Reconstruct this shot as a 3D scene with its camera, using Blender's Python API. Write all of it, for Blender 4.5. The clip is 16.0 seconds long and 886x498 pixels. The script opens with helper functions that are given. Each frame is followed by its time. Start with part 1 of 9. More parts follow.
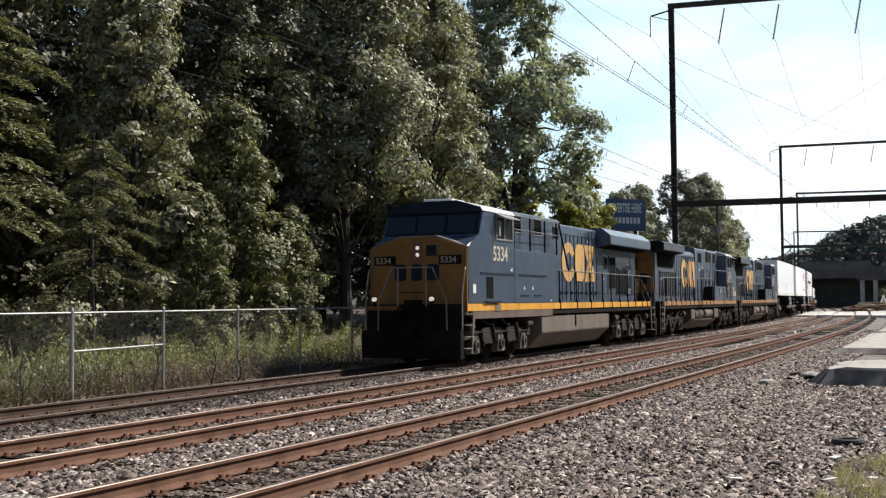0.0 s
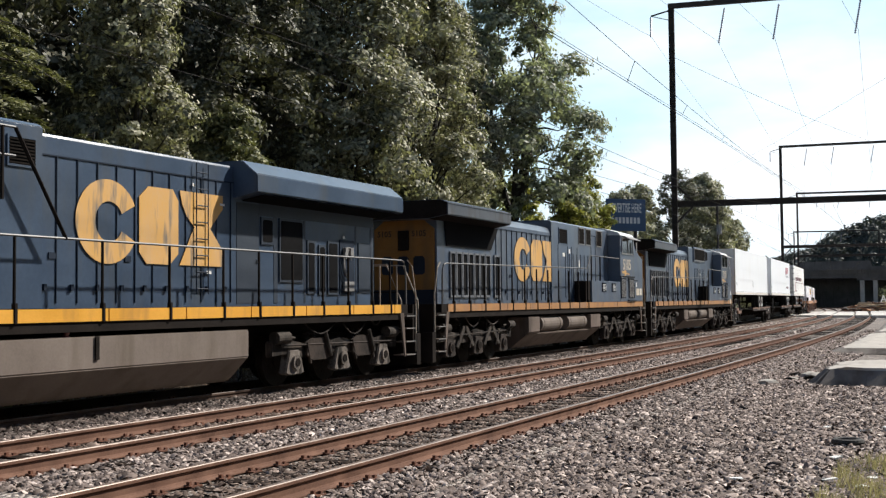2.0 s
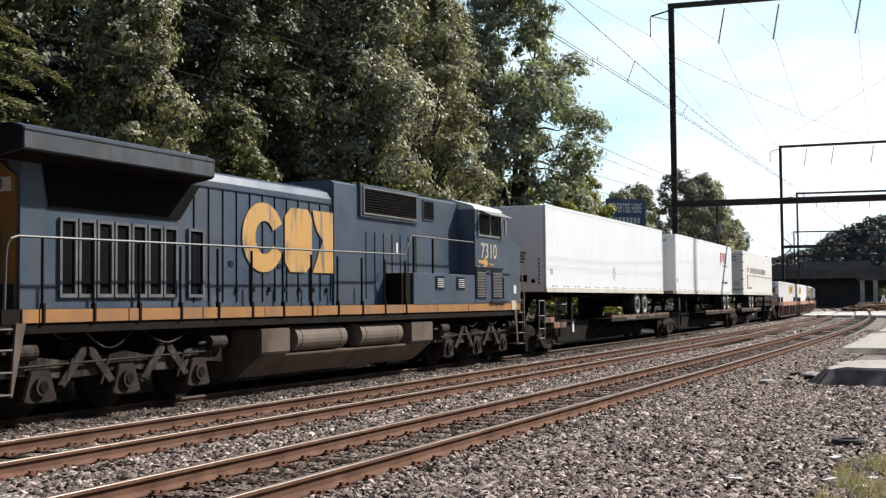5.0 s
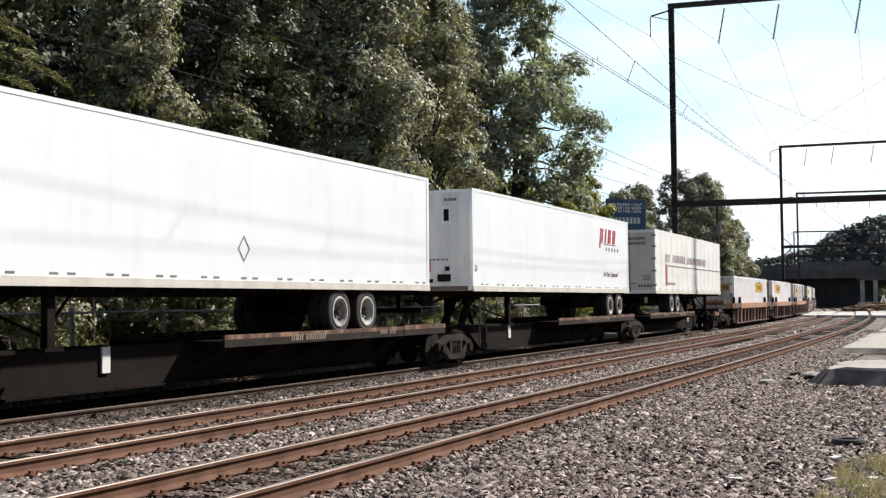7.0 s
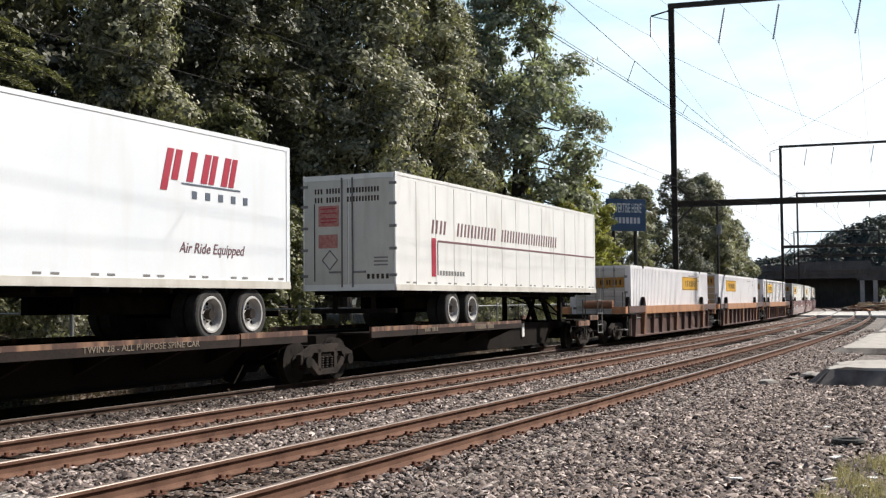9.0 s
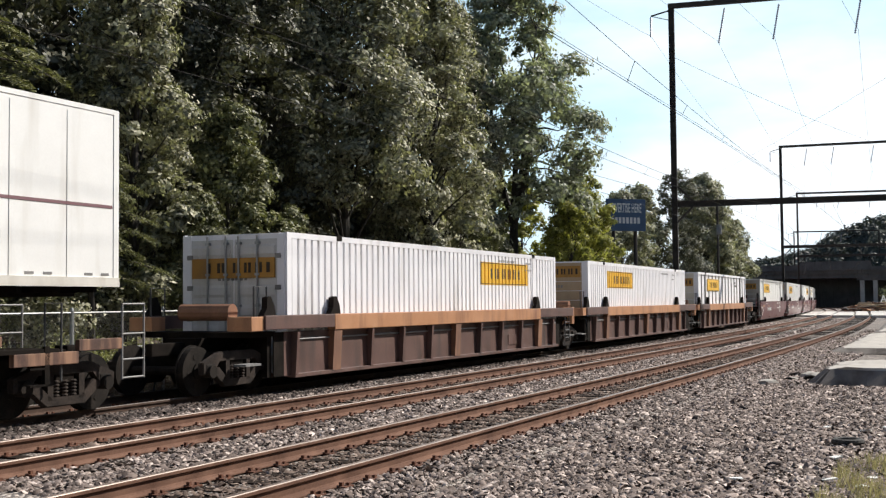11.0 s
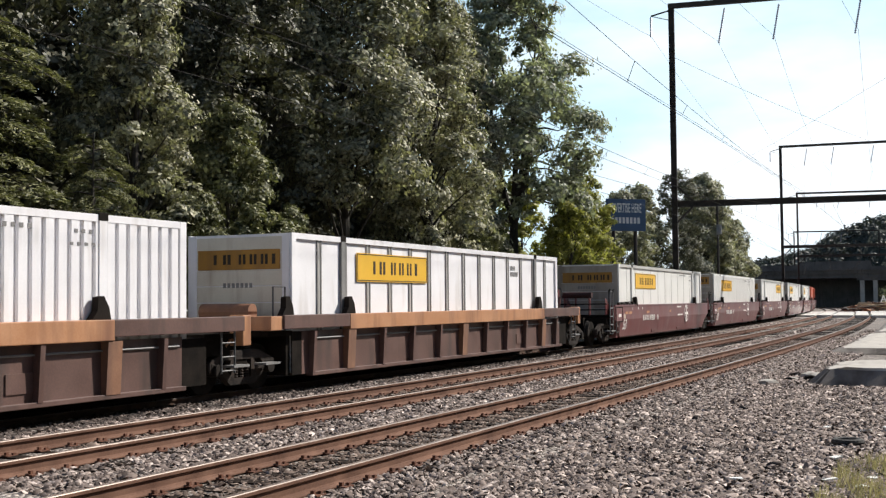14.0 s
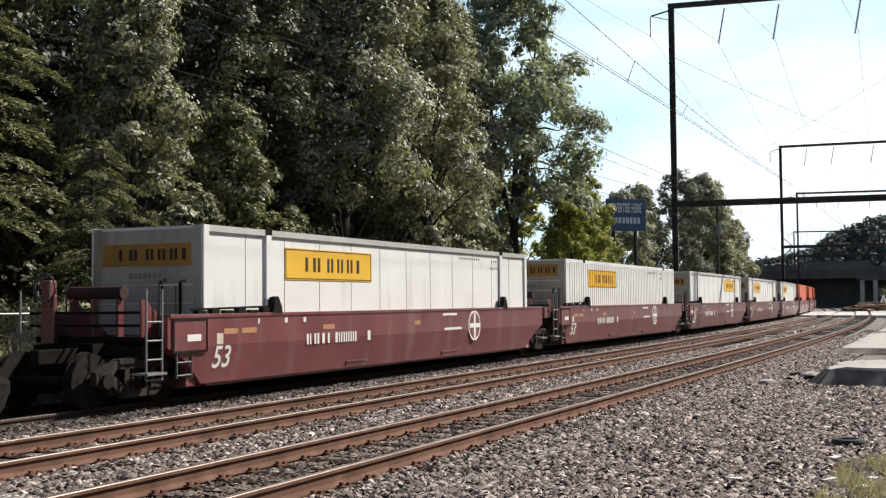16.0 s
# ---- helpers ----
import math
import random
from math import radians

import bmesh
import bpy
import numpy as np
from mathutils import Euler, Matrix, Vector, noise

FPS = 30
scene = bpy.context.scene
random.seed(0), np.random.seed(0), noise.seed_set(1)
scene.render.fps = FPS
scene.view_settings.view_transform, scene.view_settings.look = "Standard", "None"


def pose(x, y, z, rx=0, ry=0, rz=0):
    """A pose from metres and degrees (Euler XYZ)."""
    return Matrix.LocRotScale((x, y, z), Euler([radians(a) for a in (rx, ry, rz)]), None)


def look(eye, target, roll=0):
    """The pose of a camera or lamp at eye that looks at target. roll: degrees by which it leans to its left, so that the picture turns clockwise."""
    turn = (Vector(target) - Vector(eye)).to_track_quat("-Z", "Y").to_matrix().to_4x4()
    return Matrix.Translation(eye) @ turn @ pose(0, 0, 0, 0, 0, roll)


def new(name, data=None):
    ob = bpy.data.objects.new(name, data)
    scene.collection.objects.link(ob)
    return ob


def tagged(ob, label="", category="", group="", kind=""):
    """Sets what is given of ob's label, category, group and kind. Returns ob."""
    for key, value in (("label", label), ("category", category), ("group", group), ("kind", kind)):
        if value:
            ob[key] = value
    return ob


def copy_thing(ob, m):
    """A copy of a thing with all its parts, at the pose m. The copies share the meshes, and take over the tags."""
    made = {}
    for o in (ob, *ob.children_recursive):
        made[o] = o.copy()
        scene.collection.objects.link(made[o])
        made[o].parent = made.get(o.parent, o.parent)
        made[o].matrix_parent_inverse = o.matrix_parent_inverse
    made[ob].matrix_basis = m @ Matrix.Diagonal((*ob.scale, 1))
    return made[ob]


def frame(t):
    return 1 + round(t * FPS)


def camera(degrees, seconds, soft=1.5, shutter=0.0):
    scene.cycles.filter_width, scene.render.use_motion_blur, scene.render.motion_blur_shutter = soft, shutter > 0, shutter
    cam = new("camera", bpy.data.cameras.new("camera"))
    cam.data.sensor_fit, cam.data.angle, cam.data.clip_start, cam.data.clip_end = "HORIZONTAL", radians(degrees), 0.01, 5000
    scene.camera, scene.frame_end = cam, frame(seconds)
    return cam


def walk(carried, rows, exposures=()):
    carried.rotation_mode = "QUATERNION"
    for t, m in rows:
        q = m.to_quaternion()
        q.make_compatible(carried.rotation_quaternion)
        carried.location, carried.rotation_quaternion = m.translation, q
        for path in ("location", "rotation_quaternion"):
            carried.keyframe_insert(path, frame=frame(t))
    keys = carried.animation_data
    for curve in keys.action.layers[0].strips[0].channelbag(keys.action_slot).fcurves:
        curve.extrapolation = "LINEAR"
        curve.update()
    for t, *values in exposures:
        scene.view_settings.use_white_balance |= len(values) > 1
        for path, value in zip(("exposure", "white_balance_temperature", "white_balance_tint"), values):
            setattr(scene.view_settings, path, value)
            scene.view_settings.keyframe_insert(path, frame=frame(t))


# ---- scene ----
# camera: a tripod beside the line, eye 1.7 m above the rails
EYE = (0.0, 0.0, 1.7113)
YAW, PITCH, ROLL = radians(25.02), radians(2.628), -0.533
cam = camera(41.89, 16.0, soft=1.3)
AIM = (EYE[0] + math.cos(YAW) * math.cos(PITCH), EYE[1] + math.sin(YAW) * math.cos(PITCH), EYE[2] + math.sin(PITCH))
walk(cam, [(0, look(EYE, AIM, ROLL)), (16, look(EYE, AIM, ROLL))], exposures=[(0, 0.51, 6400, 11), (16, 0.51, 6400, 11)])

# world: pale summer sky with thin white cloud
SUN_AZ, SUN_EL = 54.0, 41.5      # degrees from the camera's side of the line towards the bridge; height
SUN = Vector((math.sin(radians(SUN_AZ)) * math.cos(radians(SUN_EL)), -math.cos(radians(SUN_AZ)) * math.cos(radians(SUN_EL)), math.sin(radians(SUN_EL))))
world = bpy.data.worlds.new("sky")
scene.world = world
world.use_nodes = True
wn, wl = world.node_tree.nodes, world.node_tree.links
wn.clear()
sky = wn.new("ShaderNodeTexSky")
sky.sky_type, sky.sun_disc = "NISHITA", False
sky.sun_elevation, sky.sun_rotation = radians(SUN_EL), math.atan2(SUN.x, SUN.y)
sky.air_density, sky.dust_density = 1.0, 0.4
wco = wn.new("ShaderNodeTexCoord")
wmap = wn.new("ShaderNodeMapping")
wmap.inputs["Scale"].default_value = (1.0, 1.0, 3.2)
wnoise = wn.new("ShaderNodeTexNoise")
wnoise.inputs["Scale"].default_value, wnoise.inputs["Detail"].default_value = 3.4, 7
wramp = wn.new("ShaderNodeValToRGB")
wramp.color_ramp.elements[0].position, wramp.color_ramp.elements[1].position = 0.26, 0.70
wmid = wramp.color_ramp.elements.new(0.42)
wmid.color = (0.10, 0.10, 0.10, 1)
wmix = wn.new("ShaderNodeMixRGB")
wmix.inputs[2].default_value = (11.4, 12.0, 12.4, 1)
wback = wn.new("ShaderNodeBackground")
wback.inputs["Strength"].default_value = 0.074
wout = wn.new("ShaderNodeOutputWorld")
wl.new(wco.outputs["Generated"], wmap.inputs[0])
wl.new(wmap.outputs[0], wnoise.inputs["Vector"])
wsep, wadd, wtilt = wn.new("ShaderNodeSeparateXYZ"), wn.new("ShaderNodeMath"), wn.new("ShaderNodeMath")
wtilt.operation = "MULTIPLY_ADD"          # thin haze, thicker towards the sun's side
wtilt.inputs[1].default_value, wtilt.inputs[2].default_value = 1.1, -1.07
wl.new(wco.outputs["Generated"], wsep.inputs[0])
wl.new(wsep.outputs["X"], wtilt.inputs[0])
wl.new(wnoise.outputs["Fac"], wadd.inputs[0])
wl.new(wtilt.outputs[0], wadd.inputs[1])
wl.new(wadd.outputs[0], wramp.inputs[0])
wl.new(wramp.outputs[0], wmix.inputs[0])
whaze, wfac = wn.new("ShaderNodeMixRGB"), wn.new("ShaderNodeMath")      # pale haze low in the sunlit half of the sky
wfac.operation, wfac.use_clamp = "MULTIPLY_ADD", True
wfac.inputs[1].default_value, wfac.inputs[2].default_value = 1.7, -0.85
wl.new(wsep.outputs["X"], wfac.inputs[0])
wl.new(wfac.outputs[0], whaze.inputs[0])
wl.new(sky.outputs[0], whaze.inputs[1])
whaze.inputs[2].default_value = (7.2, 10.3, 11.9, 1)
wl.new(whaze.outputs[0], wmix.inputs[1])
wl.new(wmix.outputs[0], wback.inputs[0])
wl.new(wback.outputs[0], wout.inputs[0])
sun = new("sun", bpy.data.lights.new("sun", "SUN"))
sun.data.energy, sun.data.angle, sun.data.color = 5.0, radians(1.6), (1.0, 0.945, 0.85)
sun.matrix_world = look(SUN * 60, (0, 0, 0))

# ---- the line: straight, then a long gentle curve away from the camera ----
TRACK_Y, CURVE, CURVE_FROM, EASE = 14.184, 0.0007551, 18.0, 8.0
GAUGE_HALF = 0.7525
TRACKS = (0.0, 3.60, 7.288)      # centre lines, from the train's track towards the camera
_S = np.linspace(-300, 900, 12001)
_H = CURVE * EASE * np.logaddexp(0, (np.minimum(_S, 330) - CURVE_FROM) / EASE)
_X = np.concatenate([[0], np.cumsum((np.cos(_H)[1:] + np.cos(_H)[:-1]) / 2 * np.diff(_S))])
_Y = np.concatenate([[0], np.cumsum((np.sin(_H)[1:] + np.sin(_H)[:-1]) / 2 * np.diff(_S))])
_X -= np.interp(0, _S, _X)
_Y -= np.interp(0, _S, _Y)


def turn_at(s):
    return float(np.interp(s, _S, _H))


def at(s, lat=0.0, z=0.0):
    """A point s metres along the line, lat metres from the train's track towards the camera."""
    h = turn_at(s)
    return Vector((float(np.interp(s, _S, _X)) + lat * math.sin(h), TRACK_Y + float(np.interp(s, _S, _Y)) - lat * math.cos(h), z))


def pose_at(s, lat=0.0, z=0.0, rz=0.0):
    p = at(s, lat, z)
    return pose(p.x, p.y, p.z, 0, 0, math.degrees(turn_at(s)) + rz)


def run(t):
    """How far the train has come by t seconds."""
    return 12.0166 * t + 0.0737 * t * t - 0.000677 * t ** 3


# ---- materials ----
def material(name, a, b=None, rough=0.6, metal=0.0, scale=1.5, fine=30.0, bump=0.15, contrast=(0.35, 0.68), stretch=(1, 1, 1), spec=0.4, dirt=None, dirt_cut=(0.55, 0.75), dirt_scale=0.8, random_tint=0.0, bump_dist=0.01, wavy=0.0, coat=0.0):
    m = bpy.data.materials.new(name)
    m.use_nodes = True
    n, l = m.node_tree.nodes, m.node_tree.links
    bsdf = n["Principled BSDF"]
    bsdf.inputs["Roughness"].default_value, bsdf.inputs["Metallic"].default_value = rough, metal
    bsdf.inputs["Specular IOR Level"].default_value = spec
    bsdf.inputs["Coat Weight"].default_value, bsdf.inputs["Coat Roughness"].default_value = coat, 0.22
    co, mp = n.new("ShaderNodeTexCoord"), n.new("ShaderNodeMapping")
    mp.inputs["Scale"].default_value = stretch
    l.new(co.outputs["Object"], mp.inputs[0])
    if random_tint:
        info, add = n.new("ShaderNodeObjectInfo"), n.new("ShaderNodeVectorMath")
        mul = n.new("ShaderNodeMath")
        mul.operation = "MULTIPLY"
        mul.inputs[1].default_value = 57.0
        l.new(info.outputs["Random"], mul.inputs[0])
        l.new(co.outputs["Object"], add.inputs[0])
        l.new(mul.outputs[0], add.inputs[1])
        l.new(add.outputs[0], mp.inputs[0])
    big, small = n.new("ShaderNodeTexNoise"), n.new("ShaderNodeTexNoise")
    big.inputs["Scale"].default_value, big.inputs["Detail"].default_value = scale, 6
    small.inputs["Scale"].default_value, small.inputs["Detail"].default_value = fine, 4
    l.new(mp.outputs[0], big.inputs["Vector"])
    l.new(mp.outputs[0], small.inputs["Vector"])
    ramp = n.new("ShaderNodeValToRGB")
    ramp.color_ramp.elements[0].position, ramp.color_ramp.elements[1].position = contrast
    ramp.color_ramp.elements[0].color, ramp.color_ramp.elements[1].color = (*a, 1), (*(b or a), 1)
    mixf = n.new("ShaderNodeMixRGB")
    mixf.inputs[0].default_value = 0.35
    l.new(big.outputs["Fac"], mixf.inputs[1])
    l.new(small.outputs["Fac"], mixf.inputs[2])
    l.new(mixf.outputs[0], ramp.inputs[0])
    last = ramp.outputs[0]
    if dirt:
        dn, dr, dm = n.new("ShaderNodeTexNoise"), n.new("ShaderNodeValToRGB"), n.new("ShaderNodeMixRGB")
        dn.inputs["Scale"].default_value, dn.inputs["Detail"].default_value = dirt_scale, 8
        dr.color_ramp.elements[0].position, dr.color_ramp.elements[1].position = dirt_cut
        dmap = n.new("ShaderNodeMapping")
        dmap.inputs["Scale"].default_value = (3.0, 3.0, 0.5)
        l.new(co.outputs["Object"], dmap.inputs[0])
        l.new(dmap.outputs[0], dn.inputs["Vector"])
        l.new(dn.outputs["Fac"], dr.inputs[0])
        l.new(dr.outputs[0], dm.inputs[0])
        l.new(last, dm.inputs[1])
        dm.inputs[2].default_value = (*dirt, 1)
        last = dm.outputs[0]
    l.new(last, bsdf.inputs["Base Color"])
    rr = n.new("ShaderNodeMapRange")
    rr.inputs["To Min"].default_value, rr.inputs["To Max"].default_value = max(0.05, rough - 0.12), min(1, rough + 0.12)
    l.new(big.outputs["Fac"], rr.inputs["Value"])
    l.new(rr.outputs[0], bsdf.inputs["Roughness"])
    if bump:
        bp = n.new("ShaderNodeBump")
        bp.inputs["Strength"].default_value, bp.inputs["Distance"].default_value = bump, bump_dist
        l.new(small.outputs["Fac"], bp.inputs["Height"])
        l.new(bp.outputs[0], bsdf.inputs["Normal"])
        if wavy:
            wv, bw = n.new("ShaderNodeTexNoise"), n.new("ShaderNodeBump")
            wv.inputs["Scale"].default_value, wv.inputs["Detail"].default_value = 1.1, 1.0
            bw.inputs["Strength"].default_value, bw.inputs["Distance"].default_value = wavy, 0.06
            l.new(co.outputs["Object"], wv.inputs["Vector"])
            l.new(wv.outputs["Fac"], bw.inputs["Height"])
            l.new(bw.outputs[0], bp.inputs["Normal"])
    return m


def leaf_material(name, dark, light, through_light=0.20):
    m = bpy.data.materials.new(name)
    m.use_nodes = True
    n, l = m.node_tree.nodes, m.node_tree.links
    bsdf = n["Principled BSDF"]
    bsdf.inputs["Roughness"].default_value = 0.55
    bsdf.inputs["Specular IOR Level"].default_value = 0.32
    geo, ramp = n.new("ShaderNodeNewGeometry"), n.new("ShaderNodeValToRGB")
    co, nz, mx = n.new("ShaderNodeTexCoord"), n.new("ShaderNodeTexNoise"), n.new("ShaderNodeMixRGB")
    nz.inputs["Scale"].default_value = 0.55
    l.new(co.outputs["Object"], nz.inputs["Vector"])
    mx.inputs[0].default_value = 0.45
    l.new(geo.outputs["Random Per Island"], mx.inputs[1])
    l.new(nz.outputs["Fac"], mx.inputs[2])
    ramp.color_ramp.elements[0].position, ramp.color_ramp.elements[1].position = 0.2, 0.8
    ramp.color_ramp.elements[0].color, ramp.color_ramp.elements[1].color = (*dark, 1), (*light, 1)
    l.new(mx.outputs[0], ramp.inputs[0])
    l.new(ramp.outputs[0], bsdf.inputs["Base Color"])
    tr, mix = n.new("ShaderNodeBsdfTranslucent"), n.new("ShaderNodeMixShader")
    bright = n.new("ShaderNodeMixRGB")
    bright.blend_type = "MULTIPLY"
    bright.inputs[0].default_value = 1.0
    bright.inputs[2].default_value = (1.22, 1.36, 0.75, 1)
    l.new(ramp.outputs[0], bright.inputs[1])
    l.new(bright.outputs[0], tr.inputs["Color"])
    mix.inputs[0].default_value = through_light
    l.new(bsdf.outputs[0], mix.inputs[1])
    l.new(tr.outputs[0], mix.inputs[2])
    l.new(mix.outputs[0], n["Material Output"].inputs[0])
    return m


BLUE = material("weathered_blue_paint", (0.030, 0.050, 0.086), (0.049, 0.077, 0.124), 0.36, spec=0.50, coat=0.5, wavy=0.45, scale=0.9, fine=14, bump=0.05, dirt=(0.058, 0.064, 0.070), dirt_cut=(0.5, 0.85))
OLDBLUE = material("dulled_slate_blue_paint", (0.048, 0.071, 0.112), (0.082, 0.110, 0.155), 0.38, spec=0.50, coat=0.5, wavy=0.45, scale=0.8, fine=14, bump=0.05, dirt=(0.090, 0.094, 0.098), dirt_cut=(0.46, 0.8))
# grime plus shade: yellow darkened for the unlit nose and hood ends
SHADED_YELLOW = material("grimy_shaded_yellow_paint", (0.20, 0.092, 0.018), (0.285, 0.135, 0.026), 0.55, scale=2, bump=0.06, dirt=(0.13, 0.075, 0.03), dirt_cut=(0.45, 0.72))
DUSTROOF = material("dusty_nose_top", (0.17, 0.15, 0.135), (0.27, 0.24, 0.21), 0.8, scale=2, bump=0.05)
DARK_BLUE = material("dark_blue_paint", (0.012, 0.018, 0.030), (0.022, 0.032, 0.050), 0.6, spec=0.12, bump=0.05)
YELLOW = material("golden_yellow_paint", (0.62, 0.30, 0.035), (0.74, 0.37, 0.05), 0.45, bump=0.04, dirt=(0.3, 0.16, 0.05), dirt_cut=(0.52, 0.8))
PEELED = material("faded_yellow_paint", (0.60, 0.33, 0.085), (0.56, 0.345, 0.15), 0.55, scale=3, bump=0.05, stretch=(1, 1, 0.35), dirt=(0.17, 0.145, 0.115), dirt_cut=(0.53, 0.70), dirt_scale=2.2)
LETTER = material("cream_lettering", (0.50, 0.43, 0.33), (0.60, 0.52, 0.41), 0.6, bump=0.02)
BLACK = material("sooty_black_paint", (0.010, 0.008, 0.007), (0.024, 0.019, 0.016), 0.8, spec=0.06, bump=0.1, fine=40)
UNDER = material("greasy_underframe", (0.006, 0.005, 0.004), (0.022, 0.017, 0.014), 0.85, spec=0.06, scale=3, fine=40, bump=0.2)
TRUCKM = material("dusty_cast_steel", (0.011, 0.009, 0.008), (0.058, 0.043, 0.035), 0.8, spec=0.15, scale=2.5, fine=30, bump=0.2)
DUSTM = material("pale_dusty_castings", (0.016, 0.013, 0.011), (0.095, 0.079, 0.066), 0.85, spec=0.15, scale=3.5, fine=30, bump=0.2, dirt=(0.03, 0.026, 0.022), dirt_cut=(0.48, 0.62), dirt_scale=2.5)
PALEDUST = material("dust_caked_axle_boxes", (0.060, 0.050, 0.042), (0.26, 0.225, 0.195), 0.85, spec=0.15, scale=3.0, fine=30, bump=0.2, dirt=(0.03, 0.026, 0.022), dirt_cut=(0.46, 0.60), dirt_scale=2.2)
MIDDUST = material("part_dusted_frame", (0.030, 0.025, 0.021), (0.115, 0.095, 0.080), 0.85, spec=0.12, scale=3, fine=30, bump=0.2, dirt=(0.016, 0.013, 0.011), dirt_cut=(0.42, 0.54), dirt_scale=1.1)
TANKM = material("dusty_fuel_tank_paint", (0.150, 0.122, 0.104), (0.200, 0.166, 0.142), 0.8, spec=0.1, scale=1.2, bump=0.06, dirt=(0.11, 0.088, 0.066), dirt_cut=(0.5, 0.85))
TANKDARK = material("brown_grimed_tank_paint", (0.110, 0.084, 0.070), (0.170, 0.134, 0.112), 0.7, spec=0.15, scale=1.2, bump=0.06, dirt=(0.05, 0.038, 0.03), dirt_cut=(0.5, 0.8))
GREYROOF = material("pale_grey_roof_paint", (0.50, 0.52, 0.52), (0.62, 0.63, 0.62), 0.6, bump=0.05)
GLASS = material("dark_window_glass", (0.010, 0.012, 0.013), (0.016, 0.02, 0.022), 0.06, bump=0, spec=0.4)
VENT = material("dark_vent", (0.006, 0.006, 0.007), (0.012, 0.012, 0.012), 0.9, spec=0.04, bump=0.1)
WHITE = material("white_trailer_panel", (0.82, 0.85, 0.885), (0.88, 0.90, 0.92), 0.4, scale=0.7, bump=0.01, dirt=(0.79, 0.80, 0.80), dirt_cut=(0.5, 0.85))
CREAM = material("cream_trailer_panel", (0.79, 0.78, 0.755), (0.86, 0.85, 0.825), 0.45, bump=0.02, dirt=(0.62, 0.59, 0.54), dirt_cut=(0.52, 0.85))
WHITEBOX = material("white_container_paint", (0.76, 0.745, 0.76), (0.84, 0.825, 0.84), 0.5, bump=0.02, dirt=(0.50, 0.46, 0.42), dirt_cut=(0.55, 0.85))
SIGNY = material("yellow_sign_vinyl", (0.70, 0.40, 0.03), (0.78, 0.46, 0.05), 0.45, bump=0.0)
SIGNB = material("dark_brown_lettering", (0.035, 0.022, 0.012), None, 0.6, bump=0.0)
GREYRIB = material("grey_rib_steel", (0.16, 0.155, 0.15), (0.26, 0.25, 0.24), 0.6)
STEELTRIM = material("aluminium_trim", (0.55, 0.55, 0.54), (0.66, 0.66, 0.64), 0.35, metal=0.6)
ORANGE = material("faded_orange_car_paint", (0.40, 0.185, 0.085), (0.48, 0.25, 0.13), 0.52, spec=0.5, scale=2, bump=0.08, dirt=(0.22, 0.10, 0.055), dirt_cut=(0.48, 0.72))
RIBTAN = material("faded_rust_orange_rib", (0.20, 0.095, 0.055), (0.29, 0.15, 0.085), 0.7, scale=2, bump=0.08, dirt=(0.11, 0.06, 0.045), dirt_cut=(0.46, 0.75))
BROWN = material("brown_well_paint", (0.085, 0.046, 0.038), (0.140, 0.077, 0.062), 0.52, spec=0.5, scale=1.6, bump=0.1, dirt=(0.045, 0.032, 0.028), dirt_cut=(0.5, 0.75))
REDCAR = material("mineral_red_car_paint", (0.130, 0.032, 0.033), (0.190, 0.052, 0.052), 0.40, spec=0.5, coat=0.7, scale=1.2, bump=0.05, dirt=(0.20, 0.11, 0.105), dirt_cut=(0.50, 0.8))
GRIMYRED = material("grimy_dark_red_paint", (0.030, 0.013, 0.012), (0.070, 0.026, 0.024), 0.7, spec=0.3, scale=2, bump=0.1)
REDBOX = material("orange_red_container_paint", (0.50, 0.10, 0.045), (0.58, 0.14, 0.06), 0.5, bump=0.02)
REDMARK = material("red_marking", (0.38, 0.025, 0.05), (0.44, 0.04, 0.07), 0.5, bump=0)
BLUEMARK = material("slate_marking", (0.11, 0.13, 0.17), None, 0.5, bump=0)
WHITEMARK = material("white_marking", (0.72, 0.70, 0.66), None, 0.6, bump=0)
TYRE = material("tyre_rubber", (0.020, 0.019, 0.018), (0.070, 0.065, 0.060), 0.85, bump=0.2)
RIM = material("white_wheel_rim", (0.46, 0.45, 0.43), (0.56, 0.55, 0.53), 0.5, dirt=(0.2, 0.17, 0.14))
PALEWOOD = material("bleached_timber", (0.36, 0.29, 0.20), (0.52, 0.43, 0.30), 0.85, scale=2, bump=0.2)
DISHGREY = material("grey_wheel_disc", (0.42, 0.41, 0.39), (0.55, 0.535, 0.51), 0.55, dirt=(0.12, 0.10, 0.085))
RUSTRAIL = material("rusty_rail_side", (0.092, 0.047, 0.032), (0.200, 0.112, 0.078), 0.9, spec=0.15, scale=2.5, fine=60, bump=0.25)
# rail side and head darkened for the shade beneath the train
SHADERAIL = material("shade_dark_rail_side", (0.052, 0.034, 0.026), (0.11, 0.072, 0.055), 0.9, spec=0.1, scale=2.5, fine=60, bump=0.25)
DULLTOP = material("shade_dull_rail_head", (0.07, 0.05, 0.04), (0.13, 0.10, 0.08), 0.6, spec=0.3, scale=4, bump=0.03, stretch=(0.2, 1, 1))
RAILTOP = material("worn_rail_head", (0.15, 0.108, 0.085), (0.25, 0.195, 0.16), 0.44, metal=0.3, scale=4, fine=50, bump=0.03, stretch=(0.2, 1, 1))
TIEM = material("tarred_timber", (0.012, 0.009, 0.007), (0.036, 0.026, 0.021), 0.95, spec=0.05, scale=4, fine=40, bump=0.4, stretch=(3, 0.4, 1), random_tint=1)
PLATE = material("rusty_tie_plate", (0.075, 0.030, 0.018), (0.17, 0.070, 0.038), 0.9, scale=8, bump=0.3)
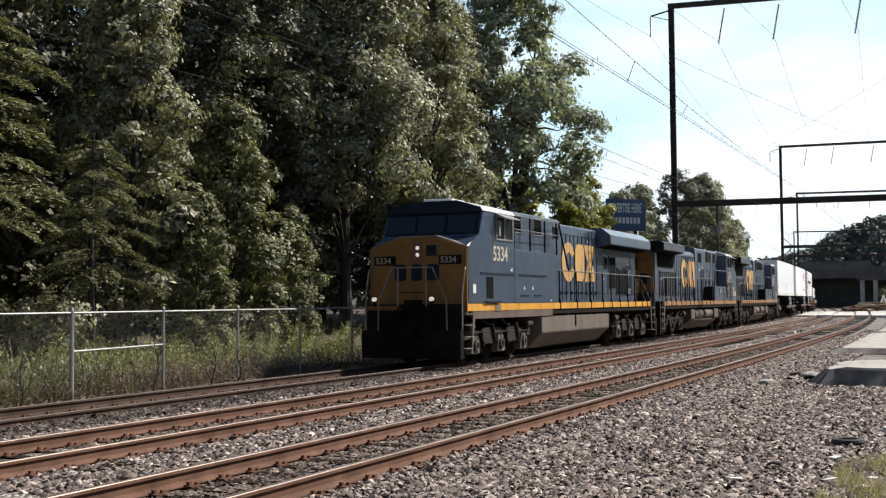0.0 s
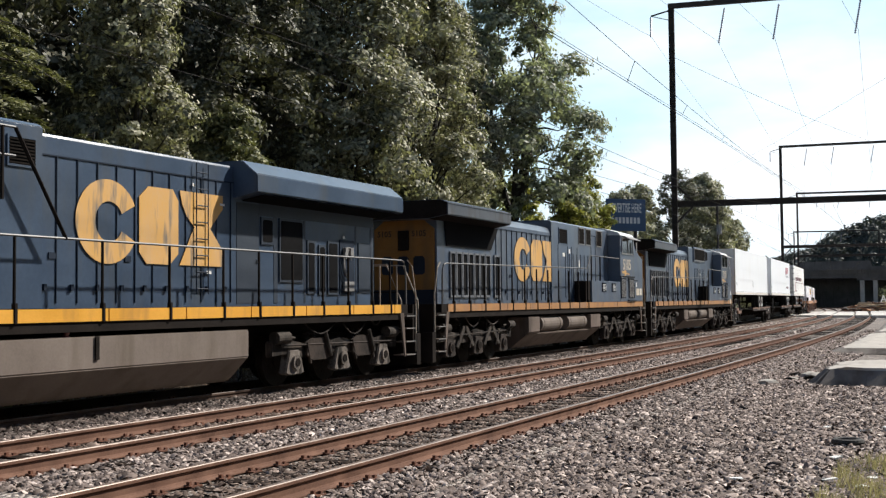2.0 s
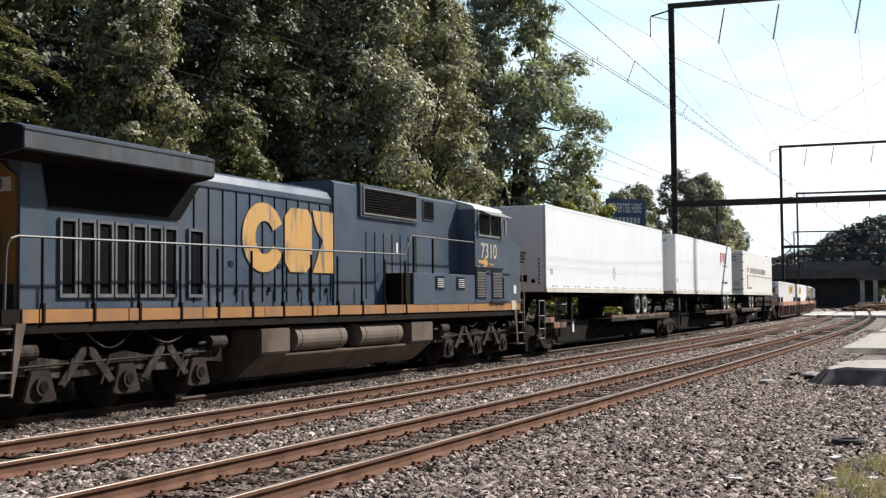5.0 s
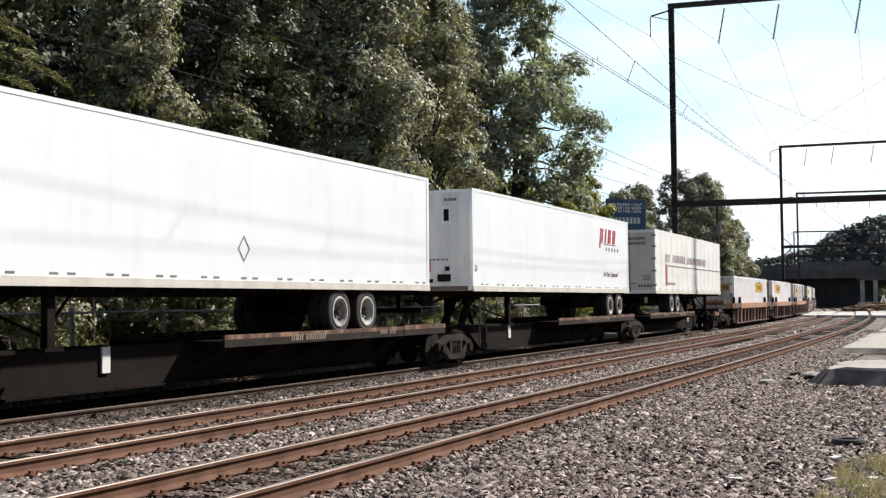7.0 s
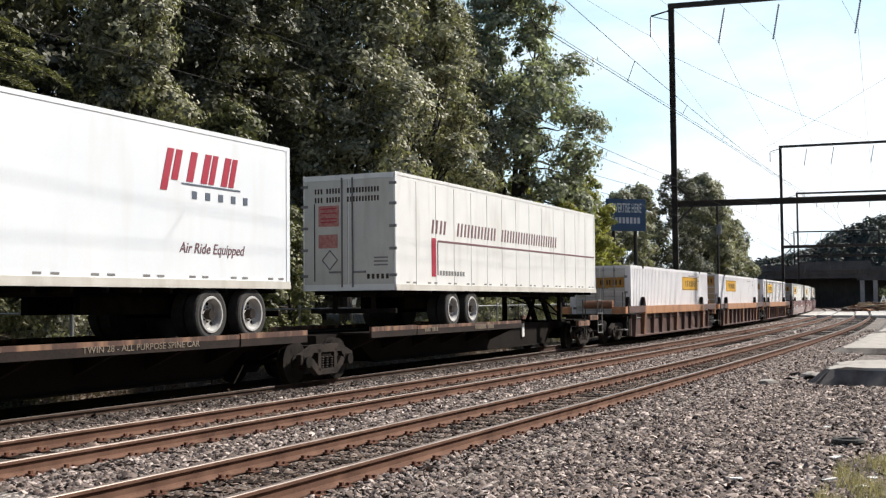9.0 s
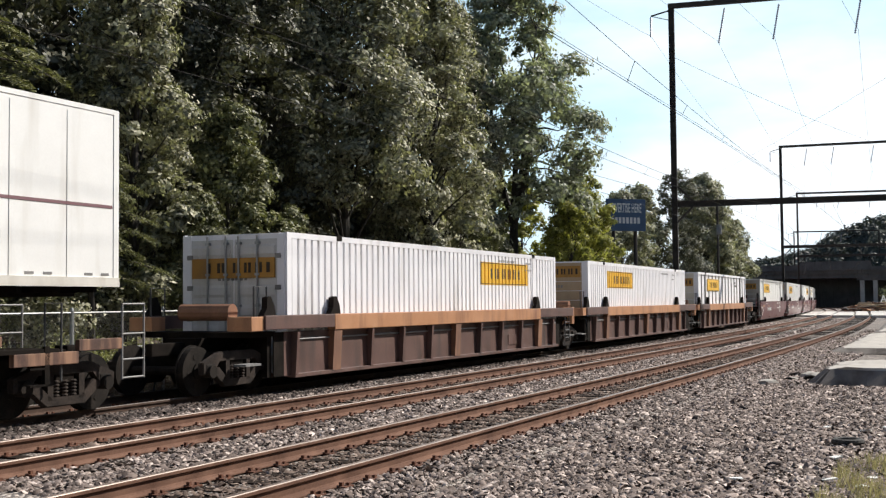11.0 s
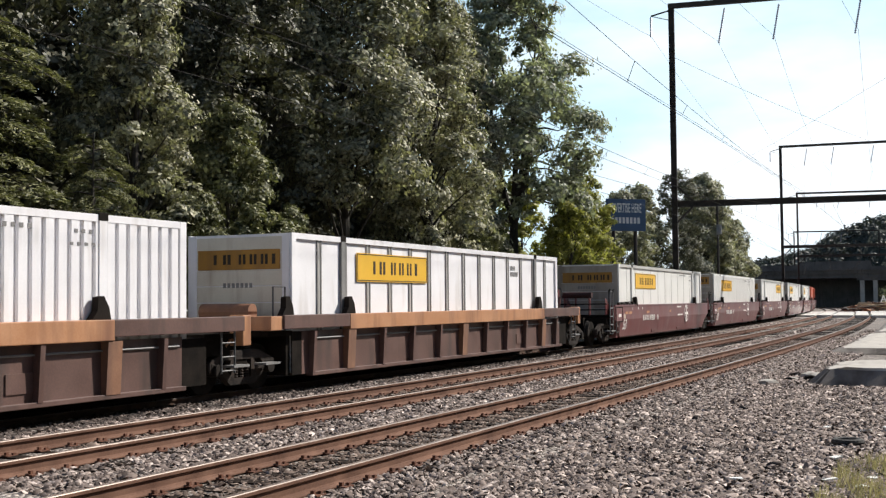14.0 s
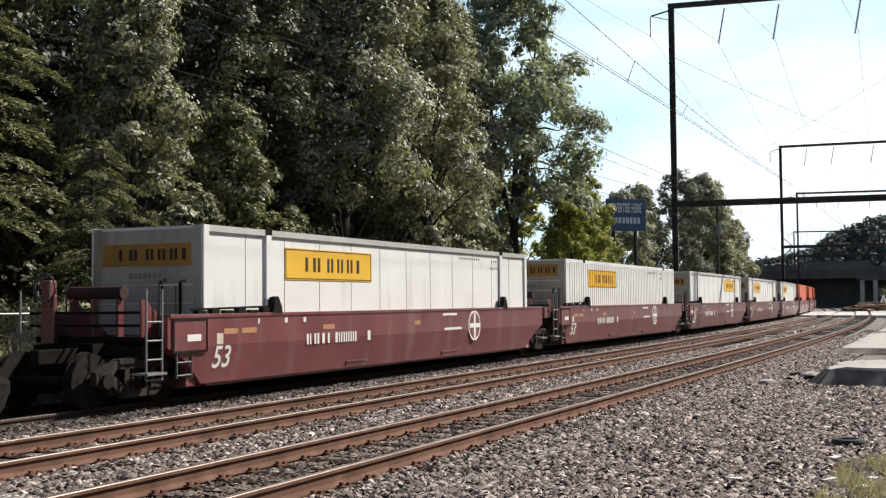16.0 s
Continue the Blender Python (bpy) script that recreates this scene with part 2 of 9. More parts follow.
CONCRETE = material("weathered_concrete", (0.30, 0.275, 0.245), (0.42, 0.39, 0.35), 0.85, scale=0.8, fine=30, bump=0.2, dirt=(0.20, 0.18, 0.16))
# slab sides: dirt, plus shade put into the colour
OLDSLAB = material("dirty_shaded_slab_side", (0.145, 0.124, 0.107), (0.225, 0.198, 0.173), 0.9, scale=1.6, fine=60, bump=0.4, dirt=(0.09, 0.072, 0.06), dirt_cut=(0.45, 0.65))
ASPHALT = material("worn_platform_asphalt", (0.37, 0.335, 0.295), (0.48, 0.44, 0.39), 0.9, scale=1.0, fine=70, bump=0.3, dirt=(0.2, 0.18, 0.16))
BRIDGE = material("sooty_bridge_concrete", (0.060, 0.058, 0.057), (0.120, 0.115, 0.110), 0.85, scale=0.5, fine=8, bump=0.2, dirt=(0.06, 0.055, 0.05))
POLE = material("dark_weathered_steel", (0.020, 0.016, 0.014), (0.050, 0.040, 0.034), 0.75, scale=2, bump=0.2)
GALV = material("galvanised_steel", (0.26, 0.26, 0.25), (0.38, 0.38, 0.37), 0.5, metal=0.5, bump=0.05)
WIRE = material("weathered_wire", (0.02, 0.018, 0.016), (0.04, 0.036, 0.032), 0.9, bump=0, spec=0.1)
INSUL = material("brown_glazed_insulator", (0.10, 0.09, 0.16), (0.15, 0.13, 0.21), 0.3, bump=0)
BARK = material("grey_brown_bark", (0.022, 0.018, 0.014), (0.062, 0.052, 0.043), 0.9, scale=3, fine=20, bump=0.6, stretch=(1, 1, 0.25), bump_dist=0.03)
BILLB = material("dark_blue_billboard", (0.05, 0.09, 0.155), (0.065, 0.11, 0.185), 0.6, bump=0.02)
SOIL = material("leaf_litter_soil", (0.036, 0.026, 0.019), (0.105, 0.078, 0.058), 0.95, scale=0.9, fine=25, bump=0.5, bump_dist=0.03)
WORNMARK = material("worn_tan_stencil", (0.34, 0.27, 0.19), (0.46, 0.38, 0.29), 0.8, bump=0)
FADED = material("faded_tan_yellow_paint", (0.31, 0.15, 0.058), (0.41, 0.205, 0.07), 0.55, scale=2, bump=0.05, dirt=(0.24, 0.14, 0.08), dirt_cut=(0.48, 0.72))


# ---- mesh helpers ----
def box(bm, x0, x1, y0, y1, z0, z1, bevel=0.0):
    v = [bm.verts.new((x, y, z)) for x in (x0, x1) for y in (y0, y1) for z in (z0, z1)]
    fs = [bm.faces.new([v[i] for i in q]) for q in ((0, 1, 3, 2), (4, 6, 7, 5), (0, 4, 5, 1), (2, 3, 7, 6), (0, 2, 6, 4), (1, 5, 7, 3))]
    if bevel:
        es = list({e for f in fs for e in f.edges})
        bmesh.ops.bevel(bm, geom=es, offset=bevel, segments=2, affect="EDGES", profile=0.6)
    return bm


def prism_y(bm, pts, y0, y1, bevel=0.0):
    """A side outline of (x, z) points, as thick as from y0 to y1."""
    a = [bm.verts.new((x, y0, z)) for x, z in pts]
    b = [bm.verts.new((x, y1, z)) for x, z in pts]
    n = len(pts)
    fs = [bm.faces.new(a), bm.faces.new(b[::-1])] + [bm.faces.new((a[i], b[i], b[(i + 1) % n], a[(i + 1) % n])) for i in range(n)]
    if bevel:
        bmesh.ops.bevel(bm, geom=list({e for f in fs for e in f.edges}), offset=bevel, segments=2, affect="EDGES")
    bmesh.ops.recalc_face_normals(bm, faces=bm.faces)
    return bm


def prism_x(bm, pts, x0, x1, bevel=0.0):
    """A cross-section of (y, z) points, as long as from x0 to x1."""
    a = [bm.verts.new((x0, y, z)) for y, z in pts]
    b = [bm.verts.new((x1, y, z)) for y, z in pts]
    n = len(pts)
    fs = [bm.faces.new(a), bm.faces.new(b[::-1])] + [bm.faces.new((a[i], b[i], b[(i + 1) % n], a[(i + 1) % n])) for i in range(n)]
    if bevel:
        bmesh.ops.bevel(bm, geom=list({e for f in fs for e in f.edges}), offset=bevel, segments=2, affect="EDGES")
    bmesh.ops.recalc_face_normals(bm, faces=bm.faces)
    return bm


def tube(bm, pts, r, seg=6, r1=None):
    pts = [Vector(p) for p in pts]
    rings = []
    for i, p in enumerate(pts):
        d = (pts[min(i + 1, len(pts) - 1)] - pts[max(i - 1, 0)]).normalized()
        u = d.cross(Vector((0, 0, 1)) if abs(d.z) < 0.9 else Vector((0, 1, 0))).normalized()
        w = d.cross(u)
        rad = r[i] if isinstance(r, (list, tuple)) else r if r1 is None else r + (r1 - r) * i / (len(pts) - 1)
        rings.append([bm.verts.new(p + (u * math.cos(k * math.tau / seg) + w * math.sin(k * math.tau / seg)) * rad) for k in range(seg)])
    for a, b in zip(rings, rings[1:]):
        for k in range(seg):
            bm.faces.new((a[k], a[(k + 1) % seg], b[(k + 1) % seg], b[k]))
    bm.faces.new(rings[0][::-1])
    bm.faces.new(rings[-1])
    return bm


def disc(bm, x, y0, y1, z, r, seg=20):
    """A round, lying across the line: axle, wheel or drum end."""
    return tube(bm, [(x, y0, z), (x, y1, z)], r, seg)


def link(name, bm, mat, smooth=False):
    me = bpy.data.meshes.new(name)
    bmesh.ops.recalc_face_normals(bm, faces=bm.faces)
    bm.to_mesh(me)
    bm.free()
    for m in (mat if isinstance(mat, (list, tuple)) else [mat]):
        me.materials.append(m)
    if smooth:
        me.shade_smooth()
    return new(name, me)


def part(name, bm, mat, parent, label="", smooth=False):
    ob = link(name, bm, mat, smooth)
    ob.parent = parent
    return tagged(ob, label)


def thing(name, label, category, group="", kind=""):
    return tagged(new(name), label, category, group, kind)


def B():
    return bmesh.new()


def text_part(words, size, m, mat, parent, name="lettering", label="", shear=0.0, bold=0.0, stretch=1.0):
    """Raised lettering that stands upright in the plane of m (its x along the words, its y up)."""
    cu = bpy.data.curves.new(name, "FONT")
    cu.body, cu.size, cu.extrude, cu.shear, cu.offset = words, size, 0.004, shear, bold
    cu.resolution_u = 3
    tmp = bpy.data.objects.new(name, cu)
    me = bpy.data.meshes.new_from_object(tmp)
    bpy.data.objects.remove(tmp)
    me.transform(m @ Matrix.Diagonal((stretch, 1, 1, 1)))
    me.materials.clear()
    me.materials.append(mat)
    ob = new(name, me)
    ob.parent = parent
    return tagged(ob, label)


def facing(x, y, z, side):
    """A plane for lettering on the side of a car: side -1 is the camera's side of an unturned car."""
    return pose(x, y, z, 90, 0, 0) if side < 0 else pose(x, y, z, 90, 0, 180)


def plate(bm, pts, y, out, thick=0.012):
    """A flat shape of (x, z) points on a side wall at y, proud to the outside."""
    return prism_y(bm, pts, y, y + out * thick)


def coil(x, y, z0, z1, r, turns=5):
    """A coil spring, as a ribbed upright drum."""
    pts, rad = [], []
    for i in range(turns):
        for f, k in ((0.0, 0.72), (0.25, 1.0), (0.6, 1.0), (0.85, 0.72)):
            pts.append((x, y, z0 + (z1 - z0) * (i + f) / turns))
            rad.append(r * k)
    return tube(B(), pts, rad, 10)


# ---- wheels ----
def wheel_set(parent, x, r, half=0.75):
    if r not in WHEEL_MESHES:
        bm = B()
        for sy in (-1, 1):
            disc(bm, 0, sy * (half - 0.04), sy * (half + 0.09), 0, r, 28)
            disc(bm, 0, sy * (half - 0.07), sy * (half - 0.035), 0, r + 0.028, 28)
            disc(bm, 0, sy * (half + 0.09), sy * (half + 0.12), 0, 0.16, 12)
            for k in range(5):
                a = k * math.tau / 5
                disc(bm, 0.62 * r * math.cos(a), sy * (half + 0.085), sy * (half + 0.098), 0.62 * r * math.sin(a), 0.05, 8)
        disc(bm, 0, -0.8, 0.8, 0, 0.085, 10)
        WHEEL_MESHES[r] = link("wheel_set", bm, WHEELM)
        ob = WHEEL_MESHES[r]
    else:
        ob = new("wheel_set", WHEEL_MESHES[r].data)
    ob.parent = parent
    ob.location = (x, 0, r)
    WHEELS.append((ob, x, r))
    return ob


WHEEL_MESHES = {}
WHEELS = []


WHEELM = material("worn_wheel_steel", (0.008, 0.007, 0.006), (0.030, 0.024, 0.020), 0.75, spec=0.1, scale=4, bump=0.1)


def freight_truck(parent, x, wb=1.78, r=0.46):
    """Three-piece freight bogie: cast side frames with windows, bolster, springs, wheels."""
    top = new("bogie")
    top.parent = parent
    for sy in (-1, 1):
        bm = B()
        y0, y1 = sy * 1.0, sy * 1.13
        a = wb / 2
        prism_y(bm, [(x - a - 0.22, 0.40), (x - a - 0.22, 0.62), (x - 0.55, 0.82), (x + 0.55, 0.82), (x + a + 0.22, 0.62), (x + a + 0.22, 0.40), (x + a - 0.14, 0.46), (x + 0.60, 0.66), (x - 0.60, 0.66), (x - a + 0.14, 0.46)], y0, y1, 0.015)
        prism_y(bm, [(x - a + 0.05, 0.46), (x - a + 0.28, 0.54), (x - 0.34, 0.28), (x + 0.34, 0.28), (x + a - 0.28, 0.54), (x + a - 0.05, 0.46), (x + 0.42, 0.15), (x - 0.42, 0.15)], y0, y1, 0.015)
        for k in (-1, 1):
            box(bm, x + k * 0.34 - 0.06, x + k * 0.34 + 0.06, y0, y1, 0.25, 0.72)
        part("side_frame", bm, TRUCKM, top)
        for k in (-0.19, 0, 0.19):
            part("coil_spring", coil(x + k, sy * 1.06, 0.29, 0.56, 0.078), TRUCKM, top)
        for k in (-1, 1):
            bm = B()
            disc(bm, x + k * a, sy * 1.0, sy * 1.2, r, 0.12, 14)
            box(bm, x + k * a - 0.13, x + k * a + 0.13, sy * 1.0, sy * 1.14, 0.40, 0.60, 0.02)
            part("axle_box", bm, WHEELM, top)
    bm = B()
    box(bm, x - 0.2, x + 0.2, -1.1, 1.1, 0.5, 0.78, 0.02)
    part("bolster", bm, UNDER, top)
    for k in (-1, 1):
        wheel_set(top, x + k * wb / 2, r)
    return top


def loco_truck(parent, x, arms=True):
    """Six-wheel locomotive bogie with heavy frame, brake cylinders, pedestals and hoses."""
    top = new("bogie")
    top.parent = parent
    r, axles = 0.53, (x - 1.95, x, x + 1.95)
    for sy in (-1, 1):
        y0, y1 = sy * 1.08, sy * 1.24
        bm = B()
        prism_y(bm, [(x - 2.75, 0.62), (x - 2.75, 0.95), (x - 2.3, 1.0), (x - 1.4, 0.84), (x - 0.6, 0.84), (x, 0.98), (x + 0.6, 0.84), (x + 1.4, 0.84), (x + 2.3, 1.0), (x + 2.75, 0.95), (x + 2.75, 0.62), (x + 2.3, 0.70), (x + 1.4, 0.56), (x + 0.6, 0.60), (x, 0.72), (x - 0.6, 0.60), (x - 1.4, 0.56), (x - 2.3, 0.70)], y0, y1, 0.025)
        part("side_frame", bm, MIDDUST, top)
        for ax in axles:
            bm = B()
            prism_y(bm, [(ax - 0.36, 0.28), (ax - 0.20, 0.75), (ax + 0.20, 0.75), (ax + 0.36, 0.28), (ax + 0.22, 0.24), (ax - 0.22, 0.24)], sy * 1.10, sy * 1.30, 0.02)
            disc(bm, ax, sy * 1.28, sy * 1.36, 0.50, 0.15, 16)
            part("journal_box", bm, TRUCKM if arms else PALEDUST, top)
            bm = B()
            disc(bm, ax, sy * 1.36, sy * 1.375, 0.50, 0.085, 14)
            part("journal_cap", bm, UNDER, top)
        for k in (-0.98, 0.98):
            for j in (-0.12, 0.12):
                part("coil_spring", coil(x + k + j, sy * 1.02, 0.84, 1.14, 0.10), TRUCKM, top)
        for k in (-1.0, 0.95) if arms else ():
            for m in (-1, 1):
                arm = [(0.66, 0.50), (0.50, 0.46), (0.03, 0.93), (0.03, 1.06), (0.16, 1.04)]
                part("radial_arm", prism_y(B(), [(x + k + m * p, q) for p, q in arm], sy * 1.255, sy * 1.315, 0.01), DUSTM, top, "dust-covered slanted steel arm")
        for k in (-0.98, 0.98) if not arms else ():
            bm = B()
            prism_y(bm, [(x + k - 0.52, 0.62), (x + k - 0.52, 0.90), (x + k - 0.30, 0.98), (x + k + 0.30, 0.98), (x + k + 0.52, 0.90), (x + k + 0.52, 0.62), (x + k + 0.30, 0.50), (x + k - 0.30, 0.50)], sy * 1.25, sy * 1.31, 0.015)
            part("frame_panel", bm, TRUCKM, top, "grimy cast panel of the bogie frame")
            part("damper", tube(B(), [(x + k + 0.40, sy * 1.34, 0.58), (x + k + 0.18, sy * 1.34, 1.10)], 0.045, 10), DUSTM, top)
        for k in (-2.45, 2.35):
            bm = B()
            tube(bm, [(x + k - 0.25, sy * 1.28, 1.02), (x + k + 0.22, sy * 1.28, 1.02)], 0.13, 16)
            tube(bm, [(x + k + 0.22, sy * 1.28, 1.02), (x + k + 0.5, sy * 1.28, 1.0)], 0.03, 8)
            part("brake_cylinder", bm, DUSTM, top, "dusty grey brake cylinder", smooth=False)
        bm = B()
        for k, w, drop in ((-1.75, 1.5, 0.30), (-0.15, 1.25, 0.34), (1.2, 0.6, 0.16)):
            tube(bm, [(x + k + w * q / 10, sy * 1.34, 1.36 - drop * math.sin(math.pi * q / 10)) for q in range(11)], 0.018, 6)
        part("cable", bm, MIDDUST, top, "slack dusty cable loops")
        bm = B()
        tube(bm, [(x - 2.5, sy * 1.3, 0.86), (x + 2.5, sy * 1.3, 0.80)], 0.022, 6)
        for k in (-1.5, 0.45, 1.3):
            tube(bm, [(x + k, sy * 1.3, 0.9), (x + k + 0.18, sy * 1.28, 0.45)], 0.035, 6)
        part("brake_rigging", bm, TRUCKM, top)
    bm = B()
    box(bm, x - 2.6, x + 2.6, -0.95, 0.95, 0.75, 1.05)
    part("bogie_bolster", bm, UNDER, top)
    for ax in axles:
        wheel_set(top, ax, r)
    return top


def pipe_rail(parent, pts, r=0.021, mat=None, name="handrail"):
    return part(name, tube(B(), pts, r, 6), mat or HANDRAIL, parent)


HANDRAIL = material("grimy_handrail", (0.05, 0.05, 0.05), (0.11, 0.105, 0.10), 0.5, bump=0)
YRAIL = material("worn_grey_grab_rail", (0.24, 0.205, 0.165), (0.34, 0.29, 0.235), 0.5, bump=0)
LAMPGLOW = bpy.data.materials.new("lit_headlight")
LAMPGLOW.use_nodes = True
_b = LAMPGLOW.node_tree.nodes["Principled BSDF"]
_b.inputs["Emission Color"].default_value, _b.inputs["Emission Strength"].default_value = (1, 0.80, 0.62, 1), 0.4


def mark_shapes(parent, x, z, side, y, w, h, flip):
    """The big yellow mark on a hood side, as three plain shapes: a cut ring, a stepped block and a bow tie."""
    sx = 1 if not flip else -1
    out = side

    def P(pts):
        return [(x + sx * px * w, z + pz * h) for px, pz in pts]
    bm = B()
    ring = [(0.19 + 0.19 * math.cos(a), 0.5 + 0.5 * math.sin(a)) for a in np.linspace(0.45, math.tau - 0.45, 33)]
    inner = [(0.20 + 0.085 * math.cos(a), 0.5 + 0.24 * math.sin(a)) for a in np.linspace(math.tau - 0.45, 0.45, 33)]
    plate(bm, P(ring + inner), y, out)
    part("mark", bm, PEELED, parent, "faded yellow painted shape")
    bm = B()
    plate(bm, P([(0.62, 0.98), (0.45, 0.98), (0.39, 0.84), (0.39, 0.16), (0.44, 0.02), (0.60, 0.02), (0.66, 0.16), (0.66, 0.84)]), y, out)
    part("mark", bm, PEELED, parent, "faded yellow painted shape")
    bm = B()
    plate(bm, P([(0.67, 0.98), (1.0, 0.98), (1.0, 0.80), (0.90, 0.52), (1.0, 0.24), (1.0, 0.02), (0.67, 0.02), (0.75, 0.40), (0.78, 0.52), (0.72, 0.66), (0.69, 0.80)]), y, out)
    part("mark", bm, PEELED, parent, "faded yellow painted shape")


def louvre(parent, x0, x1, z0, z1, y, side, n=6, frame_mat=None):
    bm = B()
    plate(bm, [(x0, z0), (x1, z0), (x1, z1), (x0, z1)], y, side, 0.01)
    v = part("vent", bm, VENT, parent, "dark louvred vent")
    bm = B()
    for i in range(n):
        zz = z0 + (z1 - z0) * (i + 0.5) / n
        plate(bm, [(x0, zz - 0.012), (x1, zz - 0.012), (x1, zz + 0.012), (x0, zz + 0.012)], y + side * 0.01, side, 0.02)
    part("slats", bm, UNDER, v)
    bm = B()
    t = 0.035
    for a in ((x0 - t, x0, z0 - t, z1 + t), (x1, x1 + t, z0 - t, z1 + t), (x0, x1, z0 - t, z0), (x0, x1, z1, z1 + t)):
        plate(bm, [(a[0], a[2]), (a[1], a[2]), (a[1], a[3]), (a[0], a[3])], y, side, 0.025)
    part("vent_frame", bm, frame_mat or BLUE, v)


LEADBLUE = BLUE
# hood blue darkened to stand for the shade under the radiator wings
SHADEBLUE = material("shade_darkened_blue_paint", (0.016, 0.024, 0.038), (0.034, 0.046, 0.064), 0.5, spec=0.4, scale=1.2, bump=0.05)
SLOTGREY = material("pale_grey_blue_frame", (0.085, 0.095, 0.112), (0.16, 0.165, 0.175), 0.6, scale=3, bump=0.05)
DOORS = ((4.75, 5.1, 2.97, 3.42), (5.42, 6.26, 2.21, 3.44), (6.52, 6.75, 1.97, 3.03), (7.0, 7.2, 1.95, 2.95), (7.39, 7.75, 1.95, 3.05))


WINGGREY = material("sun_faded_wing_paint", (0.048, 0.056, 0.068), (0.090, 0.100, 0.113), 0.45, spec=0.45, bump=0.05, dirt=(0.05, 0.045, 0.04), dirt_cut=(0.5, 0.7), dirt_scale=1.4)


def locomotive(label, number, kind, nose_mat, box_vent=False):
    """Six-axle road diesel, its front towards -x. kind 0: high radiator wings; kind 1: older, with air drums on the tank."""
    car = thing("locomotive", label, "locomotive", "locomotives of the train")
    BLUE = LEADBLUE if kind == 0 else OLDBLUE
    if kind == 0:
        cab0, cab1, wide1, hood1, rad0, rad1, ztop, hw = -10.4, -6.75, -1.6, 3.76, 3.76, 10.03, 4.42, 0.95
    else:
        cab0, cab1, wide1, hood1, rad0, rad1, ztop, hw = -10.35, -6.85, 0.05, 5.25, 5.25, 9.95, 4.27, 0.96
    # frame and walkway
    bm = B()
    box(bm, -10.6, 10.6, -1.46, 1.46, 1.30, 1.44)
    box(bm, -10.2, 10.2, -0.75, 0.75, 0.85, 1.30)
    part("underframe", bm, BLACK, car)
    for sy in (-1, 1):
        bm = B()
        x = -10.4
        while x < 9.7:
            x2 = min(x + 2.0, 9.95)
            plate(bm, [(x, 1.46), (x2 - 0.03, 1.46), (x2 - 0.03, 1.66), (x, 1.66)], sy * 1.47, sy, 0.02)
            x = x2
        part("sill_stripe", bm, YELLOW if kind == 0 else FADED, car, "yellow side sill" if kind == 0 else "faded tan-yellow side sill")
    bm = B()
    box(bm, -10.4, 10.3, -1.47, 1.47, 1.44, 1.66)
    part("walkway", bm, BLACK, car)
    # cab and nose in one welded shell
    nose_slope = -9.55 if kind == 0 else -9.15
    cz = 3.25 if kind == 0 else 3.42
    bm = B()
    prism_y(bm, [(cab0, 1.66), (cab0, cz), (nose_slope, cz + 0.35), (nose_slope + 0.25, 4.24), (nose_slope + 0.45, 4.30), (cab1, 4.34), (cab1, 1.66)], -1.5, 1.5, 0.03)
    cabin = part("cab", bm, BLUE, car, "blue cab with sloped nose")
    bm = B()
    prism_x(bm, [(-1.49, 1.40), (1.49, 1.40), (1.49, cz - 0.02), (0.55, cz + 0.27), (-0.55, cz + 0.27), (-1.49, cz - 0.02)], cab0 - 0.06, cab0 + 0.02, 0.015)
    nose = part("nose_front", bm, nose_mat, car, "grimy yellow nose front, shade put into its paint")
    bm = B()
    prism_x(bm, [(-1.47, cz), (1.47, cz), (0.55, cz + 0.32), (-0.55, cz + 0.32)], cab0, nose_slope + 0.1, 0.01)
    part("nose_top", bm, DUSTROOF, car)
    bm = B()
    prism_x(bm, [(-1.53, 4.28), (1.53, 4.28), (1.45, 4.40), (0.75, 4.60), (-0.75, 4.60), (-1.45, 4.40)], nose_slope + 0.2, cab1 + 0.02, 0.02)
    part("cab_roof", bm, GREYROOF, car, "pale sunlit cab roof")
    # dark plate paints the shade on the roof's front face
    bm = B()
    prism_x(bm, [(-1.54, 4.26), (1.54, 4.26), (1.46, 4.40), (0.76, 4.605), (-0.76, 4.605), (-1.46, 4.40)], nose_slope + 0.16, nose_slope + 0.205)
    part("roof_front_shade", bm, DARK_BLUE, car, "front face of the cab roof, its shade painted dark")
    if kind == 0:
        bm = B()
        box(bm, nose_slope + 0.5, nose_slope + 1.5, -0.45, 0.45, 4.58, 4.70, 0.04)
        part("roof_unit", bm, GREYROOF, car)
    bm = B()
    prism_x(bm, [(-1.45, cz + 0.33), (1.45, cz + 0.33), (1.42, 4.24), (-1.42, 4.24)], 0, 0.012)
    for v in bm.verts:
        v.co.x += nose_slope - 0.022 + 0.25 * (v.co.z - cz - 0.35) / (3.89 - cz)
    part("windscreen_surround", bm, DARK_BLUE, cabin, "dark blue painted cab front")
    # windscreen
    for y0, y1 in ((-1.35, -0.5), (-0.42, 0.42), (0.5, 1.35)):
        bm = B()
        a, b = nose_slope - 0.015, nose_slope + 0.235
        zz0, zz1 = cz + 0.42, 4.18
        f = lambda z: a + (b - a) * (z - cz - 0.35) / (4.24 - cz - 0.35) - 0.038
        v = [bm.verts.new((f(z) - d, y, z)) for d in (0, 0.015) for y, z in ((y0, zz0), (y1, zz0), (y1, zz1), (y0, zz1))]
        bm.faces.new(v[:4]), bm.faces.new(v[4:])
        for i in range(4):
            bm.faces.new((v[i], v[(i + 1) % 4], v[4 + (i + 1) % 4], v[4 + i]))
        part("windscreen", bm, GLASS, cabin)
